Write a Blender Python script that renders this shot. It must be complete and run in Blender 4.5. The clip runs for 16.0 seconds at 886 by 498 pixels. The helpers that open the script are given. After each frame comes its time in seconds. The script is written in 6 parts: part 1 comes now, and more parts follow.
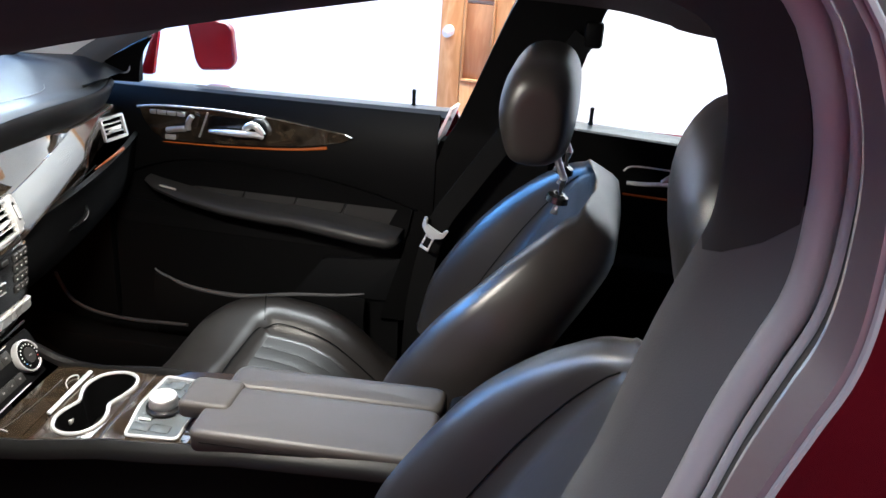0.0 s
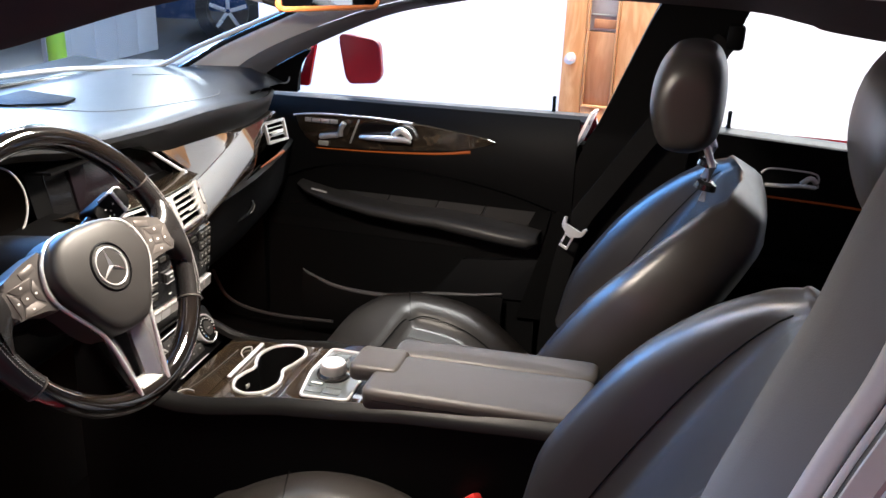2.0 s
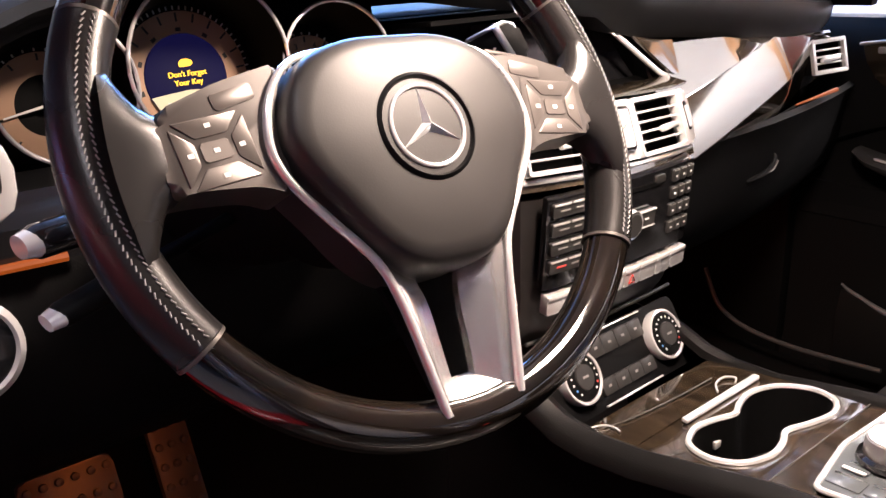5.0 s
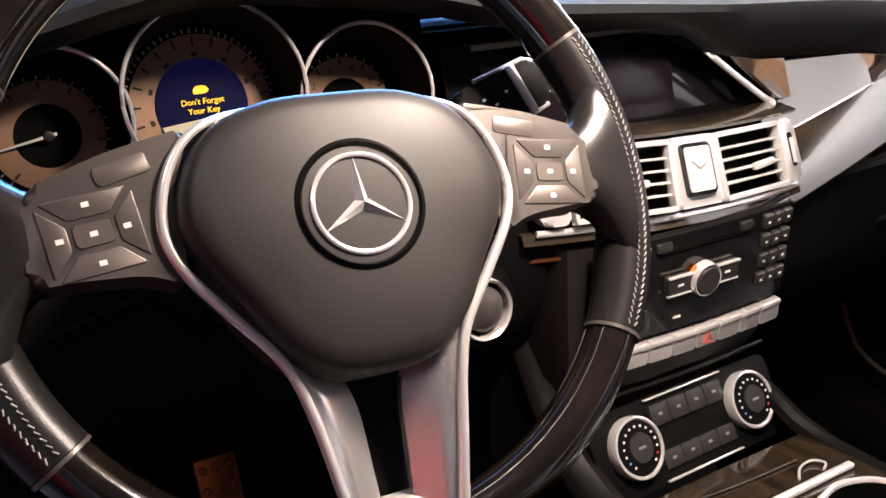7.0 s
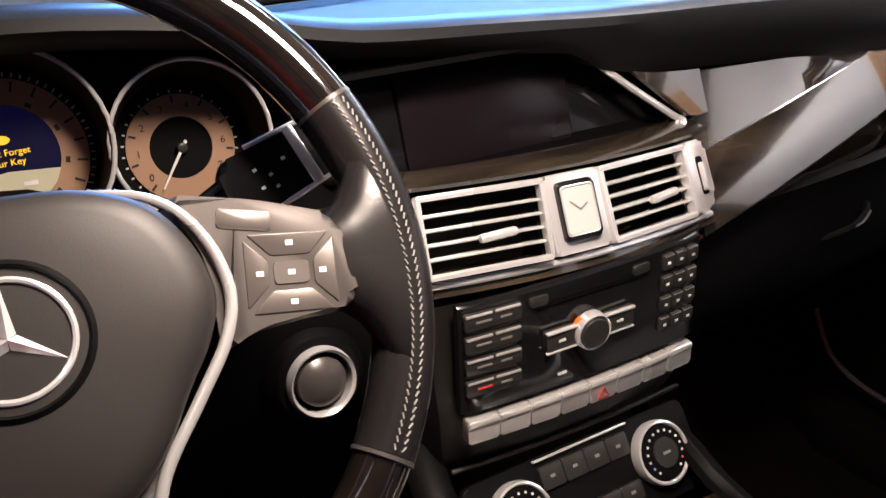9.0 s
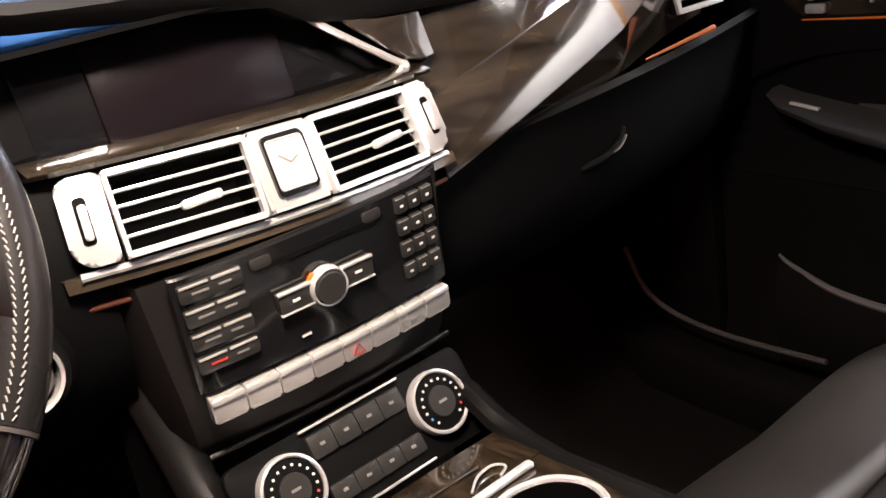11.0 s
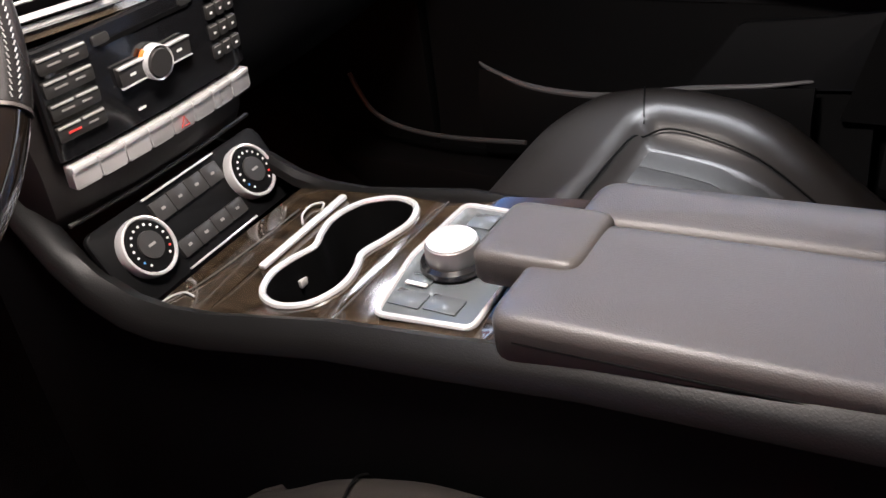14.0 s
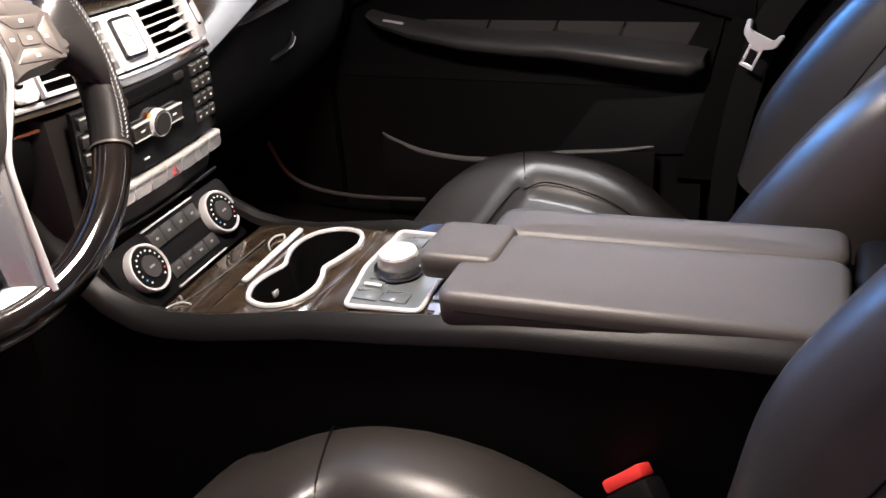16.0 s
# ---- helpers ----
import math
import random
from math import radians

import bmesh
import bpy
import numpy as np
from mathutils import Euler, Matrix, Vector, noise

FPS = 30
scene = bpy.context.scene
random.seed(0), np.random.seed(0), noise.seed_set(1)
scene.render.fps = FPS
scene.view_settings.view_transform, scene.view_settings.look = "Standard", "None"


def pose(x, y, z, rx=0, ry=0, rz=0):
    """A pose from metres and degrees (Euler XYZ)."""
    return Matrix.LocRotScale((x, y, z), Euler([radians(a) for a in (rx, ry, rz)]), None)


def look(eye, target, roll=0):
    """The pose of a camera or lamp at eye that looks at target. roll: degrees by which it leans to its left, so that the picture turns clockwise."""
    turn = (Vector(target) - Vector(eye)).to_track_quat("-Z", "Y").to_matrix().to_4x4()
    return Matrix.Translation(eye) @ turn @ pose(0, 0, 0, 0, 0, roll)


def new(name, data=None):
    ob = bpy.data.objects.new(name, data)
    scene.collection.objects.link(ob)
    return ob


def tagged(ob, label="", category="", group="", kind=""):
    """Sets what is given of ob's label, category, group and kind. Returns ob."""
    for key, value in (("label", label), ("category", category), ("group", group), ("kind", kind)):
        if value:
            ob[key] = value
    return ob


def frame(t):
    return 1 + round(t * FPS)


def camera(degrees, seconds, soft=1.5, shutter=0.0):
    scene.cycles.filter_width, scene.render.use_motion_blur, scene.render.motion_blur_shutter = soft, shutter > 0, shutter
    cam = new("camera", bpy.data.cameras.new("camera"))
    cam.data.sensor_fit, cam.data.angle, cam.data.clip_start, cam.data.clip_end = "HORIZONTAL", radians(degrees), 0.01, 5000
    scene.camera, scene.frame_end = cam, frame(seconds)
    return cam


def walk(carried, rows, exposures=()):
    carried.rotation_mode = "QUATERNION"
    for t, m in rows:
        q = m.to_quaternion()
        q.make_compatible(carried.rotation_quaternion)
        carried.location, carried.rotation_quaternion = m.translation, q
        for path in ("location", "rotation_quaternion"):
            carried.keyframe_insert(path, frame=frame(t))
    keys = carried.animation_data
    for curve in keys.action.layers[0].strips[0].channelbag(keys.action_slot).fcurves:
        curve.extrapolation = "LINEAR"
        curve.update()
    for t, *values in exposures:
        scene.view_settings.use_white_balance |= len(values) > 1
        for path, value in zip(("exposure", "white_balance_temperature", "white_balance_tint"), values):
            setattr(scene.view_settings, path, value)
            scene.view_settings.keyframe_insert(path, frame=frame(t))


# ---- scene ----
cam = camera(51.8, 16.0)
PATH = [
    (0, (0.582, -1.083, 1.442), (0.294, 0.723, 0.633), 4.0),
    (0.5, (0.614, -1.097, 1.419), (0.193, 0.706, 0.664), 2.8),
    (1, (0.587, -1.13, 1.38), (0.074, 0.665, 0.661), 1.7),
    (1.5, (0.546, -1.187, 1.376), (0.052, 0.61, 0.651), 1.8),
    (2, (0.519, -1.223, 1.369), (0.014, 0.574, 0.648), 2.3),
    (2.5, (0.462, -1.179, 1.295), (-0.177, 0.581, 0.593), 5.8),
    (3, (0.488, -1.077, 1.231), (-0.491, 0.539, 0.576), 8.4),
    (3.5, (0.412, -0.943, 1.145), (-0.707, 0.57, 0.469), 4.7),
    (4, (0.338, -0.853, 1.085), (-0.87, 0.583, 0.394), 1.1),
    (4.5, (0.285, -0.762, 1.055), (-1.05, 0.563, 0.373), -1.0),
    (5, (0.255, -0.688, 1.045), (-1.189, 0.535, 0.397), -1.7),
    (5.2, (0.245, -0.676, 1.037), (-1.227, 0.527, 0.415), -1.8),
    (7.3, (0.244, -0.507, 1.088), (-1.422, 0.322, 0.353), -2.7),
    (7.5, (0.25, -0.487, 1.099), (-1.423, 0.299, 0.337), -2.9),
    (8, (0.232, -0.46, 1.1), (-1.428, 0.348, 0.331), -3.2),
    (8.5, (0.226, -0.414, 1.099), (-1.43, 0.407, 0.335), -3.9),
    (9, (0.225, -0.366, 1.095), (-1.435, 0.464, 0.35), -4.5),
    (9.2, (0.228, -0.345, 1.094), (-1.433, 0.489, 0.356), -5.0),
    (11.3, (0.287, -0.263, 1.012), (-1.22, 0.787, 0.221), -11.0),
    (11.5, (0.288, -0.273, 0.998), (-1.183, 0.771, 0.134), -11.0),
    (12, (0.291, -0.293, 0.987), (-1.09, 0.755, -0.01), -10.3),
    (12.5, (0.303, -0.315, 0.964), (-1.035, 0.808, -0.011), -10.1),
    (13, (0.319, -0.361, 0.992), (-0.881, 0.856, -0.047), -8.9),
    (13.5, (0.329, -0.431, 1.003), (-0.74, 0.895, -0.046), -8.4),
    (14, (0.33, -0.49, 1.013), (-0.643, 0.904, -0.04), -8.6),
    (14.5, (0.349, -0.546, 1.019), (-0.578, 0.897, -0.009), -9.5),
    (15, (0.357, -0.604, 1.036), (-0.509, 0.893, 0.032), -8.8),
    (15.5, (0.361, -0.661, 1.042), (-0.445, 0.904, 0.094), -7.5),
    (16, (0.387, -0.732, 1.087), (-0.356, 0.875, 0.157), -4.8),
]
# the clip's own exposure and white balance drift as the view changes
EXPOSURES = [(0.0, 0.20, 5900, 2), (2.0, 0.08, 6400, 7), (3.0, 0.05, 7000, 14), (3.5, 0.05, 6950, 14), (5.2, 0.30, 6900, 20), (7.3, -0.46, 6700, 16), (8.5, -0.72, 6700, 17), (9.2, -0.78, 6700, 16), (11.3, 0.12, 6750, 14), (12.5, 0.22, 6450, 12), (14.0, 0.08, 6000, 11), (16.0, 0.22, 6300, 12)]
walk(cam, [(t, look(eye, target, roll)) for t, eye, target, roll in PATH], EXPOSURES)

# ---- world and light ----
world = bpy.data.worlds.new("world")
scene.world = world
world.use_nodes = True
world.node_tree.nodes["Background"].inputs[0].default_value = (0.55, 0.65, 0.8, 1)
world.node_tree.nodes["Background"].inputs[1].default_value = 0.02


def area_lamp(name, at, target, size_x, size_y, watts, colour):
    data = bpy.data.lights.new(name, "AREA")
    data.shape, data.size, data.size_y, data.energy, data.color = "RECTANGLE", size_x, size_y, watts, colour
    ob = new(name, data)
    ob.matrix_world = look(at, target)
    return ob


# neutral ceiling lamp of the showroom beside the car
area_lamp("ceiling_light_beside", (0.6, 1.75, 3.0), (0.6, 2.1, 0.0), 4.0, 0.5, 320, (1.0, 0.98, 0.95))
# blue area light ahead, added for blue highlights; no such lamp is known
area_lamp("blue_fill_ahead", (-3.5, 1.5, 2.6), (-0.4, 0.2, 1.0), 2.4, 1.2, 420, (0.13, 0.40, 1.0))
# unseen fill over the doorway, added to light the pillar and seals
area_lamp("doorway_fill", (0.9, -1.55, 3.05), (0.9, -1.5, 0.0), 2.0, 0.5, 50, (0.92, 0.95, 1.0))
# added fill light before the windowless far wall, for the dash top's sheen
area_lamp("far_fill", (-5.4, 7.85, 2.45), (-3.4, 0.0, 1.2), 6.0, 1.3, 800, (0.78, 0.90, 1.0))
# warm reading lamp in the roof console, amber footwell lamps
area_lamp("dome_light", (0.0, -0.125, 1.289), (0.035, -0.10, 0.6), 0.12, 0.16, 15.8, (1.0, 0.86, 0.73))
area_lamp("footwell_light_driver", (-0.47, -0.42, 0.635), (-0.58, -0.42, 0.40), 0.05, 0.16, 0.22, (1.0, 0.22, 0.04))
area_lamp("footwell_light_passenger", (-0.50, 0.40, 0.595), (-0.62, 0.45, 0.30), 0.05, 0.16, 0.30, (1.0, 0.22, 0.05))


# ---- materials ----
def material(name, colour, rough=0.5, metal=0.0, bump=0.0, scale=300.0, vary=0.12, coat=0.0, ior=1.5, grain="noise", emit=None, alpha=1.0, rough_vary=0.1, stretch=(1, 1, 1)):
    m = bpy.data.materials.new(name)
    m.use_nodes = True
    n, l = m.node_tree.nodes, m.node_tree.links
    b = n["Principled BSDF"]
    b.inputs["Metallic"].default_value = metal
    b.inputs["IOR"].default_value = ior
    b.inputs["Coat Weight"].default_value = coat
    b.inputs["Coat Roughness"].default_value = 0.05
    b.inputs["Alpha"].default_value = alpha
    tc = n.new("ShaderNodeTexCoord")
    mp = n.new("ShaderNodeMapping")
    mp.inputs["Scale"].default_value = stretch
    l.new(tc.outputs["Object"], mp.inputs["Vector"])
    big = n.new("ShaderNodeTexNoise")
    big.inputs["Scale"].default_value, big.inputs["Detail"].default_value = 6.0, 4.0
    l.new(mp.outputs[0], big.inputs["Vector"])
    fine = n.new("ShaderNodeTexNoise" if grain == "noise" else "ShaderNodeTexVoronoi")
    fine.inputs["Scale"].default_value = scale
    l.new(mp.outputs[0], fine.inputs["Vector"])
    fine_out = fine.outputs["Fac"] if grain == "noise" else fine.outputs["Distance"]
    mix = n.new("ShaderNodeMix")
    mix.data_type = "RGBA"
    c = Vector(colour)
    mix.inputs["A"].default_value = (*(c * (1 - vary)), 1)
    mix.inputs["B"].default_value = (*[min(v, 1) for v in c * (1 + vary)], 1)
    l.new(big.outputs["Fac"], mix.inputs["Factor"])
    l.new(mix.outputs["Result"], b.inputs["Base Color"])
    rr = n.new("ShaderNodeMapRange")
    rr.inputs["To Min"].default_value, rr.inputs["To Max"].default_value = max(rough - rough_vary, 0.02), min(rough + rough_vary, 1)
    l.new(big.outputs["Fac"], rr.inputs["Value"])
    l.new(rr.outputs[0], b.inputs["Roughness"])
    if bump:
        bp = n.new("ShaderNodeBump")
        bp.inputs["Strength"].default_value, bp.inputs["Distance"].default_value = bump, 0.001
        l.new(fine_out, bp.inputs["Height"])
        l.new(bp.outputs[0], b.inputs["Normal"])
    if emit:
        b.inputs["Emission Color"].default_value = (*emit[:3], 1)
        b.inputs["Emission Strength"].default_value = emit[3]
    return m


def wood_material(name, dark, light, rough, scale, ior=1.5, coat=1.0, stretch=(1, 8, 1)):
    m = material(name, dark, rough, ior=ior, coat=coat, rough_vary=0.03, stretch=stretch)
    n, l = m.node_tree.nodes, m.node_tree.links
    wave = n.new("ShaderNodeTexNoise")
    wave.inputs["Scale"].default_value, wave.inputs["Detail"].default_value, wave.inputs["Distortion"].default_value = scale, 8.0, 1.2
    mp = next(k for k in n if k.bl_idname == "ShaderNodeMapping")
    l.new(mp.outputs[0], wave.inputs["Vector"])
    ramp = n.new("ShaderNodeValToRGB")
    ramp.color_ramp.elements[0].position, ramp.color_ramp.elements[0].color = 0.38, (*dark, 1)
    ramp.color_ramp.elements[1].position, ramp.color_ramp.elements[1].color = 0.68, (*light, 1)
    l.new(wave.outputs["Fac"], ramp.inputs[0])
    l.new(ramp.outputs[0], n["Principled BSDF"].inputs["Base Color"])
    return m


LEATHER = material("black_leather", (0.019, 0.0163, 0.0150), 0.36, ior=1.5, bump=0.09, scale=800, grain="voronoi", vary=0.2)
LEATHER_FINE = material("black_armrest_leather", (0.060, 0.0545, 0.051), 0.43, ior=1.4, bump=0.18, scale=900, grain="voronoi", vary=0.12)
COVER = material("black_airbag_vinyl", (0.020, 0.0178, 0.0166), 0.49, ior=1.48, bump=0.025, scale=1000, grain="voronoi", vary=0.15)
RIM_LEATHER = material("rim_leather", (0.012, 0.011, 0.011), 0.27, bump=0.06, scale=1100, grain="voronoi", vary=0.15)
LEG_METAL = material("brushed_spoke_metal", (0.82, 0.81, 0.80), 0.20, metal=0.85, vary=0.05, bump=0.08, scale=1500)
PERFORATED = material("perforated_leather", (0.014, 0.013, 0.0125), 0.42, bump=0.15, scale=900, grain="voronoi", vary=0.2)
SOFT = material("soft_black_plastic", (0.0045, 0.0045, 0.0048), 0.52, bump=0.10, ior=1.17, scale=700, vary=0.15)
RIM_SOFT = material("satin_console_rim", (0.0045, 0.0043, 0.0042), 0.42, ior=1.28, bump=0.2, scale=800)
# pocket lip paler than the door panel, standing in for its highlight
POCKET_LIP = material("highlight_pocket_edge", (0.10, 0.10, 0.105), 0.40, vary=0.1)
STACK = material("satin_stack_plastic", (0.013, 0.0112, 0.0106), 0.42, bump=0.1, scale=900)
GRILLE = material("fine_speaker_cloth", (0.004, 0.0042, 0.005), 0.7, ior=1.25, bump=0.4, scale=900)
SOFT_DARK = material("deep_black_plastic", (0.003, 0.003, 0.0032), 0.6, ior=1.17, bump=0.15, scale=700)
PAD = material("dash_top_vinyl", (0.026, 0.028, 0.031), 0.36, ior=1.42, bump=0.06, scale=900, grain="voronoi", vary=0.15, rough_vary=0.05)
# dash vinyl again, darkened to carry the shade of the lip
PAD_EDGE = material("shaded_dash_vinyl", (0.007, 0.007, 0.0075), 0.50, ior=1.33, bump=0.06, scale=900, grain="voronoi", vary=0.15)
KEYPAD = material("grey_keypad_plastic", (0.125, 0.110, 0.102), 0.38, metal=0.45, vary=0.08)
GLOSS = material("gloss_black", (0.008, 0.008, 0.009), 0.12, coat=0.5, rough_vary=0.05)
WOOD = wood_material("dark_ash_lacquer", (0.0125, 0.0088, 0.0057), (0.044, 0.029, 0.017), 0.10, 14.0, ior=1.7)
FASCIA = wood_material("dark_poplar_lacquer", (0.016, 0.012, 0.009), (0.060, 0.045, 0.030), 0.13, 7.0, ior=1.7, stretch=(4, 1, 6))
RIMWOOD = wood_material("steering_rim_wood", (0.004, 0.0034, 0.003), (0.012, 0.0085, 0.006), 0.08, 12.0, ior=1.7, stretch=(1, 1, 4))
SILVER = material("satin_silver", (0.87, 0.865, 0.86), 0.25, metal=0.55, vary=0.04, bump=0.08, scale=1500)
CHROME = material("bright_chrome", (0.93, 0.93, 0.93), 0.18, metal=0.6, vary=0.03, rough_vary=0.05)
PIPING = material("bright_silver_piping", (0.92, 0.91, 0.90), 0.26, metal=0.7, vary=0.03)
SILVER_KEY = material("silver_button_paint", (0.64, 0.63, 0.62), 0.30, metal=0.55, vary=0.06)
KEY = material("black_button_plastic", (0.026, 0.025, 0.024), 0.38, ior=1.4, vary=0.1)
RUBBER = material("black_rubber", (0.018, 0.018, 0.018), 0.55, bump=0.2, scale=500)
SEAL = material("grey_door_seal", (0.44, 0.43, 0.44), 0.45, bump=0.2, scale=400, vary=0.15)
LINING = material("lining_cloth_with_shade", (0.026, 0.025, 0.026), 0.85, bump=0.2, scale=900, vary=0.12)
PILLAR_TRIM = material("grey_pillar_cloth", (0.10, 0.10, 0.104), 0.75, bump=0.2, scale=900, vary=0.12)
HEADLINER = material("pale_grey_headliner", (0.80, 0.79, 0.76), 0.85, bump=0.5, scale=1200, vary=0.05)
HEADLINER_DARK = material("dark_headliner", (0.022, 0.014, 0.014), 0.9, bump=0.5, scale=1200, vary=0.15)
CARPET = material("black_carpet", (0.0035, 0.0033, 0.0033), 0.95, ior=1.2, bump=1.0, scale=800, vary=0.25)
BELT = material("belt_webbing", (0.006, 0.006, 0.0064), 0.7, ior=1.25, bump=0.6, scale=1500, vary=0.15)
TONGUE = material("pale_grey_plastic", (0.42, 0.41, 0.40), 0.45, vary=0.08)
RED_PAINT = material("red_car_paint", (0.36, 0.008, 0.016), 0.22, coat=1.0, vary=0.05)
JAMB_PAINT = material("plum_jamb_paint", (0.24, 0.18, 0.20), 0.35, coat=0.6, vary=0.08)
# darker copies of the car's red, shade put into the colour
SHADE_RED = material("shaded_body_red", (0.05, 0.0015, 0.004), 0.25, coat=1.0, vary=0.05)
MIRROR_RED = material("shaded_red_paint", (0.17, 0.004, 0.012), 0.38, coat=0.3, vary=0.05)
STITCH = material("grey_stitching_thread", (0.28, 0.275, 0.27), 0.5, vary=0.1)
DOOR_LEATHER = material("black_door_leather", (0.032, 0.0315, 0.032), 0.42, bump=0.1, scale=900, grain="voronoi", vary=0.2, ior=1.4)
RED_PLASTIC = material("red_buckle_plastic", (0.55, 0.03, 0.025), 0.4, vary=0.08)
SCREEN = material("dark_screen_glass", (0.010, 0.007, 0.009), 0.22, vary=0.1, rough_vary=0.03, ior=1.3)
GLASS = material("window_glass", (0.9, 0.95, 0.95), 0.02, alpha=0.07, vary=0.02, rough_vary=0.01)
MIRROR = material("mirror_glass", (0.75, 0.77, 0.8), 0.03, metal=1.0, vary=0.02, rough_vary=0.01)
AMBER = material("amber_light_strip", (0.09, 0.022, 0.006), 0.4, emit=(1.0, 0.20, 0.02, 0.22))
AMBER_DIM = material("amber_footwell_glow_strip", (0.09, 0.022, 0.006), 0.4, emit=(1.0, 0.18, 0.02, 0.025))
GAUGE_FACE = material("gauge_face_cream", (0.36, 0.21, 0.13), 0.5, vary=0.1)
DISPLAY = material("blue_display", (0.006, 0.006, 0.016), 0.5, ior=1.12, emit=(0.015, 0.014, 0.10, 0.30))
DISPLAY_LOW = material("pale_display_strip", (0.3, 0.28, 0.2), 0.3, emit=(0.75, 0.66, 0.42, 0.55))
YELLOW_TEXT = material("yellow_display_text", (0.8, 0.5, 0.02), 0.4, emit=(1.0, 0.62, 0.05, 1.3))
KNOB_GLOW = material("orange_knob_glow", (0.5, 0.12, 0.02), 0.4, emit=(1.0, 0.22, 0.03, 0.55))
WHITE_MARK = material("white_print", (0.75, 0.74, 0.72), 0.5, vary=0.03)
GREY_MARK = material("grey_print", (0.22, 0.21, 0.20), 0.5, vary=0.03)
RED_MARK = material("red_print", (0.6, 0.05, 0.04), 0.5, vary=0.03)
BLUE_MARK = material("blue_print", (0.1, 0.3, 0.7), 0.5, vary=0.03)
CLOCK_FACE = material("ivory_clock_face", (0.60, 0.58, 0.55), 0.35, vary=0.05)
WALL_WHITE = material("white_wall_paint", (0.86, 0.86, 0.85), 0.6, bump=0.1, scale=60, vary=0.03)
SPOKE = material("dark_satin_metal", (0.11, 0.099, 0.093), 0.34, metal=0.5, vary=0.08)
EDGE = material("satin_black_trim", (0.05, 0.05, 0.052), 0.30, vary=0.1)
KNOB_SIDE = material("grey_knurled_metal", (0.36, 0.35, 0.345), 0.3, metal=0.8, vary=0.06)
SELECTOR = material("blue_grey_glass_plate", (0.075, 0.085, 0.09), 0.26, coat=0.5, vary=0.08, rough_vary=0.04)
# greys for walls and ceiling out of view, kept low to cut bounced light
UNSEEN_WALL = material("low_bounce_wall", (0.16, 0.16, 0.17), 0.8, bump=0.1, scale=40, vary=0.1)
CEILING = material("low_bounce_ceiling", (0.28, 0.28, 0.29), 0.8, bump=0.1, scale=40, vary=0.08)
WALL_GREY = material("pale_grey_wall", (0.74, 0.76, 0.79), 0.7, bump=0.1, scale=40, vary=0.08)
CONCRETE = material("dark_grey_floor_paint", (0.20, 0.21, 0.235), 0.35, bump=0.2, scale=20, vary=0.25)
PINE = wood_material("varnished_oak", (0.50, 0.23, 0.085), (0.66, 0.36, 0.16), 0.4, 5.0, coat=0.3, stretch=(6, 6, 1))
PINE_PANEL = wood_material("brown_door_panel", (0.36, 0.16, 0.075), (0.46, 0.24, 0.12), 0.45, 5.0, coat=0.2, stretch=(6, 6, 1))
# rim colour holds the amber reflection along the mirror's border
MIRROR_RIM = material("amber_reflection_rim", (0.24, 0.075, 0.022), 0.40, vary=0.08)
LIME = material("lime_green_paint", (0.45, 0.78, 0.05), 0.45, vary=0.08)
BLUE_PAINT = material("blue_car_paint", (0.02, 0.06, 0.16), 0.25, coat=1.0, vary=0.05)
PEDAL_RUBBER = material("brown_lit_pedal_steel", (0.045, 0.040, 0.037), 0.5, metal=0.3, vary=0.1)


# ---- mesh helpers ----
def part(name, bm, mat, parent=None, label="", angle=40):
    me = bpy.data.meshes.new(name)
    bmesh.ops.recalc_face_normals(bm, faces=bm.faces)
    bm.to_mesh(me)
    bm.free()
    me.polygons.foreach_set("use_smooth", [True] * len(me.polygons))
    me.set_sharp_from_angle(angle=radians(angle))
    me.materials.append(mat)
    ob = new(name, me)
    if parent:
        ob.parent = parent
    if label:
        ob["label"] = label
    return ob


def thing(name, label, category, group="", kind=""):
    return tagged(new(name), label, category, group, kind)


def box(size, at=(0, 0, 0), bevel=0.004, rot=None, segments=2, taper=None):
    """A bevelled box; taper scales the top face in x and y."""
    bm = bmesh.new()
    bmesh.ops.create_cube(bm, size=1.0)
    for v in bm.verts:
        k = taper if taper and v.co.z > 0 else (1, 1)
        v.co = Vector((v.co.x * size[0] * k[0], v.co.y * size[1] * k[1], v.co.z * size[2]))
    if bevel:
        bmesh.ops.bevel(bm, geom=list(bm.edges), offset=min(bevel, min(size) * 0.49), segments=segments, profile=0.5, affect="EDGES")
    bm.transform(Matrix.Translation(at) @ (rot.to_4x4() if rot else Matrix.Identity(4)))
    return bm


def join(*bms):
    out = bms[0]
    for b in bms[1:]:
        me = bpy.data.meshes.new("tmp")
        b.to_mesh(me)
        b.free()
        out.from_mesh(me)
        bpy.data.meshes.remove(me)
    return out


def loft(rings, closed=True, cap=True, loop=False):
    """A skin over rings of equally many points."""
    bm = bmesh.new()
    rows = [[bm.verts.new(p) for p in r] for r in rings]
    n = len(rings[0])
    pairs = list(zip(rows, rows[1:])) + ([(rows[-1], rows[0])] if loop else [])
    for a, b in pairs:
        for i in range(n if closed else n - 1):
            j = (i + 1) % n
            bm.faces.new((a[i], a[j], b[j], b[i]))
    if cap and closed and not loop:
        bm.faces.new(rows[0][::-1])
        bm.faces.new(rows[-1])
    return bm


def thicken(bm, depth):
    bmesh.ops.recalc_face_normals(bm, faces=bm.faces)
    bmesh.ops.solidify(bm, geom=list(bm.faces), thickness=depth)
    return bm


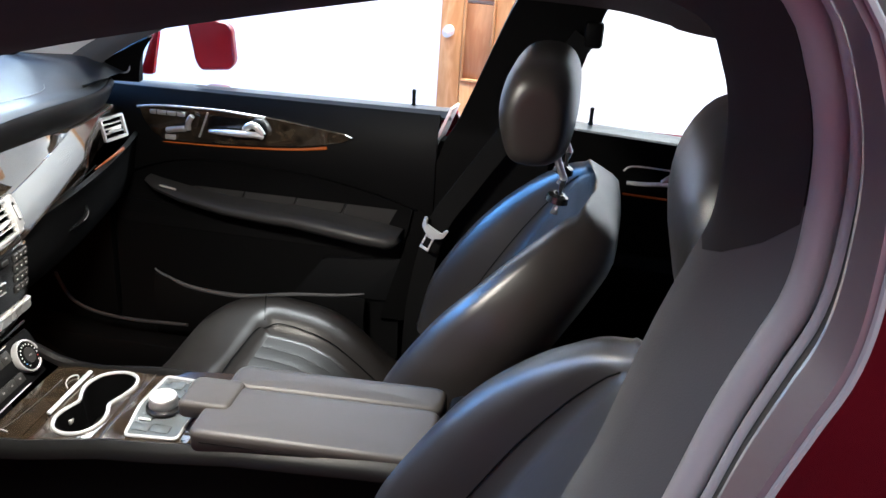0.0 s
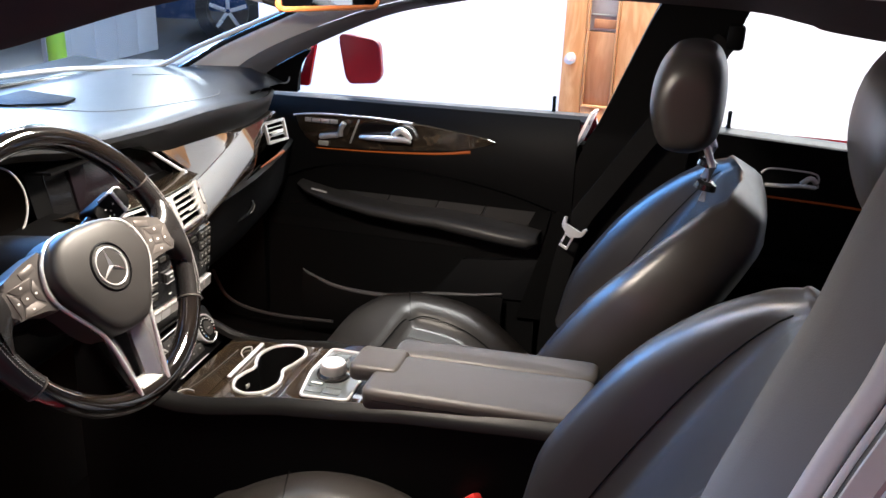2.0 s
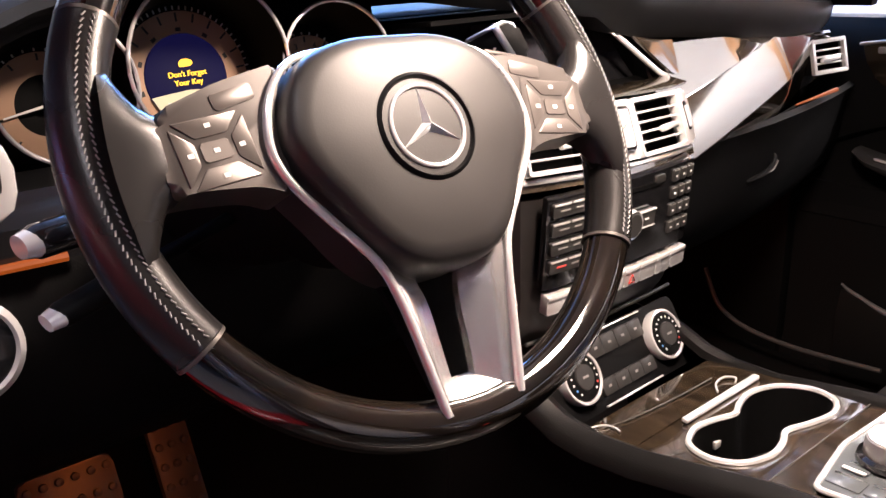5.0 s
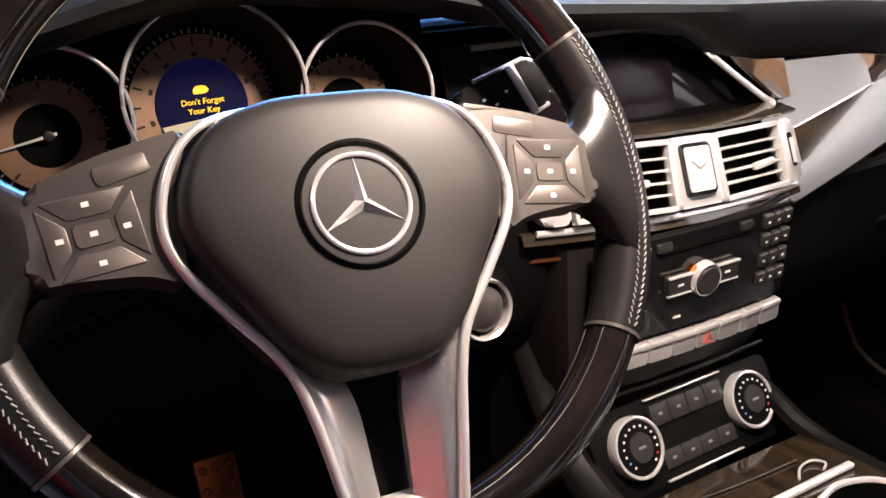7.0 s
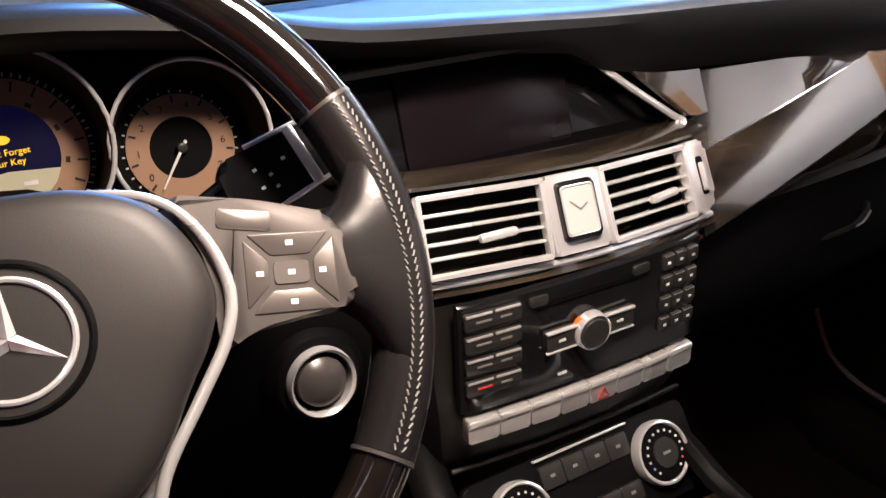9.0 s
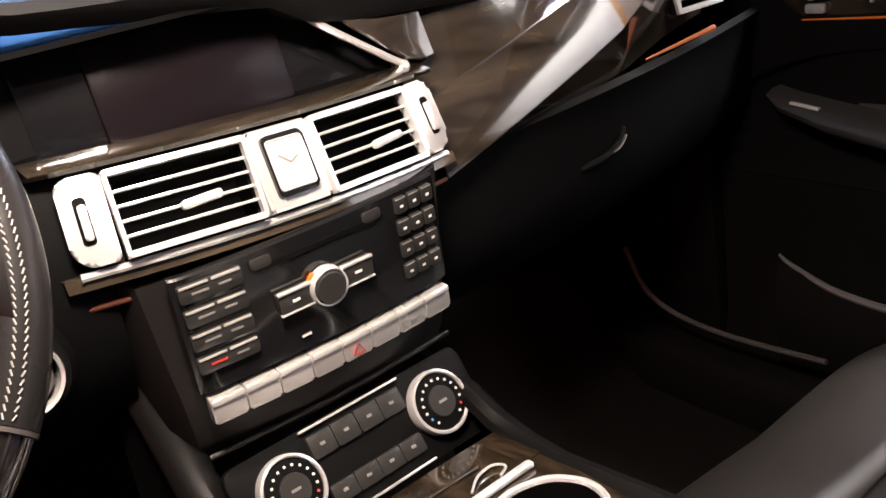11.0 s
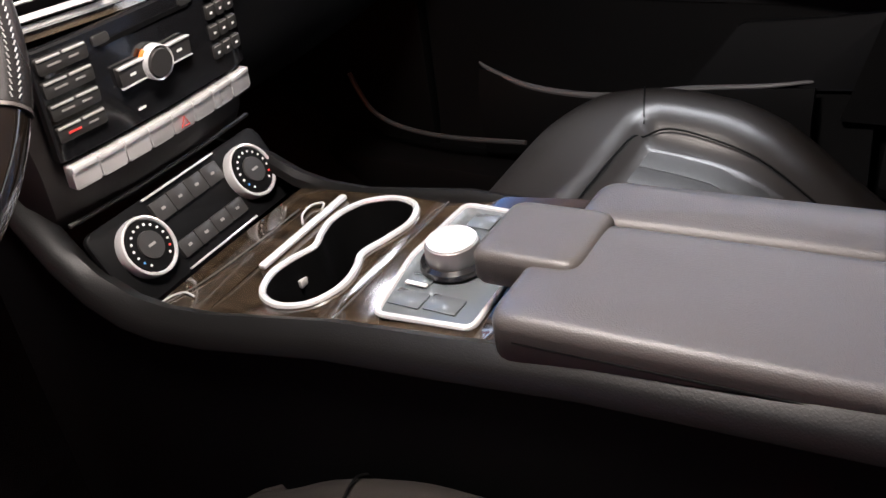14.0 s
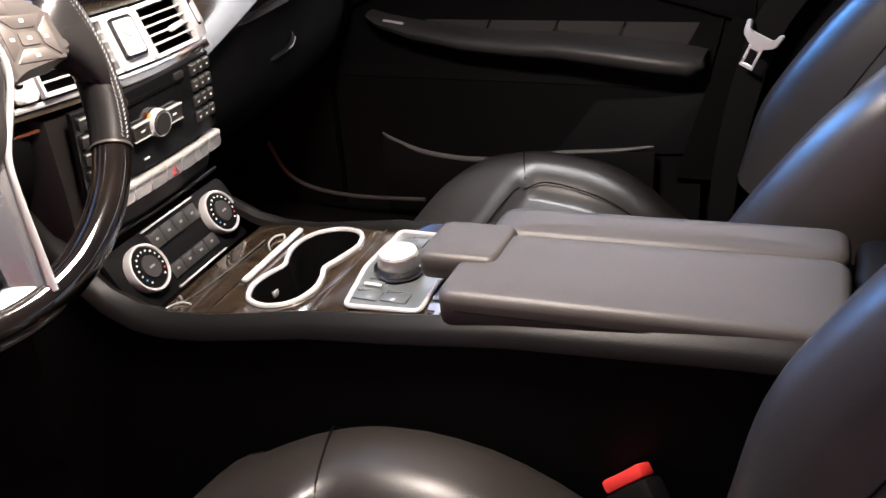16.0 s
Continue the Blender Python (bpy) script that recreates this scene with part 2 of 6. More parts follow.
def smooth_path(pts, steps=6, closed=False):
    """Catmull-Rom points through pts."""
    p = [Vector(q) for q in pts]
    n, out = len(p), []
    for i in range(n if closed else n - 1):
        a, b, c, d = (p[(i + k) % n] if closed else p[min(max(i + k, 0), n - 1)] for k in (-1, 0, 1, 2))
        for s in range(steps):
            t = s / steps
            out.append(0.5 * ((2 * b) + (c - a) * t + (2 * a - 5 * b + 4 * c - d) * t * t + (3 * b - a - 3 * c + d) * t ** 3))
    if not closed:
        out.append(p[-1])
    return out


def tube(pts, radius, closed=False, n=10, flat=1.0, up=(0, 0, 1)):
    """A round or flattened bar along pts; radius may be a list."""
    pts = [Vector(p) for p in pts]
    rings = []
    for i, p in enumerate(pts):
        a = pts[i - 1] if (i or closed) else p
        b = pts[(i + 1) % len(pts)] if (i < len(pts) - 1 or closed) else p
        d = (b - a).normalized()
        s = d.cross(Vector(up))
        s = s.normalized() if s.length > 1e-4 else Vector((1, 0, 0))
        u = s.cross(d)
        r = radius[i] if isinstance(radius, (list, tuple)) else radius
        rings.append([p + s * math.cos(k) * r + u * math.sin(k) * r * flat for k in (2 * math.pi * q / n for q in range(n))])
    return loft(rings, loop=closed)


def disc(at, normal, r, depth, bevel=0.0015, n=32, r2=None):
    """A short round body whose top face lies depth along normal from at."""
    prof = [(0.0001, 0), (r, 0), (r, depth - bevel), ((r2 or r) - bevel * 0.3, depth - bevel * 0.3), ((r2 or r) - bevel, depth), (0.0001, depth)]
    return revolve(prof, at, normal, n)


def revolve(prof, at, normal, n=32):
    m = Vector(normal).to_track_quat("Z", "Y").to_matrix()
    rings = [[Vector(at) + m @ Vector((r * math.cos(a), r * math.sin(a), h)) for a in (2 * math.pi * k / n for k in range(n))] for r, h in prof]
    return loft(rings, loop=prof[0][0] > 0.002)


def plate(outline, frame_m, depth, bevel=0.0):
    """A flat piece with a 2D outline in frame_m's xy plane, depth thick along its z."""
    bm = bmesh.new()
    low = [bm.verts.new((x, y, 0)) for x, y in outline]
    high = [bm.verts.new((x, y, depth)) for x, y in outline]
    n = len(outline)
    bm.faces.new(low[::-1])
    top = bm.faces.new(high)
    for i in range(n):
        bm.faces.new((low[i], low[(i + 1) % n], high[(i + 1) % n], high[i]))
    if bevel:
        bmesh.ops.bevel(bm, geom=list(top.edges), offset=bevel, segments=2, profile=0.5, affect="EDGES")
    bm.transform(frame_m)
    return bm


def rounded(pts, r, seg=4):
    """A 2D outline with rounded corners."""
    out, n = [], len(pts)
    for i in range(n):
        p, a, b = Vector(pts[i]), Vector(pts[i - 1]), Vector(pts[(i + 1) % n])
        k = min(r, (a - p).length * 0.45, (b - p).length * 0.45)
        s, e = p + (a - p).normalized() * k, p + (b - p).normalized() * k
        for j in range(seg + 1):
            t = j / seg
            q = s * (1 - t) ** 2 + p * 2 * t * (1 - t) + e * t * t
            out.append((q.x, q.y))
    return out


def rect(w, h, r=0.003, cx=0.0, cy=0.0):
    return rounded([(cx - w / 2, cy - h / 2), (cx + w / 2, cy - h / 2), (cx + w / 2, cy + h / 2), (cx - w / 2, cy + h / 2)], r)


def plane_frame(at, across, normal):
    """A frame whose x runs along across, z along normal."""
    z = Vector(normal).normalized()
    x = (Vector(across) - z * Vector(across).dot(z)).normalized()
    y = z.cross(x)
    return Matrix.Translation(at) @ Matrix((x, y, z)).transposed().to_4x4()


def moved(bm, m):
    bm.transform(m)
    return bm


def about(pivot, shift, rx=0, ry=0, rz=0):
    """A small turn round pivot, then a shift: how a unit sits against the car's own axes."""
    return Matrix.Translation(Vector(pivot) + Vector(shift)) @ pose(0, 0, 0, rx, ry, rz) @ Matrix.Translation(-Vector(pivot))


def lerp(a, b, t):
    return a + (b - a) * t


def curve(x, *knots):
    """A smooth line through (x, value) knots that never overshoots them."""
    if x <= knots[0][0]:
        return knots[0][1]
    if x >= knots[-1][0]:
        return knots[-1][1]
    n = len(knots)
    slope = [(knots[i + 1][1] - knots[i][1]) / (knots[i + 1][0] - knots[i][0]) for i in range(n - 1)]
    tangent = [slope[0]] + [2 * p * q / (p + q) if p * q > 0 else 0.0 for p, q in zip(slope, slope[1:])] + [slope[-1]]
    i = max(k for k in range(n - 1) if knots[k][0] <= x)
    h = knots[i + 1][0] - knots[i][0]
    t = (x - knots[i][0]) / h
    return (2 * t ** 3 - 3 * t * t + 1) * knots[i][1] + (t ** 3 - 2 * t * t + t) * h * tangent[i] + (3 * t * t - 2 * t ** 3) * knots[i + 1][1] + (t ** 3 - t * t) * h * tangent[i + 1]


def words(text, frame_m, size, mat, name, parent, depth=0.0004):
    data = bpy.data.curves.new(name, "FONT")
    data.body, data.size, data.extrude, data.align_x, data.align_y = text, size, depth, "CENTER", "CENTER"
    ob = new(name, data)
    dg = bpy.context.evaluated_depsgraph_get()
    me = bpy.data.meshes.new_from_object(ob.evaluated_get(dg))
    bpy.data.objects.remove(ob)
    me.transform(frame_m)
    me.materials.clear()
    me.materials.append(mat)
    o = new(name, me)
    o.parent = parent
    return o


# ---- showroom ----
def slab(name, lo, hi, mat, label, category, bevel=0.0):
    size = [b - a for a, b in zip(lo, hi)]
    ob = part(name, box(size, [(a + b) / 2 for a, b in zip(lo, hi)], bevel), mat)
    return tagged(ob, label, category, kind="structure")


slab("floor", (-9, -4.5, -0.1), (5, 8, 0), CONCRETE, "dark blue-grey painted concrete floor of a garage", "floor")
wall_side = slab("wall_east", (-1.36, 2.40, 0), (5, 2.55, 3.2), WALL_WHITE, "bright white painted wall beside the car", "wall")
slab("wall_return", (-1.36, 2.55, 0), (-1.21, 8, 3.2), WALL_WHITE, "white painted end of the side wall", "wall")
slab("wall_west", (-9, -4.6, 0), (5, -4.5, 3.2), UNSEEN_WALL, "unseen grey wall behind the viewer, dark to cut bounce", "wall")
slab("wall_south", (5, -4.6, 0), (5.1, 2.55, 3.2), UNSEEN_WALL, "unseen grey wall behind the car, dark to cut bounce", "wall")
slab("wall_north", (-9.1, -4.6, 0), (-9, 8, 3.2), WALL_GREY, "pale blue-grey wall ahead of the car", "wall")
slab("wall_far", (-9, 8, 0), (-1.21, 8.1, 3.2), WALL_GREY, "pale blue-grey far wall of the garage", "wall")
slab("ceiling", (-9.1, -4.6, 3.2), (5.1, 8.1, 3.3), CEILING, "unseen ceiling, grey to cut bounce", "ceiling")


def wooden_door():
    d = thing("door_1", "varnished oak door with a narrow glazed panel and round knob", "door", kind="structure")
    y = 2.385
    part("stile", box((0.085, 0.035, 2.05), (-0.0125, y, 1.03), 0.004), PINE, d)
    part("stile", box((0.32, 0.035, 2.05), (0.312, y, 1.03), 0.004), PINE, d)
    part("rail", box((0.118, 0.035, 0.60), (0.091, y, 0.31), 0.004), PINE, d)
    part("rail", box((0.118, 0.035, 0.30), (0.091, y, 1.90), 0.004), PINE, d)
    for x in (0.036, 0.146):
        part("bead", box((0.010, 0.012, 1.15), (x, y - 0.017, 1.19), 0.003), PINE, d)
    part("bead", box((0.118, 0.012, 0.012), (0.091, y - 0.017, 0.617), 0.003), PINE, d)
    part("panel", box((0.112, 0.012, 0.293), (0.091, y + 0.004, 0.759), 0.003), PINE_PANEL, d, "brown wooden lower panel")
    part("notice", box((0.085, 0.004, 0.034), (0.098, y - 0.002, 0.936), 0.001), PINE_PANEL, d, "orange-brown notice behind glass")
    # solid pale pane, the glass's white reflections put into its colour
    part("pane", box((0.112, 0.008, 0.84), (0.091, y + 0.006, 1.33), 0.001), TONGUE, d, "glass pane, white reflections painted as pale grey")
    part("blind", box((0.10, 0.004, 0.008), (0.091, y - 0.001, 0.968), 0.001), GREY_MARK, d)
    part("knob", revolve([(0.001, 0), (0.022, 0), (0.022, 0.005), (0.009, 0.008), (0.009, 0.025), (0.019, 0.032), (0.019, 0.044), (0.001, 0.050)], (-0.022, y - 0.017, 0.80), (0, -1, 0)), CHROME, d, "round chrome door knob")
    d.location.x = 0.018
    return d


wooden_door()


def bollard():
    b = thing("bollard", "lime green painted steel post on the garage floor", "post")
    part("post", revolve([(0.001, 0), (0.065, 0), (0.065, 1.6), (0.055, 1.64), (0.001, 1.65)], (-4.0, 4.37, 0), (0, 0, 1), 24), LIME, b)
    part("base", disc((-4.0, 4.37, 0.0), (0, 0, 1), 0.11, 0.015), SILVER, b)
    return b


bollard()


def roller_door():
    d = thing("door_2", "pale grey metal garage partition with vertical ribs", "garage door", kind="structure")
    for i in range(5):
        part("panel", box((0.04, 0.285, 2.4), (-4.2, 4.62 + i * 0.29, 1.21), 0.006), WALL_GREY, d)
    return d


roller_door()


def parked_car(name, label, m, paint):
    """A small saloon with glasshouse, wheels and lamps; nose towards its -x."""
    c = thing(name, label, "car", "parked cars")
    body = []
    for x, low, belt, w in ((-2.0, 0.42, 0.62, 0.66), (-1.95, 0.28, 0.70, 0.76), (-1.6, 0.24, 0.80, 0.84), (-0.8, 0.22, 0.90, 0.88), (0.0, 0.22, 0.93, 0.89), (0.8, 0.22, 0.95, 0.89), (1.5, 0.24, 0.96, 0.86), (1.95, 0.30, 0.92, 0.78), (2.05, 0.42, 0.80, 0.70)):
        body.append([(x, -w * 0.9, low), (x, -w, low + 0.12), (x, -w * 0.99, belt - 0.12), (x, -w * 0.90, belt), (x, 0.0, belt + 0.03), (x, w * 0.90, belt), (x, w * 0.99, belt - 0.12), (x, w, low + 0.12), (x, w * 0.9, low)])
    part("body", loft(body), paint, c, angle=50)
    cab = []
    for x, z, w in ((-0.85, 0.92, 0.74), (-0.35, 1.30, 0.62), (0.0, 1.40, 0.60), (0.6, 1.41, 0.60), (1.1, 1.30, 0.62), (1.6, 0.97, 0.72)):
        cab.append([(x, -0.76, 0.92), (x, -w, z), (x, 0, z + 0.03), (x, w, z), (x, 0.76, 0.92)])
    part("glasshouse", loft(cab), SCREEN, c, "dark tinted windows", angle=50)
    part("roof", thicken(loft([[(x, y, z + 0.018) for y in (-0.58, 0.0, 0.58)] for x, z in ((-0.30, 1.33), (0.0, 1.43), (0.6, 1.44), (1.05, 1.34))], closed=False), 0.02), paint, c)
    for x in (-1.28, 1.30):
        for sy in (-1, 1):
            w = part("wheel", revolve([(0.20, -0.10), (0.30, -0.10), (0.32, -0.06), (0.32, 0.06), (0.30, 0.10), (0.20, 0.10)], (x, sy * 0.80, 0.32), (0, sy, 0), 28), RUBBER, c)
            part("rim", revolve([(0.001, 0.0), (0.19, 0.0), (0.205, 0.03), (0.205, 0.095), (0.195, 0.10), (0.18, 0.05), (0.001, 0.03)], (x, sy * 0.80, 0.32), (0, sy, 0), 28), SPOKE, w)
            for k in range(5):
                a = 2 * math.pi * k / 5
                part("rim_spoke", box((0.035, 0.02, 0.16), (x + 0.10 * math.sin(a), sy * 0.893, 0.32 + 0.10 * math.cos(a)), 0.005, Euler((0, a, 0)).to_matrix()), SILVER, w)
    for sy in (-1, 1):
        part("tail_lamp", box((0.05, 0.22, 0.12), (2.0, sy * 0.60, 0.80), 0.015), RED_PLASTIC, c, "red tail lamp")
        part("head_lamp", box((0.08, 0.22, 0.10), (-1.93, sy * 0.58, 0.66), 0.015), SILVER, c, "pale head lamp")
    c.matrix_world = m
    return c


parked_car("parked_car", "dark blue saloon parked further down the garage", pose(-6.0, 4.9, 0, rz=90 + 28), BLUE_PAINT)
# red car added out of view, stretched tall so the spokes reflect red
parked_car("parked_car", "unseen red car, stretched to colour the wheel spoke reflections", pose(0.6, -2.64, 0, rz=180) @ Matrix.Diagonal((1.1, 1.0, 1.45, 1.0)), RED_PAINT)
parked_car("parked_car", "dark blue saloon parked behind the grey partition", pose(-5.2, 7.0, 0, rz=12), BLUE_PAINT)


# ---- car shell ----
car = thing("car", "dark red four-door coupe seen from the driver's doorway", "car")


# passenger side: A-pillar, rail
def strip(name, a, b, thick, mat, label="", parent=None, bulge=(0, 0, 0)):
    """A thick band between two polylines, swelling by bulge along its middle."""
    A, B = smooth_path(a, 5), smooth_path(b, 5)
    v = Vector(bulge)
    bm = loft([[lerp(p, q, k / 8) + v * math.sin(math.pi * k / 8) for k in range(9)] for p, q in zip(A, B)], closed=False, cap=False)
    return part(name, thicken(bm, thick), mat, parent or car, label, angle=60)


strip("pillar_trim", [(-0.80, 0.70, 0.95), (-0.56, 0.685, 1.045), (-0.36, 0.66, 1.13), (-0.16, 0.60, 1.205), (0.05, 0.56, 1.26)],
      [(-0.575, 0.70, 0.945), (-0.470, 0.695, 1.022), (-0.250, 0.680, 1.120), (-0.09, 0.650, 1.170), (0.08, 0.63, 1.205)], 0.012, HEADLINER, "pale grey A-pillar trim", bulge=(0.004, -0.018, 0.010))
# grey strip laid over the trim's lower half to stand for its shading
strip("pillar_shade", [(-0.59, 0.702, 0.935), (-0.472, 0.696, 1.020), (-0.252, 0.681, 1.118), (-0.092, 0.651, 1.168), (0.08, 0.63, 1.203)],
      [(-0.52, 0.715, 0.935), (-0.40, 0.703, 1.02), (-0.17, 0.688, 1.13), (0.0, 0.663, 1.175), (0.12, 0.643, 1.20)], 0.010, PILLAR_TRIM, "pillar trim edge, its shade as a grey strip", bulge=(0, -0.004, 0))
strip("quarter_frame", [(-0.56, 0.735, 0.93), (-0.44, 0.725, 1.00), (-0.37, 0.718, 1.045)], [(-0.40, 0.745, 0.93), (-0.392, 0.740, 0.99), (-0.365, 0.725, 1.043)], 0.02, SOFT_DARK, "black quarter window trim")
part("quarter_strip", tube(smooth_path([(-0.431, 0.722, 1.0), (-0.465, 0.722, 0.975), (-0.491, 0.722, 0.956), (-0.47, 0.722, 0.948), (-0.424, 0.722, 0.949), (-0.414, 0.722, 0.975), (-0.410, 0.722, 1.014)], 5), 0.0022), CHROME, car)
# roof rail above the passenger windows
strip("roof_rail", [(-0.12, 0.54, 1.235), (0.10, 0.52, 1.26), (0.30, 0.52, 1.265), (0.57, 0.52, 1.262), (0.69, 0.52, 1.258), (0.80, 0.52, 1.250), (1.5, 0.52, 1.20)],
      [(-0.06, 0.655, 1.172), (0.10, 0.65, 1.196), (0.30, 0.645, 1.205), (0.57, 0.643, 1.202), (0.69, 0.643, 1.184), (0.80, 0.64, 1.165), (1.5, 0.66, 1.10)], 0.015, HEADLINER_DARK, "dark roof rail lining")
# passenger B-pillar
strip("b_pillar", [(0.16, 0.735, 0.45), (0.268, 0.748, 0.83), (0.312, 0.748, 0.94), (0.405, 0.69, 1.18), (0.44, 0.66, 1.24)],
      [(0.50, 0.745, 0.45), (0.50, 0.745, 0.83), (0.515, 0.74, 0.95), (0.575, 0.69, 1.18), (0.60, 0.66, 1.24)], 0.03, SOFT_DARK, "black B-pillar trim")
part("mirror_sail", plate(rounded([(-0.428, 0.932), (-0.398, 0.932), (-0.378, 1.035), (-0.392, 1.030)], 0.004), Matrix(((1, 0, 0, 0), (0, 0, -1, 0.80), (0, 1, 0, 0), (0, 0, 0, 1))), 0.012, 0.003), RED_PAINT, car, "red foot of the wing mirror")
part("belt_anchor", box((0.035, 0.02, 0.05), (0.56, 0.665, 1.135), 0.008), SOFT_DARK, car)
# roof
roof_rows = []
for x, zc in ((-0.28, 1.255), (-0.10, 1.30), (0.2, 1.34), (0.6, 1.36), (1.0, 1.35), (1.5, 1.30), (1.9, 1.22)):
    roof_rows.append([(x, y, zc + dz) for y, dz in ((-0.56, 0.075), (-0.40, 0.065), (-0.2, 0.04), (0.0, 0.01), (0.2, -0.025), (0.40, -0.065), (0.53, -0.095))])
part("headliner", thicken(loft(roof_rows, closed=False), 0.03), HEADLINER, car, "pale grey roof lining")
# driver's doorway: one opening line runs along the roof rail, round the corner and down the B-pillar
opening = smooth_path([(-0.55, -0.67, 1.055), (-0.25, -0.635, 1.175), (-0.02, -0.615, 1.248), (0.10, -0.61, 1.286), (0.20, -0.605, 1.309), (0.30, -0.60, 1.334), (0.42, -0.60, 1.361), (0.52, -0.60, 1.380), (0.59, -0.60, 1.386), (0.632, -0.60, 1.374), (0.647, -0.60, 1.350), (0.656, -0.60, 1.322), (0.659, -0.60, 1.288), (0.658, -0.60, 1.258), (0.650, -0.60, 1.232), (0.637, -0.60, 1.19), (0.626, -0.602, 1.147), (0.614, -0.604, 1.10), (0.600, -0.606, 1.06), (0.583, -0.61, 1.008), (0.556, -0.62, 0.92), (0.525, -0.64, 0.75), (0.49, -0.66, 0.45)], 5)


def beside(d, dy, path=None):
    """The opening line moved d outward in its plane and dy sideways."""
    P = path or opening
    out = []
    for i, p in enumerate(P):
        q, r = P[max(i - 1, 0)], P[min(i + 1, len(P) - 1)]
        n = Vector((-(r.z - q.z), 0, r.x - q.x)).normalized()
        out.append(p + n * d + Vector((0, dy, 0)))
    return out


def doorway_band(name, rows, mat, label="", thick=0.004):
    bm = loft([list(r) for r in zip(*rows)], closed=False, cap=False)
    return part(name, thicken(bm, thick), mat, car, label, angle=60)


CUT_IN, CUT_OUT = 66.0, 59.0      # corner shade put into the lining's black, meeting the grey trim on a slant


def stretch_of(line, a, b, n):
    """n points spread evenly over a line between the indices a and b."""
    out = []
    for i in range(n):
        u = a + (b - a) * i / (n - 1)
        k = min(int(u), len(line) - 2)
        out.append(line[k].lerp(line[k + 1], u - k))
    return out


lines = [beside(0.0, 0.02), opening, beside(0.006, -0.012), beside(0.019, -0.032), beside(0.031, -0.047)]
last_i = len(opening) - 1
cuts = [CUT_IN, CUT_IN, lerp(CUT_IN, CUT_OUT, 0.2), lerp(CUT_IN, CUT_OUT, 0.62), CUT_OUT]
doorway_band("door_rail", [stretch_of(ln, 0, c + 1.5, 90) for ln, c in zip([beside(0.0, 0.02), beside(-0.001, 0), beside(0.005, -0.011), beside(0.018, -0.031), beside(0.030, -0.046)], cuts)], LINING, "dark door lining, black also for the corner's shade")
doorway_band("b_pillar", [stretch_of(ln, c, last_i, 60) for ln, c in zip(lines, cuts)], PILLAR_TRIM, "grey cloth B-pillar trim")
doorway_band("seal_channel", [beside(0.027, -0.038), beside(0.045, -0.045), beside(0.0475, -0.080)], RUBBER, "black rubber seal channel")
part("door_seal", tube(beside(0.0355, -0.055), 0.0090, n=14, up=(0, 1, 0)), SEAL, car, "grey rubber door seal")
part("door_seal", tube(beside(0.0425, -0.071), 0.0036, n=10, up=(0, 1, 0)), SEAL, car, "thin pale rubber seal")
part("jamb_strip", tube(beside(0.0435, -0.089), 0.0036, n=8, up=(0, 1, 0)), CHROME, car, "bright strip on the door jamb")
doorway_band("door_jamb", [beside(0.0445, -0.090), beside(0.046, -0.105), beside(0.0475, -0.120)], JAMB_PAINT, "plum painted door jamb")
part("jamb_edge", tube(beside(0.0485, -0.121), 0.002, n=6, up=(0, 1, 0)), SEAL, car)
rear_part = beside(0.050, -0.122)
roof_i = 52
doorway_band("body_side", [rear_part[roof_i:], [Vector((p.x + 0.25, p.y - 0.03 - 0.05 * max(0, 1.3 - p.z), p.z - 0.02 * max(0.0, p.z - 1.0))) for p in rear_part[roof_i:]], [Vector((p.x + 0.62, -0.80 - 0.16 * max(0.0, min(1.0, (1.36 - p.z) / 0.5)), p.z - 0.12 * max(0.0, p.z - 0.9))) for p in rear_part[roof_i:]]], SHADE_RED, "red painted body behind the doorway, darkened for shade")
part("sill_line", tube(smooth_path([(-0.61, 0.66, 0.47), (-0.596, 0.66, 0.437), (-0.572, 0.66, 0.403), (-0.518, 0.66, 0.381), (-0.425, 0.66, 0.374), (-0.285, 0.66, 0.382)], 5), 0.004, n=8), EDGE, car, "satin edge of the carpet")
part("pillar_foot", box((0.62, 0.04, 0.68), (0.40, 0.775, 0.53), 0.01), SOFT_DARK, car)
part("kick_panel", box((0.48, 0.03, 0.72), (-0.74, 0.745, 0.58), 0.008), SOFT_DARK, car)
part("kick_panel", box((0.48, 0.03, 0.72), (-0.74, -0.745, 0.58), 0.008), SOFT_DARK, car)
part("door_sill", box((1.0, 0.10, 0.10), (-0.25, 0.70, 0.27), 0.02), SOFT, car, "black passenger door sill")
part("sill", box((1.75, 0.14, 0.16), (-0.15, -0.74, 0.30), 0.03), RED_PAINT, car, "red painted door sill")
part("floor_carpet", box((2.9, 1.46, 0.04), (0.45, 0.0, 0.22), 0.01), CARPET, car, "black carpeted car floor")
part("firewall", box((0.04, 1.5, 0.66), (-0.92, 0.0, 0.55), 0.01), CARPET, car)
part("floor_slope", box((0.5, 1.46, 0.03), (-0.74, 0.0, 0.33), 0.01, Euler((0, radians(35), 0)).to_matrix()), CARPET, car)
part("cowl", box((0.22, 1.6, 0.04), (-0.95, 0.0, 0.925), 0.01, Euler((0, radians(4), 0)).to_matrix()), SOFT_DARK, car)
part("bonnet", thicken(loft([[(x, y, z - 0.05 * (y / 0.8) ** 2) for y in (-0.8, -0.5, -0.2, 0.2, 0.5, 0.8)] for x, z in ((-1.02, 0.915), (-1.4, 0.865), (-1.9, 0.775), (-2.3, 0.64))], closed=False), 0.02), RED_PAINT, car, "red painted bonnet")
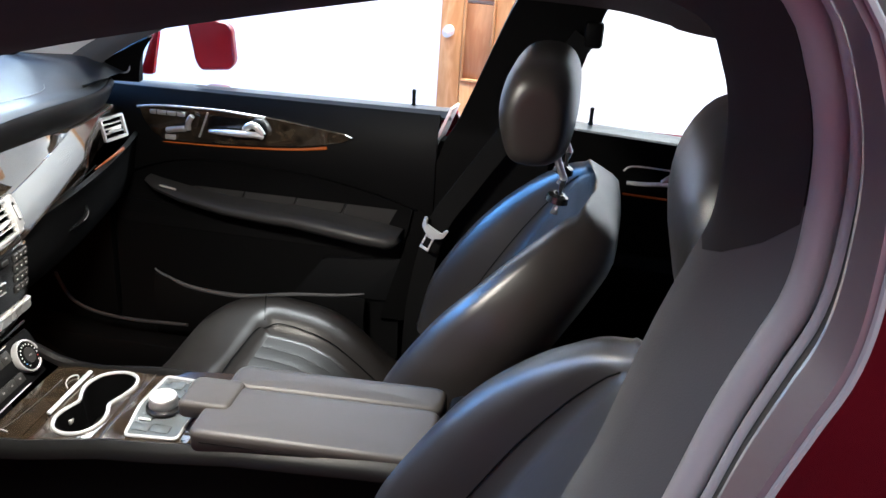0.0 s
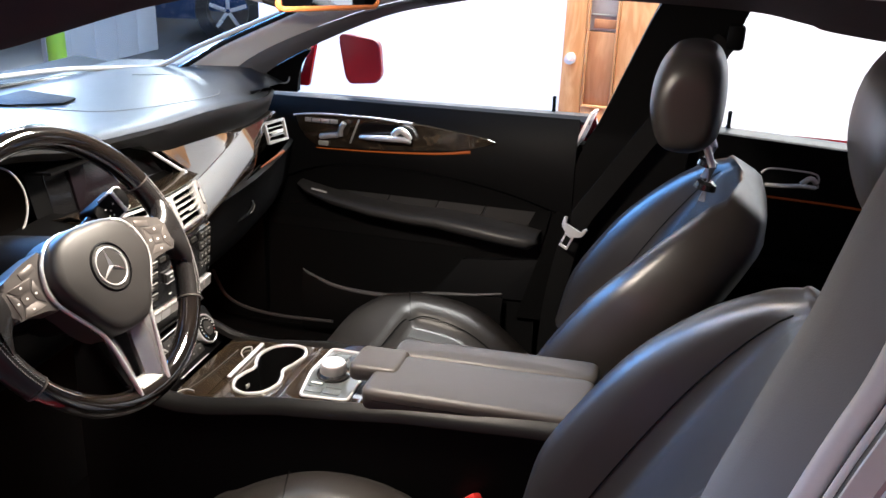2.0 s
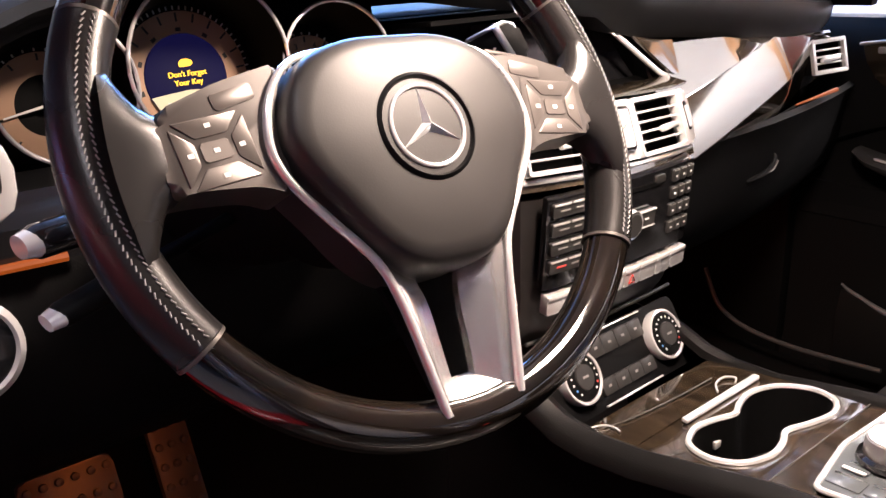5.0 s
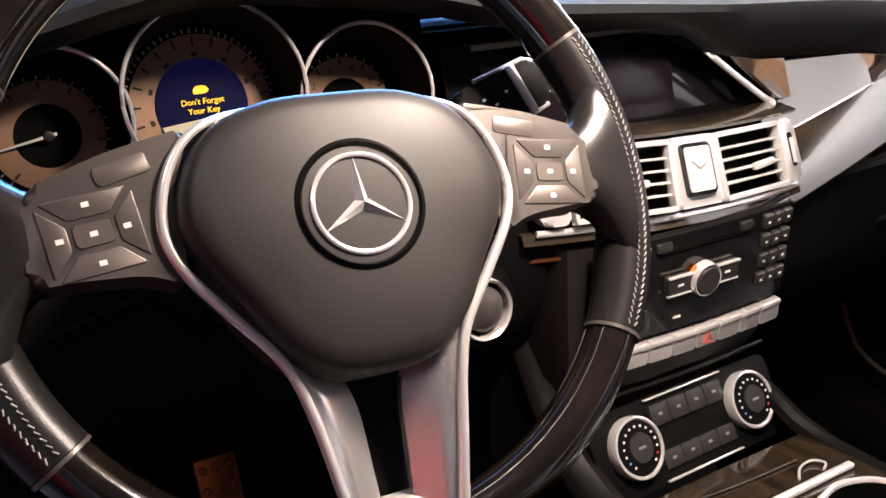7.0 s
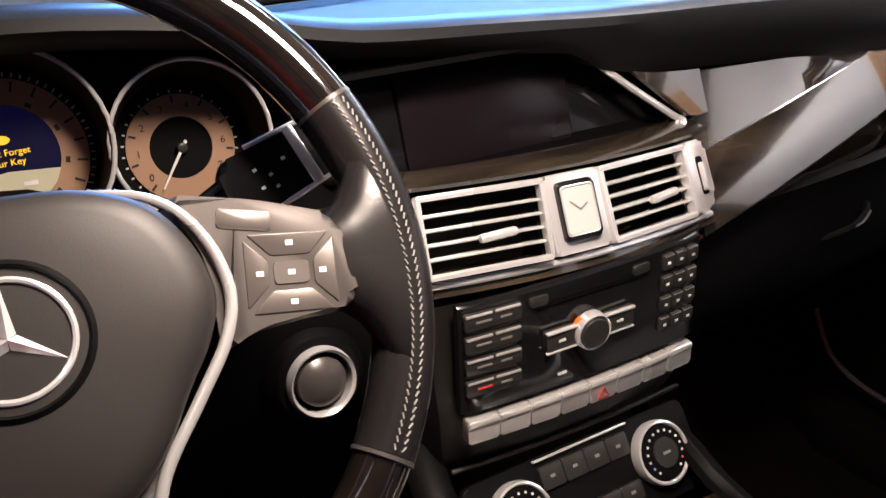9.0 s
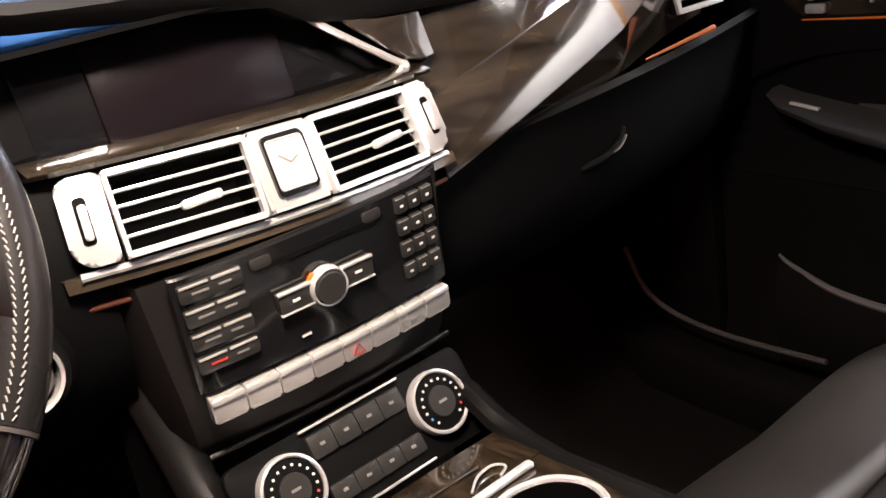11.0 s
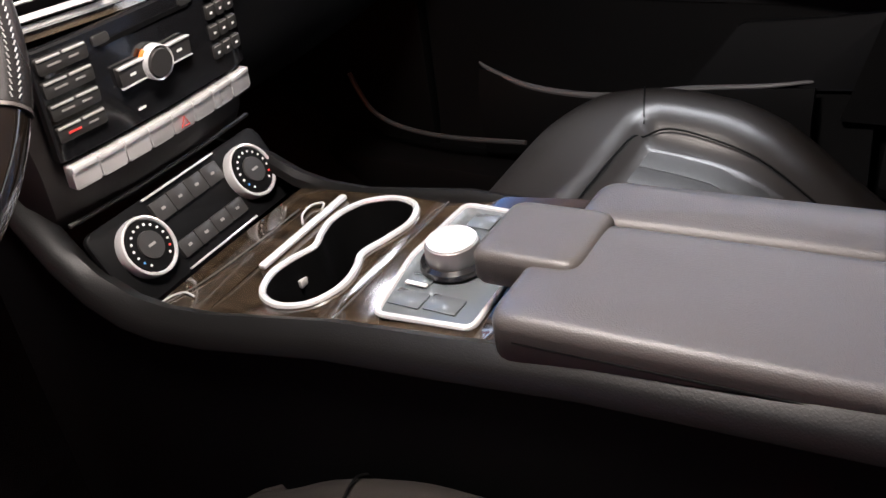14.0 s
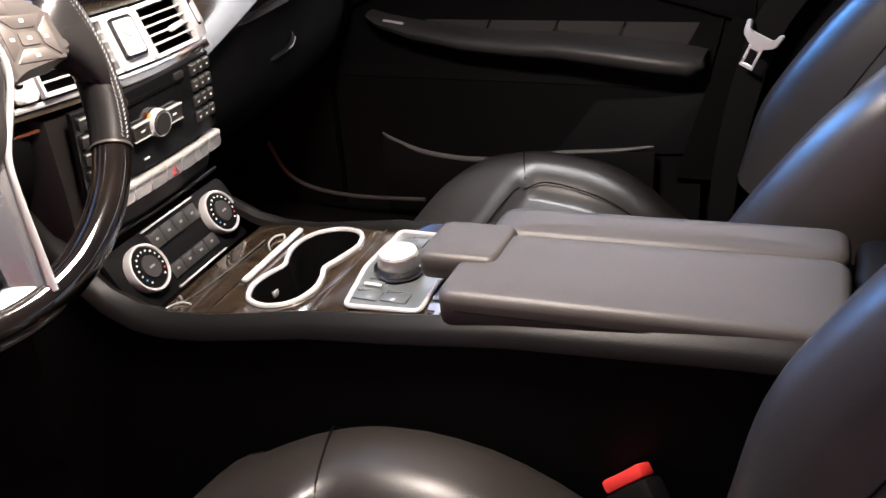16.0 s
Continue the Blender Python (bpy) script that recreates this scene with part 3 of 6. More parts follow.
part("fender", thicken(loft([[(x, 0.80, z), (x, 0.90, z - 0.03), (x, 0.94, z - 0.18), (x, 0.93, 0.35)] for x, z in ((-0.35, 0.895), (-0.7, 0.895), (-1.4, 0.83), (-2.3, 0.60))], closed=False), 0.02), RED_PAINT, car, "red painted front wing")
part("driver_fender", thicken(loft([[(x, -0.80, z), (x, -0.90, z - 0.03), (x, -0.94, z - 0.18), (x, -0.93, 0.35)] for x, z in ((-0.62, 0.91), (-0.9, 0.895), (-1.4, 0.83), (-2.3, 0.60))], closed=False), 0.02), RED_PAINT, car)
roof_skin = []
for x, zc in ((-0.30, 1.275), (-0.10, 1.345), (0.2, 1.395), (0.6, 1.415), (1.0, 1.405), (1.5, 1.345), (1.9, 1.25), (2.2, 1.12)):
    roof_skin.append([(x, y, zc + dz) for y, dz in ((-0.62, 0.015), (-0.40, 0.045), (-0.2, 0.035), (0.0, 0.01), (0.2, -0.02), (0.40, -0.055), (0.60, -0.12))])
part("roof", thicken(loft(roof_skin, closed=False), 0.012), RED_PAINT, car, "red painted roof")
part("boot_lid", thicken(loft([[(x, y, z - 0.05 * (y / 0.8) ** 2) for y in (-0.8, -0.5, -0.2, 0.2, 0.5, 0.8)] for x, z in ((2.0, 0.96), (2.4, 0.93), (2.7, 0.86), (2.78, 0.55))], closed=False), 0.02), RED_PAINT, car, "red painted boot lid")
part("rear_shelf", box((0.5, 1.3, 0.03), (1.75, 0, 0.93), 0.01), SOFT_DARK, car)
part("rear_bulkhead", box((0.04, 1.46, 0.75), (1.62, 0, 0.55), 0.01), CARPET, car)
part("side_panel", box((0.9, 0.04, 0.85), (1.25, -0.74, 0.62), 0.01), SOFT_DARK, car)
ws = part("windscreen", loft([[(-0.86, -0.62, 0.965), (-0.90, 0.0, 0.975), (-0.84, 0.66, 0.955)], [(-0.55, -0.60, 1.12), (-0.60, 0.0, 1.14), (-0.55, 0.62, 1.09)], [(-0.25, -0.56, 1.245), (-0.28, 0, 1.27), (-0.22, 0.52, 1.21)]], closed=False), GLASS, car, "clear windscreen")
ws.visible_shadow = False
part("windscreen_seal", tube(smooth_path([(-0.86, -0.62, 0.966), (-0.905, 0.0, 0.975), (-0.86, 0.45, 0.962), (-0.76, 0.62, 0.958), (-0.674, 0.655, 0.968), (-0.54, 0.65, 1.043), (-0.36, 0.635, 1.126), (-0.22, 0.60, 1.19)], 6), 0.006), GLOSS, car)
# light caught along the glass edge, built as a white bead
part("windscreen_glint", tube(smooth_path([(-0.88, -0.62, 0.975), (-0.925, 0.0, 0.990), (-0.88, 0.45, 0.978), (-0.79, 0.62, 0.968), (-0.713, 0.65, 0.975), (-0.613, 0.65, 1.025), (-0.467, 0.65, 1.090), (-0.384, 0.645, 1.124), (-0.25, 0.61, 1.185)], 6), 0.0055), WHITE_MARK, car, "windscreen edge, light on the glass as a white bead")


def side_mirror():
    m = thing("wing_mirror", "red painted wing mirror on the passenger door", "mirror")
    out = [(-0.392, 1.035), (-0.284, 1.020), (-0.280, 0.935), (-0.292, 0.918), (-0.365, 0.912), (-0.376, 0.93)]
    o = rounded(out, 0.02)
    rings = [[(x + (d * 0.3 if x < -0.32 else 0), 0.94 + d, z) for x, z in o] for d in (0.0, 0.02)]
    c = Vector((-0.32, 0, 0.975))
    for k, d in ((0.90, 0.05), (0.70, 0.09), (0.35, 0.12)):
        rings.append([(c.x + (x - c.x) * k - d * 0.3, 0.94 + d, c.z + (z - c.z) * k) for x, z in o])
    part("housing", loft(rings), MIRROR_RED, m)
    part("rim", tube([(x, 0.94, z) for x, z in o], 0.0025, closed=True, n=8), MIRROR_RED, m)
    part("mirror_arm", box((0.06, 0.16, 0.025), (-0.33, 0.885, 0.862), 0.01), MIRROR_RED, m)
    m.matrix_world = about((-0.331, 0.94, 0.957), (0.0094, 0.0044, 0.0049), 0.2, -1.8, -0.9)
    return m


side_mirror()


# ---- dashboard ----
dash = thing("dashboard", "black dashboard with dark lacquered wood fascia and silver vents", "dashboard")


def lip_x(y):
    return curve(y, (-0.74, -0.42), (-0.55, -0.385), (-0.36, -0.365), (0.1, -0.362), (0.43, -0.385), (0.6, -0.415), (0.74, -0.47))


def lip_z(y):
    return curve(y, (-0.74, 0.955), (-0.58, 0.985), (-0.48, 1.022), (-0.36, 1.045), (-0.22, 1.030), (-0.12, 1.009), (0.0, 0.999), (0.1, 0.991), (0.25, 0.983), (0.43, 0.965), (0.60, 0.945), (0.74, 0.938))


ys = [-0.74 + 1.48 * i / 48 for i in range(49)]
rows, lips = [], []
for y in ys:
    x, z = lip_x(y), lip_z(y)
    hood = max(0.0, z - 0.985)
    drop = curve(y, (-0.1, 0.016), (0.0, 0.020), (0.07, 0.024), (0.10, 0.042), (0.25, 0.049), (0.43, 0.052), (0.60, 0.041), (0.74, 0.04))
    rows.append([(-0.89, y, 0.962), (-0.75, y, 0.972), (-0.60, y, 0.980 + 0.05 * hood), (-0.50, y, 0.982 + 0.5 * hood), (-0.43, y, lerp(0.982, z, 0.8) + 0.002), (x - 0.024, y, z + 0.002), (x - 0.010, y, z - 0.0005), (x - 0.003, y, z - 0.0045)])
    lips.append([(x - 0.006, y, z - 0.0095), (x - 0.001, y, z - 0.0085), (x + 0.0005, y, z - 0.011), (x - 0.002, y, lerp(z - 0.011, z - drop, 0.5)), (x - 0.008, y, z - drop), (x - 0.013, y, z - drop - 0.005), (x - 0.03, y, z - drop - 0.004), (x - 0.10, y, z - drop - 0.002)])
part("top_pad", thicken(loft(rows, closed=False), 0.008), PAD, dash, "blue-grey sheened vinyl dashboard top")
part("pad_edge", thicken(loft(lips, closed=False), 0.004), PAD_EDGE, dash, "rolled dash edge, darkened for its shade")
part("pad_seam", tube(smooth_path([(-0.70, 0.16, 0.977), (-0.52, 0.17, 0.983), (-0.44, 0.30, 0.983), (-0.45, 0.46, 0.972), (-0.58, 0.55, 0.979), (-0.70, 0.52, 0.977)], 8), 0.0007, n=6), GREY_MARK, dash)
part("dash_backing", box((0.02, 1.28, 0.35), (-0.72, 0.0, 0.77), 0.004), SOFT_DARK, dash)
part("speaker_grille", plate(rounded([(-0.80, 0.165), (-0.72, 0.160), (-0.628, 0.196), (-0.638, 0.248), (-0.80, 0.30)], 0.006), Matrix(((1, 0, 0, 0), (0, 1, 0, 0), (0.055, 0, 1, 1.0145), (0, 0, 0, 1))), 0.003, 0.001), GRILLE, dash, "dark speaker grille on the dash top")
# defroster slots at the far corner
for i in range(5):
    part("defroster_slot", box((0.035, 0.006, 0.004), (-0.56 + i * 0.012, 0.60 + i * 0.018, 0.973 - i * 0.003), 0.001, Euler((0, 0, radians(40))).to_matrix()), SOFT_DARK, dash)


# passenger fascia: upper panel, bright swage, lower panel, in one lacquered skin
def fascia_row(y):
    back = -0.25 * max(0.0, y - 0.17) ** 2
    za = lip_z(y) - curve(y, (0.05, 0.040), (0.10, 0.042), (0.25, 0.049), (0.43, 0.052), (0.60, 0.041), (0.74, 0.04)) - 0.003
    zb = min(0.852 + 0.235 * (y - 0.17), za - 0.001)
    zc = min(0.797 + 0.265 * (y - 0.17), zb - 0.004)
    zd = min(lerp(0.795, 0.825, (y - 0.13) / 0.48), zc - 0.003)
    xb = -0.362 + back
    xc = xb + (zb - zc) * 0.62
    xa = min(xb - (za - zb) * 0.42, lip_x(y) - 0.012)
    return [(xa, y, za), (lerp(xa, xb, 0.5) - 0.002, y, lerp(za, zb, 0.5)), (xb - 0.0005, y, zb + 0.001), (xb + 0.001, y, zb), (lerp(xb, xc, 0.5) + 0.0015, y, lerp(zb, zc, 0.5)), (xc, y, zc), (xc + 0.0005, y, zc - 0.002), (lerp(xc, xc - 0.012, 0.5) + 0.002, y, lerp(zc, zd, 0.5)), (xc - 0.014, y, zd), (xc - 0.05, y, zd - 0.004)]


part("wood_fascia", thicken(loft([fascia_row(0.165 + 0.475 * i / 30) for i in range(31)], closed=False), 0.004), FASCIA, dash, "glossy dark wood fascia", angle=20)
part("light_strip", tube(smooth_path([(-0.364, 0.465, 0.8178), (-0.368, 0.53, 0.820), (-0.372, 0.59, 0.822)], 4), [0.0010 + 0.0003 * i for i in range(9)], n=8), AMBER, dash, "glowing amber light strip")


def louvre_vent(parent, frame_m, w, h, bars, name="vent", border=0.006, slide=0.0):
    """A silver frame with slats over a black cavity, in frame_m's xy plane (z outward)."""
    v = part(name, join(*[plate(rect(bw, bh, 0.002, cx, cy), frame_m @ Matrix.Translation((0, 0, -0.001)), 0.008, 0.0016) for bw, bh, cx, cy in ((w, border, 0, h / 2 - border / 2), (w, border, 0, -h / 2 + border / 2), (border * 0.7, h - border, -w / 2 + border * 0.35, 0), (border * 0.7, h - border, w / 2 - border * 0.35, 0))]), SILVER, parent, "satin silver vent frame")
    part("cavity", plate(rect(w - border, h - border, 0.002), frame_m @ Matrix.Translation((0, 0, -0.04)), 0.004), SOFT_DARK, v)
    for cx, cy, sx, sy in ((-w / 2 + 0.003, 0, 0.003, h - border), (w / 2 - 0.003, 0, 0.003, h - border), (0, h / 2 - 0.003, w - border, 0.003), (0, -h / 2 + 0.003, w - border, 0.003)):
        part("cavity_wall", moved(box((sx, sy, 0.034), (cx, cy, -0.022), 0), frame_m), SOFT_DARK, v)
    for i in range(bars):
        y = -h / 2 + border + (h - 2 * border) * (i + 1) / (bars + 1)
        part("slat", moved(box((w - 2 * border + 0.002, 0.0024, 0.010), (0, 0, 0), 0.001), frame_m @ Matrix.Translation((0, y, -0.001)) @ Matrix.Rotation(radians(6), 4, "X")), SILVER, v)
    part("slider", moved(box((0.030, 0.0068, 0.008), (0, 0, 0), 0.0025), frame_m @ Matrix.Translation((slide, -h * 0.09, 0.006)) @ Matrix.Rotation(radians(4), 4, "Z")), SILVER, v)
    return v


# centre vents, bowed about the clock
VENTS_AT = about((-0.29, 0.052, 0.864), (-0.0169, 0.0083, -0.0049), -2.9, -1.9, 2.1)


def centre_frame(y, z, out=0.0):
    """A frame on the bowed face of the centre vents at width y and height z."""
    x = -0.288 - 0.9 * y * y - 0.35 * (z - 0.862)
    return VENTS_AT @ plane_frame((x, y, z), (-1.8 * y, 1, 0), (1, 1.8 * y, 0.35)) @ Matrix.Translation((0, 0, out))


louvre_vent(dash, centre_frame(0.0755, 0.862), 0.099, 0.060, 4, border=0.0045, slide=0.014)
louvre_vent(dash, centre_frame(-0.0755, 0.862), 0.099, 0.060, 4, border=0.0045, slide=0.008)
part("clock_surround", plate(rounded([(-0.0255, -0.030), (0.0255, -0.030), (0.0255, 0.030), (-0.0255, 0.030)], 0.003), centre_frame(0.0, 0.862, -0.008), 0.014, 0.003), SILVER, dash, "satin silver clock housing")
part("vent_end", plate(rounded([(-0.0145, -0.0300), (0.006, -0.0300), (0.0155, -0.020), (0.0155, 0.024), (0.010, 0.0300), (-0.0145, 0.0300)], 0.005), centre_frame(0.1395, 0.862, -0.006), 0.013, 0.003), SILVER, dash)
part("vent_end", plate(rounded([(0.0145, 0.0300), (-0.010, 0.0300), (-0.0155, 0.024), (-0.0155, -0.020), (-0.006, -0.0300), (0.0145, -0.0300)], 0.005), centre_frame(-0.1395, 0.862, -0.006), 0.013, 0.003), SILVER, dash)
for s in (-1, 1):
    part("wheel_slot", plate(rect(0.0085, 0.032, 0.003), centre_frame(s * 0.1415, 0.862, 0.0066), 0.0012, 0.0004), SOFT_DARK, dash)
    part("vent_wheel", plate(rect(0.0055, 0.024, 0.002), centre_frame(s * 0.1410, 0.861, 0.0066), 0.0045, 0.0016), SILVER, dash, "ribbed silver vent wheel")
clock = part("clock", plate(rect(0.034, 0.045, 0.004), centre_frame(0.0, 0.863, 0.004), 0.006, 0.002), GLOSS, dash, "square analogue clock with ivory face")
part("clock_face", plate(rect(0.0275, 0.0345, 0.003), centre_frame(0.0, 0.863, 0.0095), 0.001), CLOCK_FACE, clock)
part("clock_bezel", tube([centre_frame(0.0, 0.863, 0.0100) @ Vector((p[0], p[1], 0)) for p in rect(0.0290, 0.0365, 0.003)], 0.0008, closed=True, n=8), CHROME, clock)
for a, ln in ((50, 0.011), (-60, 0.008)):
    part("clock_pointer", plate([(-0.0007, 0), (0.0007, 0), (0.0005, ln), (-0.0005, ln)], centre_frame(0.0, 0.863, 0.0107) @ Matrix.Rotation(radians(a), 4, "Z"), 0.0006), GREY_MARK, clock)
# lacquered shelf under and over the vents
for z0, z1, dx0, dx1, nm in ((0.828, 0.808, 0.008, -0.012, "lower_wood"), (0.8945, 0.9035, -0.006, -0.030, "upper_wood")):
    rws = []
    for i in range(25):
        y = -0.165 + 0.33 * i / 24
        x = -0.288 - 0.9 * y * y
        rws.append([(x + dx0 - 0.03, y, z0 + (0.002 if z1 < z0 else -0.002)), (x + dx0, y, z0), (x + dx0 + 0.003, y, lerp(z0, z1, 0.4)), (x + dx1, y, z1), (x + dx1 - 0.05, y, z1 + (0.0 if z1 < z0 else -0.012))])
    part(nm, moved(thicken(loft(rws, closed=False), 0.003), VENTS_AT), FASCIA, dash)
part("vent_lip", moved(tube([(-0.288 - 0.9 * y * y + 0.010, y, 0.829) for y in [-0.155 + 0.031 * i for i in range(11)]], 0.003, n=8), VENTS_AT), CHROME, dash)
part("light_strip", moved(tube([(-0.290 - 0.9 * y * y, y, 0.8035) for y in [-0.16 + 0.032 * i for i in range(11)]], 0.002, n=8), VENTS_AT), AMBER_DIM, dash, "amber light strip under the vents")
# screen recess
part("screen_bay", thicken(loft([[(-0.37, y, 0.975 if y < 0.14 else 0.95), (-0.425, y, 0.970), (-0.405, y, 0.885), (-0.37, y, 0.878)] for y in (-0.165, -0.09, 0.0, 0.09, 0.165)], closed=False), 0.004), SOFT_DARK, dash, "black recess around the screen")
part("screen", plate(rect(0.155, 0.078, 0.003), plane_frame((-0.408, -0.002, 0.924), (0, 1, 0), (1, 0, 0.22)), 0.005, 0.001), SCREEN, dash, "dark navigation screen, switched off")
part("screen_bezel", plate(rounded([(-0.13, -0.045), (0.165, -0.045), (0.10, 0.045), (-0.13, 0.045)], 0.008), plane_frame((-0.4115, 0.0, 0.924), (0, 1, 0), (1, 0, 0.22)), 0.003, 0.001), GLOSS, dash)
part("bezel_edge", tube(smooth_path([(-0.392, 0.092, 0.958), (-0.380, 0.096, 0.944), (-0.364, 0.153, 0.899), (-0.358, 0.163, 0.892), (-0.352, 0.158, 0.888)], 5), 0.0032, n=8), CHROME, dash, "chrome edge of the screen recess")
part("fascia_corner", thicken(loft([[(-0.384, 0.099, 0.959), (-0.372, 0.128, 0.929), (-0.356, 0.164, 0.895)], [(-0.387, 0.15, 0.955), (-0.378, 0.165, 0.925), (-0.364, 0.184, 0.890)], [(-0.389, 0.20, 0.950), (-0.381, 0.20, 0.922), (-0.370, 0.20, 0.890)]], closed=False), 0.003), FASCIA, dash)
# passenger end vent
pv = louvre_vent(dash, about((-0.373, 0.573, 0.869), (-0.0043, 0, 0.0023), 2.3, -6.4, 0.2) @ plane_frame((-0.380, 0.577, 0.868), (0.5, 1, 0), (1, -0.5, 0.15)), 0.054, 0.049, 3)
# lower dash: knee panel, glovebox
rws = []
for y in [0.125 + 0.615 * i / 20 for i in range(21)]:
    b = -0.25 * max(0.0, y - 0.17) ** 2
    rws.append([(-0.345 + b, y, 0.812), (-0.352 + b, y, 0.80), (-0.358 + b, y, 0.765), (-0.362 + b, y, 0.73), (-0.375 + b, y, 0.69), (-0.41 + b, y, 0.65), (-0.50 + b, y, 0.62), (-0.62, y, 0.60)])
part("glovebox", thicken(loft(rws, closed=False), 0.01), SOFT, dash, "soft black glovebox lid")
part("glovebox_seam", tube([(-0.357, 0.20, 0.792), (-0.366, 0.34, 0.795), (-0.395, 0.52, 0.805)], 0.0015, n=6), SOFT_DARK, dash)
part("glovebox_handle", join(box((0.008, 0.085, 0.022), (-0.368, 0.385, 0.742), 0.004), tube(smooth_path([(-0.362, 0.35, 0.734), (-0.357, 0.385, 0.738), (-0.358, 0.41, 0.748), (-0.364, 0.42, 0.757)], 5), 0.004, n=8)), SOFT_DARK, dash, "recessed glovebox handle")
part("handle_edge", tube(smooth_path([(-0.358, 0.375, 0.737), (-0.353, 0.40, 0.742), (-0.355, 0.415, 0.752)], 5), 0.0016, n=6), SPOKE, dash)
rws = []
for y in [-0.74 + 0.61 * i / 20 for i in range(21)]:
    b = 0.05 * (y + 0.42) ** 2
    rws.append([(-0.40 - b, y, 0.90), (-0.335 - b, y, 0.895), (-0.318 - b, y, 0.86), (-0.312 - b, y, 0.82), (-0.318 - b, y, 0.77), (-0.345 - b, y, 0.72), (-0.42 - b, y, 0.66), (-0.55, y, 0.64)])
part("knee_panel", thicken(loft(rws, closed=False), 0.01), SOFT_DARK, dash, "black lower dash on the driver's side")
part("driver_wood", thicken(loft([[(-0.322 - 0.05 * (y + 0.42) ** 2, y, 0.905), (-0.302 - 0.05 * (y + 0.42) ** 2, y, 0.888), (-0.306 - 0.05 * (y + 0.42) ** 2, y, 0.862)] for y in [-0.72 + 0.215 * i / 8 for i in range(9)]], closed=False), 0.004), GLOSS, dash)
part("light_strip", tube([(-0.302 - 0.05 * (y + 0.42) ** 2, y, 0.866 - 0.012 * (y + 0.6)) for y in [-0.72 + 0.02 * i for i in range(11)]], [0.0014 + 0.0002 * i for i in range(11)], n=8), AMBER, dash, "glowing amber light strip")
# driver end vent
DV = plane_frame((-0.298, -0.585, 0.925), (0.12, 1, -0.05), (1, -0.12, 0.12))
louvre_vent(dash, DV @ Matrix.Translation((-0.012, 0, 0)), 0.062, 0.054, 4, border=0.006)
part("vent_end", plate([(0.018, -0.0275), (0.030, -0.026), (0.038, -0.020), (0.041, -0.010), (0.041, 0.004), (0.037, 0.016), (0.030, 0.024), (0.018, 0.0275)], DV @ Matrix.Translation((0, 0, -0.006)), 0.014, 0.004), SILVER, dash, "rounded silver vent end")
part("vent_wheel", moved(revolve([(0.004, -0.003), (0.011, -0.003), (0.012, 0.0), (0.011, 0.003), (0.004, 0.003)], (0, 0, 0), (1, 0, 0), 20), DV @ Matrix.Translation((0.029, 0.001, 0.004))), KEY, dash)
# light switch
sw = part("light_switch", disc((-0.318, -0.585, 0.817), (1, -0.05, 0.1), 0.030, 0.010), GLOSS, dash, "round light switch with a chrome ring")
part("switch_ring", revolve([(0.030, 0), (0.034, 0.004), (0.034, 0.010), (0.030, 0.013), (0.028, 0.010)], (-0.318, -0.585, 0.817), (1, -0.05, 0.1)), CHROME, sw)
part("switch_grip", box((0.018, 0.009, 0.042), (-0.303, -0.5855, 0.8185), 0.003), SILVER_KEY, sw)
# start button
sb = part("start_socket", revolve([(0.024, -0.01), (0.025, 0.006), (0.0235, 0.010), (0.0215, 0.008), (0.0205, -0.005)], (-0.305, -0.203, 0.787), (1, 0.05, 0.12)), CHROME, dash, "chrome ring of the start button")
part("start_button", revolve([(0.001, 0.012), (0.012, 0.011), (0.0175, 0.006), (0.019, -0.01), (0.001, -0.011)][::-1], (-0.305, -0.203, 0.787), (1, 0.05, 0.12)), SPOKE, sb, "grey push start button")
part("column_shroud", thicken(loft([[(x, -0.375 + w * math.cos(a), zc + h * math.sin(a)) for a in (2 * math.pi * k / 20 for k in range(20))] for x, w, h, zc in ((-0.17, 0.05, 0.045, 0.92), (-0.20, 0.062, 0.055, 0.915), (-0.28, 0.075, 0.065, 0.895), (-0.38, 0.085, 0.07, 0.87))]), 0.003), SOFT_DARK, dash)
part("start_panel", revolve([(0.024, 0.004), (0.030, 0.003), (0.036, -0.004), (0.042, -0.03), (0.024, -0.03)], (-0.307, -0.203, 0.787), (1, 0.05, 0.12)), SOFT_DARK, dash)


# gauges
GAUGES_AT = about((-0.425, -0.303, 0.939), (-0.0151, 0.0064, -0.0013), -0.5, 6.3, -1.0)
GAUGE_N = (GAUGES_AT.to_3x3() @ Vector((1, 0, 0.28))).normalized()


def gauge_frame(y, z, out=0.0):
    """A frame on the instrument face, x across."""
    return plane_frame(GAUGES_AT @ Vector((-0.445, y, z)) + GAUGE_N * out, (0, 1, 0), GAUGE_N)


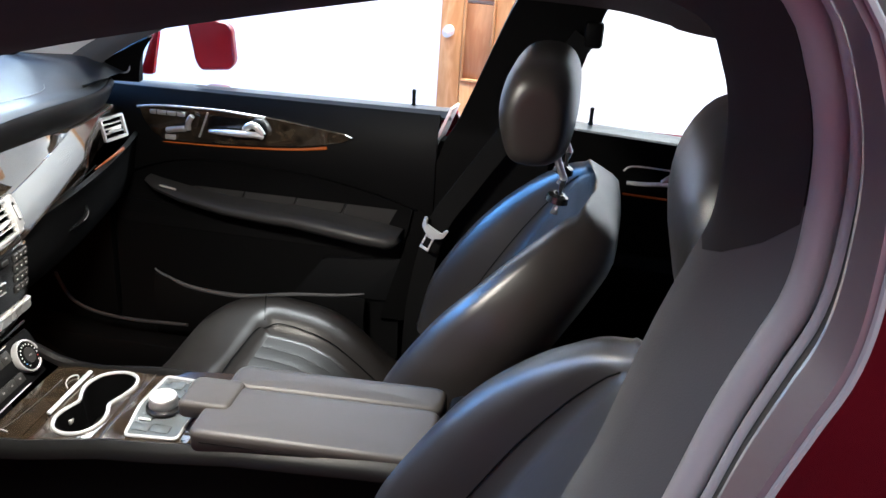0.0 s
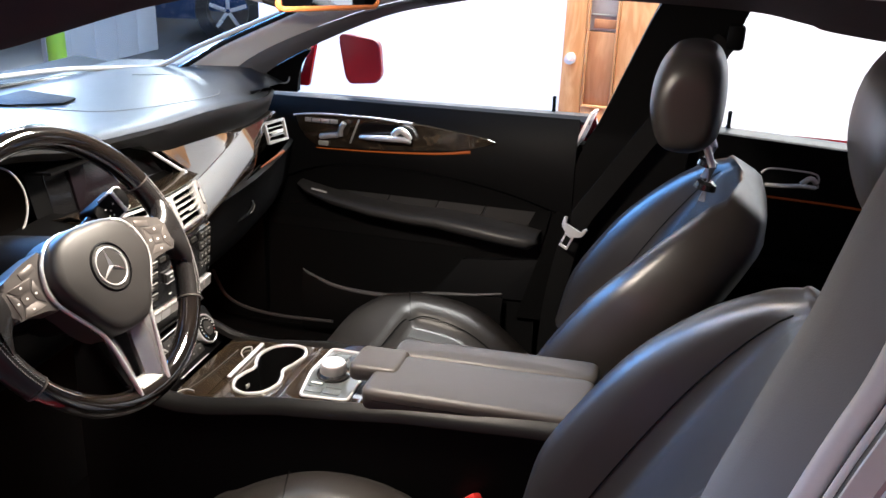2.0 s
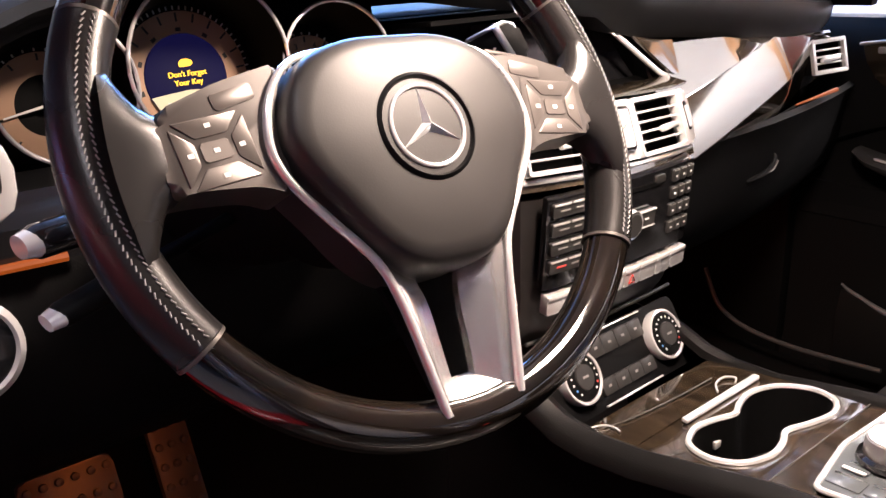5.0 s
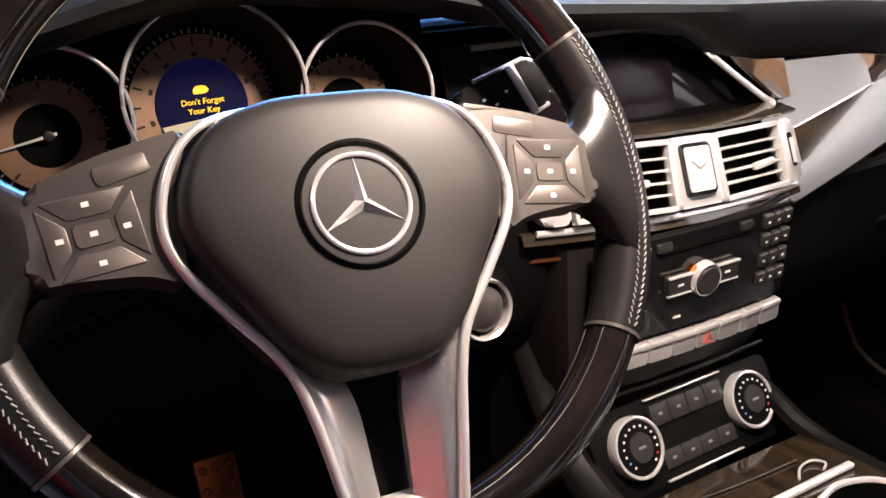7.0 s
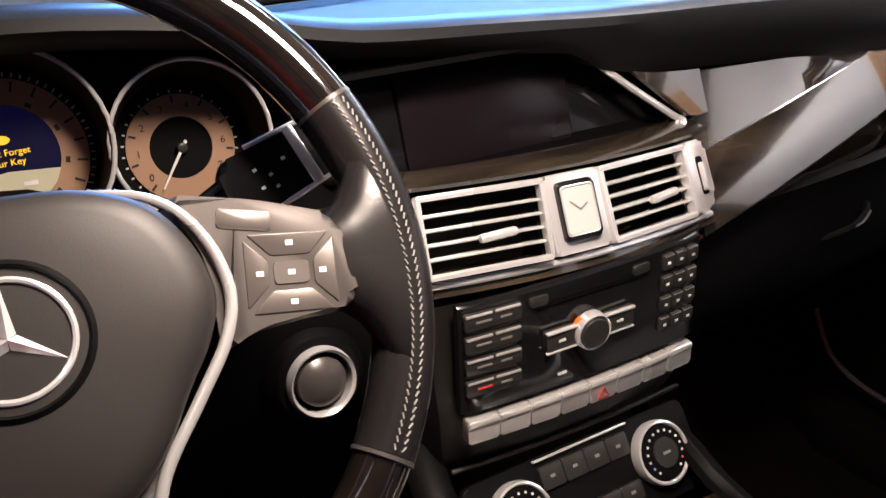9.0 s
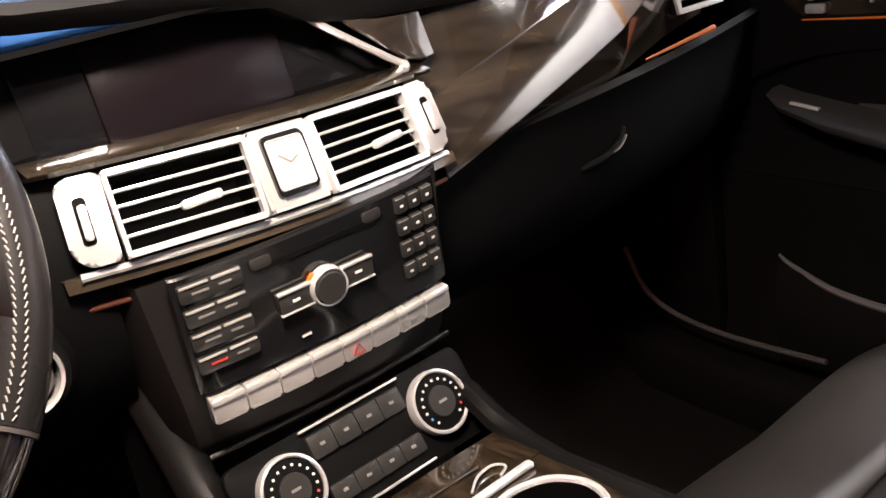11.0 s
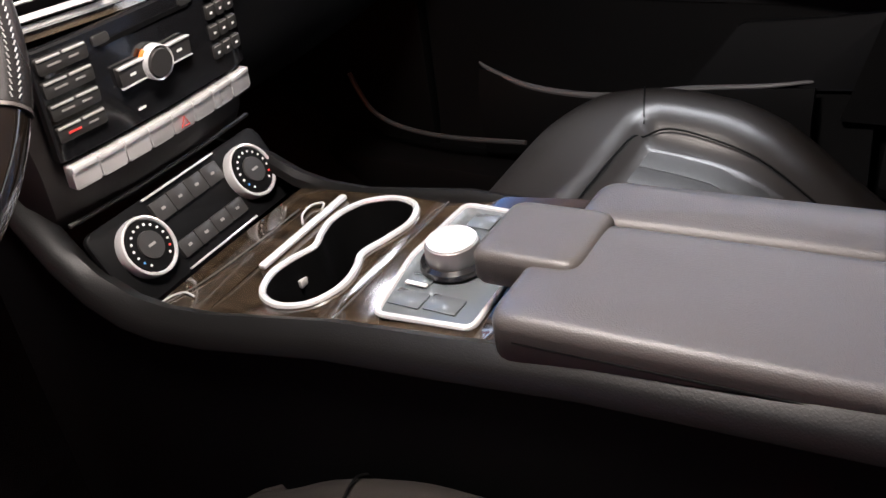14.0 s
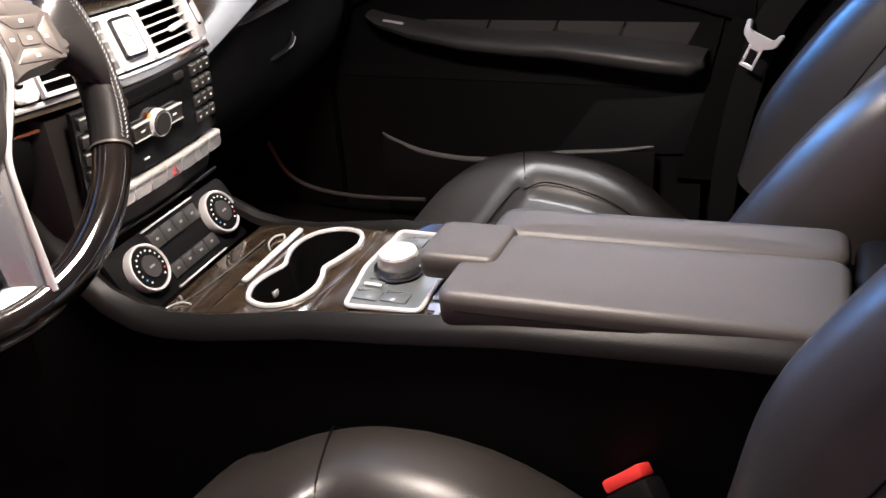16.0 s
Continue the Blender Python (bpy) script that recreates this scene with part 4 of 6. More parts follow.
def gauge(y, z, r_ring, r_face, marks, needle, lab, big=False):
    n = GAUGE_N
    at = GAUGES_AT @ Vector((-0.445, y, z))
    g = part("gauge", revolve([(0.001, -0.004), (r_ring, -0.004), (r_ring, 0.0), (0.001, 0.0)], at, n, 40), SOFT_DARK, dash, lab)
    m = n.to_track_quat("Z", "Y").to_matrix()
    ring = lambda rr, h, lift: [at + n * h + Vector((0, 0, lift)) + m @ Vector((rr * math.cos(a), rr * math.sin(a), 0)) for a in (2 * math.pi * k / 40 for k in range(40))]
    part("gauge_tube", thicken(loft([ring(r_ring * 0.98, 0.0, 0), ring(r_ring * 1.0, 0.03, 0.002), ring(r_ring * 1.04, 0.055, 0.008)], cap=False), 0.002), SOFT_DARK, g)
    part("gauge_ring", tube(ring(r_ring * 1.04, 0.056, 0.008), 0.0017, closed=True, n=8), CHROME, g, "chrome gauge ring")
    part("dial_face", revolve([(r_face * 0.58, 0.001), (r_face, 0.001), (r_face, 0.003), (r_face * 0.58, 0.003)], at, n, 40), GAUGE_FACE, g, "cream dial ring")
    f = plane_frame(at + n * 0.0032, (0, 1, 0), n)
    for k in range(marks):
        a = radians(225 - 270 * k / (marks - 1))
        part("tick_bar", plate([(-0.0022, r_face * 0.70), (0.0022, r_face * 0.70), (0.0022, r_face * 0.755), (-0.0022, r_face * 0.755)], f @ Matrix.Rotation(a - math.pi / 2, 4, "Z"), 0.0005), KEY, g) if big and k % 2 == 0 else None
        part("tick", plate([(-0.0008, r_face * 0.84), (0.0008, r_face * 0.84), (0.0008, r_face * 0.97), (-0.0008, r_face * 0.97)], f @ Matrix.Rotation(a - math.pi / 2, 4, "Z"), 0.0006), KEY, g)
    for k in range(marks * 3 - 2):
        a = radians(225 - 270 * k / (marks * 3 - 3))
        part("outer_tick", plate([(-0.0006, r_face * 1.02), (0.0006, r_face * 1.02), (0.0006, r_face * 1.075), (-0.0006, r_face * 1.075)], f @ Matrix.Translation((0, 0, -0.003)) @ Matrix.Rotation(a - math.pi / 2, 4, "Z"), 0.0006), CLOCK_FACE, g)
    if needle is not None:
        part("needle", plate([(-0.0012, -0.006), (0.0012, -0.006), (0.0006, r_face * 0.85), (-0.0006, r_face * 0.85)], f @ Matrix.Translation((0, 0, 0.003)) @ Matrix.Rotation(radians(needle), 4, "Z"), 0.0008), WHITE_MARK, g)
        part("hub", disc(at + n * 0.003, n, r_face * 0.10, 0.005), KEY, g)
    return g, f


gauge(-0.243, 0.924, 0.0535, 0.040, 9, 145, "round rev counter with cream face")
rev_f = gauge_frame(-0.243, 0.924, 0.0034)
for k in range(8):
    a = radians(215 - 250 * k / 7)
    words(str(k), rev_f @ Matrix.Translation((0.0315 * math.cos(a), 0.0315 * math.sin(a), 0)), 0.0075, KEY, "dial_number", dash)
mid, mid_f = gauge(-0.362, 0.938, 0.0645, 0.055, 17, None, "round speedometer with message display", True)
gauge(-0.475, 0.930, 0.050, 0.040, 9, 100, "round clock and fuel gauge with cream face")
part("display", disc(gauge_frame(-0.362, 0.939, 0.002).translation, GAUGE_N, 0.036, 0.0025), DISPLAY, mid, "blue message display")
part("display_strip", plate([(-0.0335, -0.012), (0.0, -0.009), (0.0335, -0.012), (0.029, -0.021), (0.020, -0.030), (0.0, -0.0355), (-0.020, -0.030), (-0.029, -0.021)], mid_f @ Matrix.Translation((0, 0, 0.002)), 0.0006), DISPLAY_LOW, mid, "pale lower strip of the display")
words("Don't Forget", mid_f @ Matrix.Translation((0, 0.004, 0.003)), 0.0064, YELLOW_TEXT, "display_text", mid)
words("Your Key", mid_f @ Matrix.Translation((0, -0.003, 0.003)), 0.0064, YELLOW_TEXT, "display_text", mid)
for dx in (-0.017, 0.012):
    part("display_mark", moved(box((0.009, 0.003, 0.0006), (dx, -0.019, 0.0035), 0), mid_f), WHITE_MARK, mid)
part("display_icon", plate(rounded([(-0.006, 0.010), (0.003, 0.010), (0.0065, 0.0125), (0.003, 0.016), (-0.004, 0.016), (-0.0065, 0.013)], 0.003), mid_f @ Matrix.Translation((0, 0, 0.003)), 0.0006), YELLOW_TEXT, mid)
part("cluster_housing", plate(rect(0.40, 0.16, 0.03), gauge_frame(-0.362, 0.935, -0.007), 0.004), SOFT_DARK, dash)

# ---- centre stack and console ----
console = thing("centre_console", "black centre console with dark ash lacquer and silver controls", "console")
CONSOLE_AT = about((-0.075, 0.004, 0.632), (0.0021, -0.0016, 0.0013), 1.7, -0.8, -0.3)
console.matrix_world = CONSOLE_AT
STACK_AT = CONSOLE_AT.inverted() @ about((-0.277, -0.002, 0.773), (0, 0.009, -0.0076), 0.4, 13.9, 0)
CLIMATE_AT = CONSOLE_AT.inverted() @ about((-0.264, 0, 0.637), (-0.0166, 0.0111, -0.0087), -0.6, 5.0, 3.0)


def stack_frame(y, z, out=0.0):
    """A frame on the radio face, x along the car's width."""
    x = -0.283 - (z - 0.715) * 0.16 - 0.35 * y * y
    return STACK_AT @ plane_frame((x, y, z), (-0.7 * y, 1, 0), (1, 0.7 * y, 0.16)) @ Matrix.Translation((0, 0, out))


rws = []
for z, w, x in ((0.815, 0.128, -0.305), (0.76, 0.124, -0.296), (0.715, 0.120, -0.289), (0.675, 0.117, -0.287), (0.665, 0.116, -0.289), (0.655, 0.116, -0.293)):
    rws.append([(-0.42, -w - 0.03, z), (x - 0.03, -w - 0.012, z), (x - 0.012, -w, z), (x - 0.002 - 0.35 * w * w * 0.6, -w * 0.75, z), (x + 0.001, -w * 0.3, z), (x + 0.001, w * 0.3, z), (x - 0.002 - 0.35 * w * w * 0.6, w * 0.75, z), (x - 0.012, w, z), (x - 0.03, w + 0.012, z), (-0.42, w + 0.03, z)])
part("stack_body", moved(thicken(loft(rws, closed=False), 0.004), STACK_AT), STACK, console, "soft black centre stack")
face = [[stack_frame(lerp(-0.111, 0.111, i / 24), 0.776 + dz, out + (0.0 if 0 < i < 24 else -0.002)) @ Vector() for dz, out in ((-0.046, 0.0), (-0.046, 0.005), (-0.0445, 0.0068), (-0.02, 0.007), (0.02, 0.007), (0.0445, 0.0068), (0.046, 0.005), (0.046, 0.0))] for i in range(25)]
radio = part("radio", loft(face), GLOSS, console, "black radio unit with silver keys")
part("radio_slot", plate(rect(0.10, 0.004, 0.001), stack_frame(0.0, 0.808, 0.007), 0.001), SOFT_DARK, radio)
knob_f = stack_frame(-0.002, 0.776, 0.006)
part("radio_knob", moved(revolve([(0.001, 0), (0.0130, 0), (0.0130, 0.010), (0.0118, 0.0125), (0.001, 0.0125)], (0, 0, 0), (0, 0, 1)), knob_f), KEY, radio, "round radio knob")
part("knob_ring", moved(revolve([(0.0130, 0.0), (0.0156, 0.002), (0.0156, 0.008), (0.0146, 0.0112), (0.0134, 0.0105)], (0, 0, 0), (0, 0, 1)), knob_f), CHROME, radio)
part("knob_glow", moved(tube([(0.0163 * math.cos(q), 0.0163 * math.sin(q), 0.004) for q in (radians(125 + 10 * k) for k in range(9))], 0.0018, n=8), knob_f), KNOB_GLOW, radio, "orange lit edge of the knob")
for s in (-1, 1):
    k = part("seek_key", plate(rounded([(s * 0.012, -0.009), (s * 0.040, -0.009), (s * 0.041, 0.009), (s * 0.012, 0.009)][::s], 0.002), knob_f, 0.006, 0.0015), KEY, radio)
    part("seek_edge", moved(box((0.028, 0.0022, 0.004), (s * 0.027, 0.0085, 0.0055), 0.0008), knob_f), SILVER, k)
    part("seek_edge", moved(box((0.028, 0.0015, 0.003), (s * 0.027, -0.0085, 0.0055), 0.0006), knob_f), SILVER, k)
    part("seek_mark", moved(box((0.006, 0.002, 0.0006), (s * 0.027, 0, 0.0063), 0.0), knob_f), WHITE_MARK, k)
for r in range(4):
    z = 0.810 - r * 0.0185
    k = part("menu_key", plate(rect(0.046, 0.013, 0.002), stack_frame(-0.085, z, 0.006), 0.004, 0.001), KEY, radio)
    for dx in (-0.0115, 0.0115):
        part("key_edge", moved(box((0.021, 0.0022, 0.0024), (dx, 0.0054, 0.0038), 0.0008), stack_frame(-0.085, z, 0.006)), SILVER_KEY, k)
    part("key_mark", moved(box((0.012, 0.0016, 0.0006), (-0.008, -0.0005, 0.0043), 0.0), stack_frame(-0.085, z, 0.006)), RED_MARK if r == 3 else GREY_MARK, k)
    part("key_mark", moved(box((0.009, 0.0016, 0.0006), (0.010, -0.0005, 0.0043), 0.0), stack_frame(-0.085, z, 0.006)), GREY_MARK, k)
    for c in range(3):
        kf = stack_frame(0.0745 + c * 0.0128, z, 0.006)
        k = part("number_key", plate(rect(0.0114, 0.0130, 0.002), kf, 0.0035, 0.001), KEY, radio)
        part("key_mark", moved(box((0.003, 0.002, 0.0006), (0, -0.001, 0.0037), 0.0), kf), WHITE_MARK, k)
        part("key_edge", moved(box((0.0096, 0.0012, 0.0010), (0, 0.0054, 0.0033), 0.0004), kf), GREY_MARK, k)
for s in (-1, 1):
    part("eject_key", plate(rect(0.016, 0.008, 0.002), stack_frame(s * 0.047, 0.812, 0.006), 0.003, 0.001), KEY, radio)
part("card_mark", moved(box((0.008, 0.002, 0.0006), (-0.025, -0.0335, 0.001), 0), stack_frame(0, 0.776, 0.0065)), WHITE_MARK, radio)
for i in range(8):
    bf = stack_frame(-0.0945 + i * 0.027, 0.716, 0.0)
    k = part("silver_key", plate(rect(0.0262, 0.021, 0.0018), bf, 0.010, 0.002), SILVER_KEY, console, "silver rocker button")
    part("key_edge", moved(box((0.0258, 0.0055, 0.0045), (0, 0.0074, 0.0095), 0.0015), bf), SILVER, k)
    if i == 4:
        part("hazard_mark", moved(tube([(-0.005, -0.007, 0.011), (0.005, -0.007, 0.011), (0.0, 0.002, 0.011)], 0.0006, closed=True, n=6), bf), RED_MARK, k)
part("stack_ridge", moved(tube([(-0.284 - 0.35 * y * y, y, 0.668) for y in [-0.114 + 0.0228 * i for i in range(11)]], 0.0022, n=8), STACK_AT), KEY, console)

# climate panel
CA, CB = Vector((-0.292, 0, 0.662)), Vector((-0.248, 0, 0.598))
CN = Vector(((CA - CB).z, 0, (CB - CA).x)).normalized()


def climate_frame(y, t, out=0.0):
    return CLIMATE_AT @ plane_frame(CA.lerp(CB, t) + Vector((0, y, 0)), (0, 1, 0), CN) @ Matrix.Translation((0, 0, out))


part("climate_panel", plate(rect(0.232, 0.078, 0.01), climate_frame(0, 0.5, -0.006), 0.006, 0.002), SOFT, console, "black climate control panel")
for s in (-1, 1):
    df = climate_frame(s * 0.0735, 0.47) @ Matrix.Diagonal((0.90, 0.92, 0.72, 1.0))
    d = part("climate_dial", moved(revolve([(0.001, 0), (0.026, 0), (0.0255, 0.014), (0.015, 0.016), (0.001, 0.016)], (0, 0, 0), (0, 0, 1), 40), df), SOFT_DARK, console, "round temperature dial with chrome ring")
    part("dial_ring", moved(revolve([(0.0265, 0.0), (0.0305, 0.0), (0.031, 0.010), (0.0298, 0.0150), (0.0278, 0.0158), (0.0265, 0.014)], (0, 0, 0), (0, 0, 1), 40), df), CHROME, d)
    part("dial_cap", moved(revolve([(0.001, 0.015), (0.0145, 0.015), (0.014, 0.0185), (0.001, 0.019)], (0, 0, 0), (0, 0, 1), 32), df), KEY, d)
    for k in range(15):
        a = radians(230 - 280 * k / 14)
        part("dial_mark", moved(box((0.0022, 0.0022, 0.0006), (0.0205 * math.cos(a), 0.0205 * math.sin(a), 0.0160), 0), df), BLUE_MARK if k == 1 else RED_MARK if k == 13 else WHITE_MARK, d)
    part("dial_mark", moved(box((0.009, 0.0025, 0.0006), (0, 0, 0.0192), 0), df), GREY_MARK, d)
for i in range(4):
    for t, h in ((0.22, 0.019), (0.74, 0.016)):
        kf = climate_frame(-0.0345 + i * 0.023, t)
        k = part("climate_key", plate(rect(0.0222, h, 0.0015), kf, 0.004, 0.001), KEY, console)
        part("key_mark", moved(box((0.0045, 0.0025, 0.0006), (0, 0, 0.0042), 0), kf), GREY_MARK, k)
part("climate_edge", moved(box((0.098, 0.0022, 0.004), (0, 0, 0.003), 0.0008), climate_frame(0, 0.02)), CHROME, console)
part("climate_edge", moved(box((0.098, 0.0022, 0.004), (0, 0, 0.003), 0.0008), climate_frame(0, 0.97)), CHROME, console)


def top_z(x):
    return 0.627 + 0.10 * min(x, 0.0)


# console body: rounded rims either side of the wood
for s in (-1, 1):
    rim, side = [], []
    for x, w, z in ((-0.385, 0.136, 0.79), (-0.362, 0.130, 0.735), (-0.342, 0.127, 0.69), (-0.320, 0.126, 0.655), (-0.29, 0.1255, 0.628), (-0.255, 0.125, 0.613), (-0.22, 0.123, 0.608), (-0.17, 0.119, 0.610), (-0.05, 0.113, 0.630), (0.04, 0.110, 0.638), (0.15, 0.109, 0.653), (0.35, 0.110, 0.669), (0.55, 0.110, 0.675)):
        lo = 0.24
        z = z if s < 0 else min(z, 0.632)
        rim.append([(x, s * (w - 0.022), z - 0.010), (x, s * (w - 0.019), z - 0.002), (x, s * (w - 0.012), z + 0.002), (x, s * (w - 0.003), z - 0.002), (x, s * (w + 0.002), z - 0.008), (x, s * (w + 0.003), z - 0.013)])
        side.append([(x, s * (w + 0.002), z - 0.010), (x, s * (w + 0.005), z - 0.04), (x, s * (w + 0.018), lerp(lo, z, 0.5)), (x, s * (w + 0.03), lo)])
    part("console_rim", thicken(loft(rim, closed=False), 0.005), RIM_SOFT, console, "satin black console rim")
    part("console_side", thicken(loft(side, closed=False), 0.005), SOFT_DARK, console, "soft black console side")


def wood_top(x0, x1, w0, w1, cut=None):
    rws = []
    for i in range(9):
        x = lerp(x0, x1, i / 8)
        w = lerp(w0, w1, i / 8)
        bank = 0.14 * max(0.0, x + 0.055)
        rws.append([(x, y * w, top_z(x) + 0.0015 * (1 - y * y) + bank * max(0.0, abs(y) - 0.8) * 5) for y in (-1, -0.9, -0.8, -0.4, 0.0, 0.4, 0.8, 0.9, 1)])
    return thicken(loft(rws, closed=False), 0.006)


# cupholder outline, two lobes with a waist
def lobes(grow=0.0):
    base = [(-0.164, 0.045), (-0.158, 0.022), (-0.151, 0.004), (-0.160, -0.018), (-0.163, -0.042), (-0.150, -0.068), (-0.122, -0.079), (-0.095, -0.070), (-0.083, -0.045), (-0.087, -0.018), (-0.095, 0.002), (-0.086, 0.026), (-0.080, 0.055), (-0.092, 0.082), (-0.120, 0.092), (-0.148, 0.083), (-0.161, 0.065)]
    c = Vector((-0.122, 0.006))
    out = []
    pts = smooth_path([(x, y, 0) for x, y in base], 4, closed=True)
    for i, p in enumerate(pts):
        t = (pts[(i + 1) % len(pts)] - pts[i - 1]).normalized()
        nrm = Vector((t.y, -t.x, 0))
        if nrm.dot(Vector((p.x - c.x, (p.y - c.y) * 0.3, 0))) < 0:
            nrm = -nrm
        out.append(p + nrm * grow)
    return out


# wood frame around the cups, built as a band between the lobes and the panel's border
def cup_panel():
    inner = lobes(0.002)
    x0, x1 = -0.185, -0.066
    outer = []
    c = Vector((-0.1245, 0.005, 0))
    for p in inner:
        d = p - c
        w = 0.100
        k = min((x1 - c.x) / d.x if d.x > 1e-6 else 9e9, (x0 - c.x) / d.x if d.x < -1e-6 else 9e9, (w - c.y) / d.y if d.y > 1e-6 else 9e9, (-w - c.y) / d.y if d.y < -1e-6 else 9e9)
        outer.append(c + d * max(k, 1.02))
    ring = lambda pts, dz: [(p.x, p.y, top_z(p.x) + dz) for p in pts]
    return loft([ring(inner, -0.006), ring(inner, 0.0015), ring([lerp(a, b, 0.5) for a, b in zip(inner, outer)], 0.0018), ring(outer, 0.001), ring(outer, -0.006)], cap=False)


cup = part("cup_panel", cup_panel(), WOOD, console, "dark ash lacquer around the cupholders")
part("cup_ring", tube([(p.x, p.y, top_z(p.x) + 0.0025) for p in lobes(-0.001)], 0.0032, closed=True, n=8), CHROME, console, "chrome ring of the double cupholder")
part("cup_well", thicken(loft([[(p.x, p.y, top_z(p.x) + 0.001) for p in lobes(-0.003)], [(p.x, p.y, 0.575) for p in lobes(-0.005)], [(p.x, p.y, 0.545) for p in lobes(-0.008)], [(-0.122 + (p.x + 0.122) * 0.1, 0.006 + (p.y - 0.006) * 0.1, 0.543) for p in lobes(-0.01)]], cap=False), 0.001), SOFT_DARK, console, "deep black cup wells")
for x, y in ((-0.166, 0.087), (-0.159, -0.012)):
    part("cup_spring", box((0.004, 0.010, 0.008), (x + 0.005, y - 0.004, 0.590), 0.001), TONGUE, console)
part("storage_lid", wood_top(-0.245, -0.187, 0.106, 0.103), WOOD, console, "dark ash lacquer storage lid")
part("lid_grip", moved(box((0.0075, 0.122, 0.005), (-0.176, 0.024, 0.6145), 0.0018), Matrix.Identity(4)), SILVER, console, "satin silver lid grip")
part("lid_ring", tube(smooth_path([(-0.188, 0.035, 0.612), (-0.200, 0.050, 0.611), (-0.202, 0.066, 0.611), (-0.192, 0.072, 0.612), (-0.186, 0.062, 0.612)], 5), 0.0012, n=6), CHROME, console)
part("lid_joint", tube(smooth_path([(-0.236, -0.095, 0.6045), (-0.222, -0.06, 0.6075), (-0.214, 0.0, 0.609), (-0.212, 0.06, 0.609)], 5), 0.0007, n=6), SPOKE, console)
part("lid_ring", tube(smooth_path([(-0.242, -0.098, 0.604), (-0.238, -0.086, 0.605), (-0.228, -0.080, 0.6065), (-0.214, -0.083, 0.608)], 5), 0.0010, n=6), CHROME, console)
part("selector_wood", wood_top(-0.064, 0.09, 0.100, 0.094), WOOD, console, "dark ash lacquer around the selector")
part("wood_edge", tube([(-0.065, y, top_z(-0.065) + 0.001) for y in (-0.098, 0.0, 0.098)], 0.0007, n=6), SPOKE, console, "fine joint in the wood")
part("wood_edge", tube([(-0.062, -0.099, 0.6225), (-0.02, -0.0985, 0.6315), (0.088, -0.096, 0.6480)], 0.0017, n=6), CHROME, console, "chrome edge of the wood")
sel = [(-0.030, -0.073), (0.047, -0.065), (0.042, 0.082), (-0.040, 0.082), (-0.044, 0.0)]
sel_m = Matrix.Translation((0, 0, 0.6262))
part("selector_plate", plate(rounded(sel, 0.008), sel_m, 0.003, 0.001), SELECTOR, console, "blue-grey selector plate")
part("selector_rim", tube([(x, y, 0.6292) for x, y in rounded(sel, 0.008)], 0.0026, closed=True, n=8), CHROME, console, "chrome frame of the selector")
for x0, y0, w, h in ((-0.0155, -0.0495, 0.028, 0.019), (0.0145, -0.0475, 0.028, 0.019), (-0.018, -0.0255, 0.020, 0.012), (-0.012, 0.062, 0.022, 0.022), (0.014, 0.062, 0.022, 0.022)):
    k = part("selector_key", plate(rect(w, h, 0.002, x0, y0), sel_m @ Matrix.Translation((0, 0, 0.003)), 0.0014, 0.0006), SELECTOR, console)
part("key_edge", box((0.019, 0.0035, 0.002), (-0.018, -0.0335, 0.6315), 0.0006), WHITE_MARK, console)
kn = part("control_knob", revolve([(0.001, 0), (0.0215, 0), (0.0225, 0.002), (0.0215, 0.006), (0.022, 0.008), (0.0215, 0.016), (0.0205, 0.0190), (0.018, 0.0200), (0.001, 0.0195)], (-0.004, 0.001, 0.6325), (0, 0, 1), 40), KNOB_SIDE, console, "silver rotary control knob")
part("knob_top", disc((-0.004, 0.001, 0.6517), (0, 0, 1), 0.0198, 0.002), SILVER, kn)
part("knob_base", revolve([(0.022, 0), (0.0275, 0), (0.0265, 0.004), (0.0225, 0.006)], (-0.004, 0.001, 0.6318), (0, 0, 1), 40), GLOSS, kn)


def cushion_box(x0, x1, y0, y1, z0, z1, r, bulge=0.004, corner=0.02):
    """A padded box with soft upper edges."""
    w, h = x1 - x0, y1 - y0
    o = rounded([(-0.5 * w, -0.5 * h), (0.5 * w, -0.5 * h), (0.5 * w, 0.5 * h), (-0.5 * w, 0.5 * h)], min(corner, w * 0.4, h * 0.4), 6)
    c = Vector(((x0 + x1) / 2, (y0 + y1) / 2, 0))
    rings = []
    steps = [(r * 0.2, z0), (0.0, z0 + r * 0.4)] + [(r * (1 - math.cos(a)), z1 - r + r * math.sin(a)) for a in (radians(d) for d in (0, 18, 36, 54, 72, 86))]
    for k, z in steps:
        rings.append([c + Vector((x * (w - 2 * k) / w, y * (h - 2 * k) / h, z)) for x, y in o])
    for f, b in ((0.82, 0.45), (0.6, 0.75), (0.3, 0.95), (0.05, 1.0)):
        rings.append([c + Vector((x * (w - 2 * r) / w * f, y * (h - 2 * r) / h * f, z1 + bulge * b)) for x, y in o])
    return loft(rings)


arm = thing("armrest", "black leather armrest lids on the centre console", "armrest")
part("left_lid", cushion_box(0.086, 0.425, -0.099, 0.028, 0.640, 0.685, 0.010, 0.0025, 0.020), LEATHER_FINE, arm)
part("right_lid", cushion_box(0.092, 0.425, 0.030, 0.094, 0.636, 0.683, 0.012), LEATHER_FINE, arm)
part("palm_rest", cushion_box(0.046, 0.126, -0.041, 0.036, 0.664, 0.690, 0.008, 0.0012, 0.013), LEATHER_FINE, arm, "padded palm rest ahead of the armrest")
part("lid_seam", tube(smooth_path([(0.105, -0.0985, 0.668), (0.25, -0.0995, 0.668), (0.415, -0.0985, 0.668)], 5), 0.0009, n=6), SOFT_DARK, arm, "stitched seam round the lid")
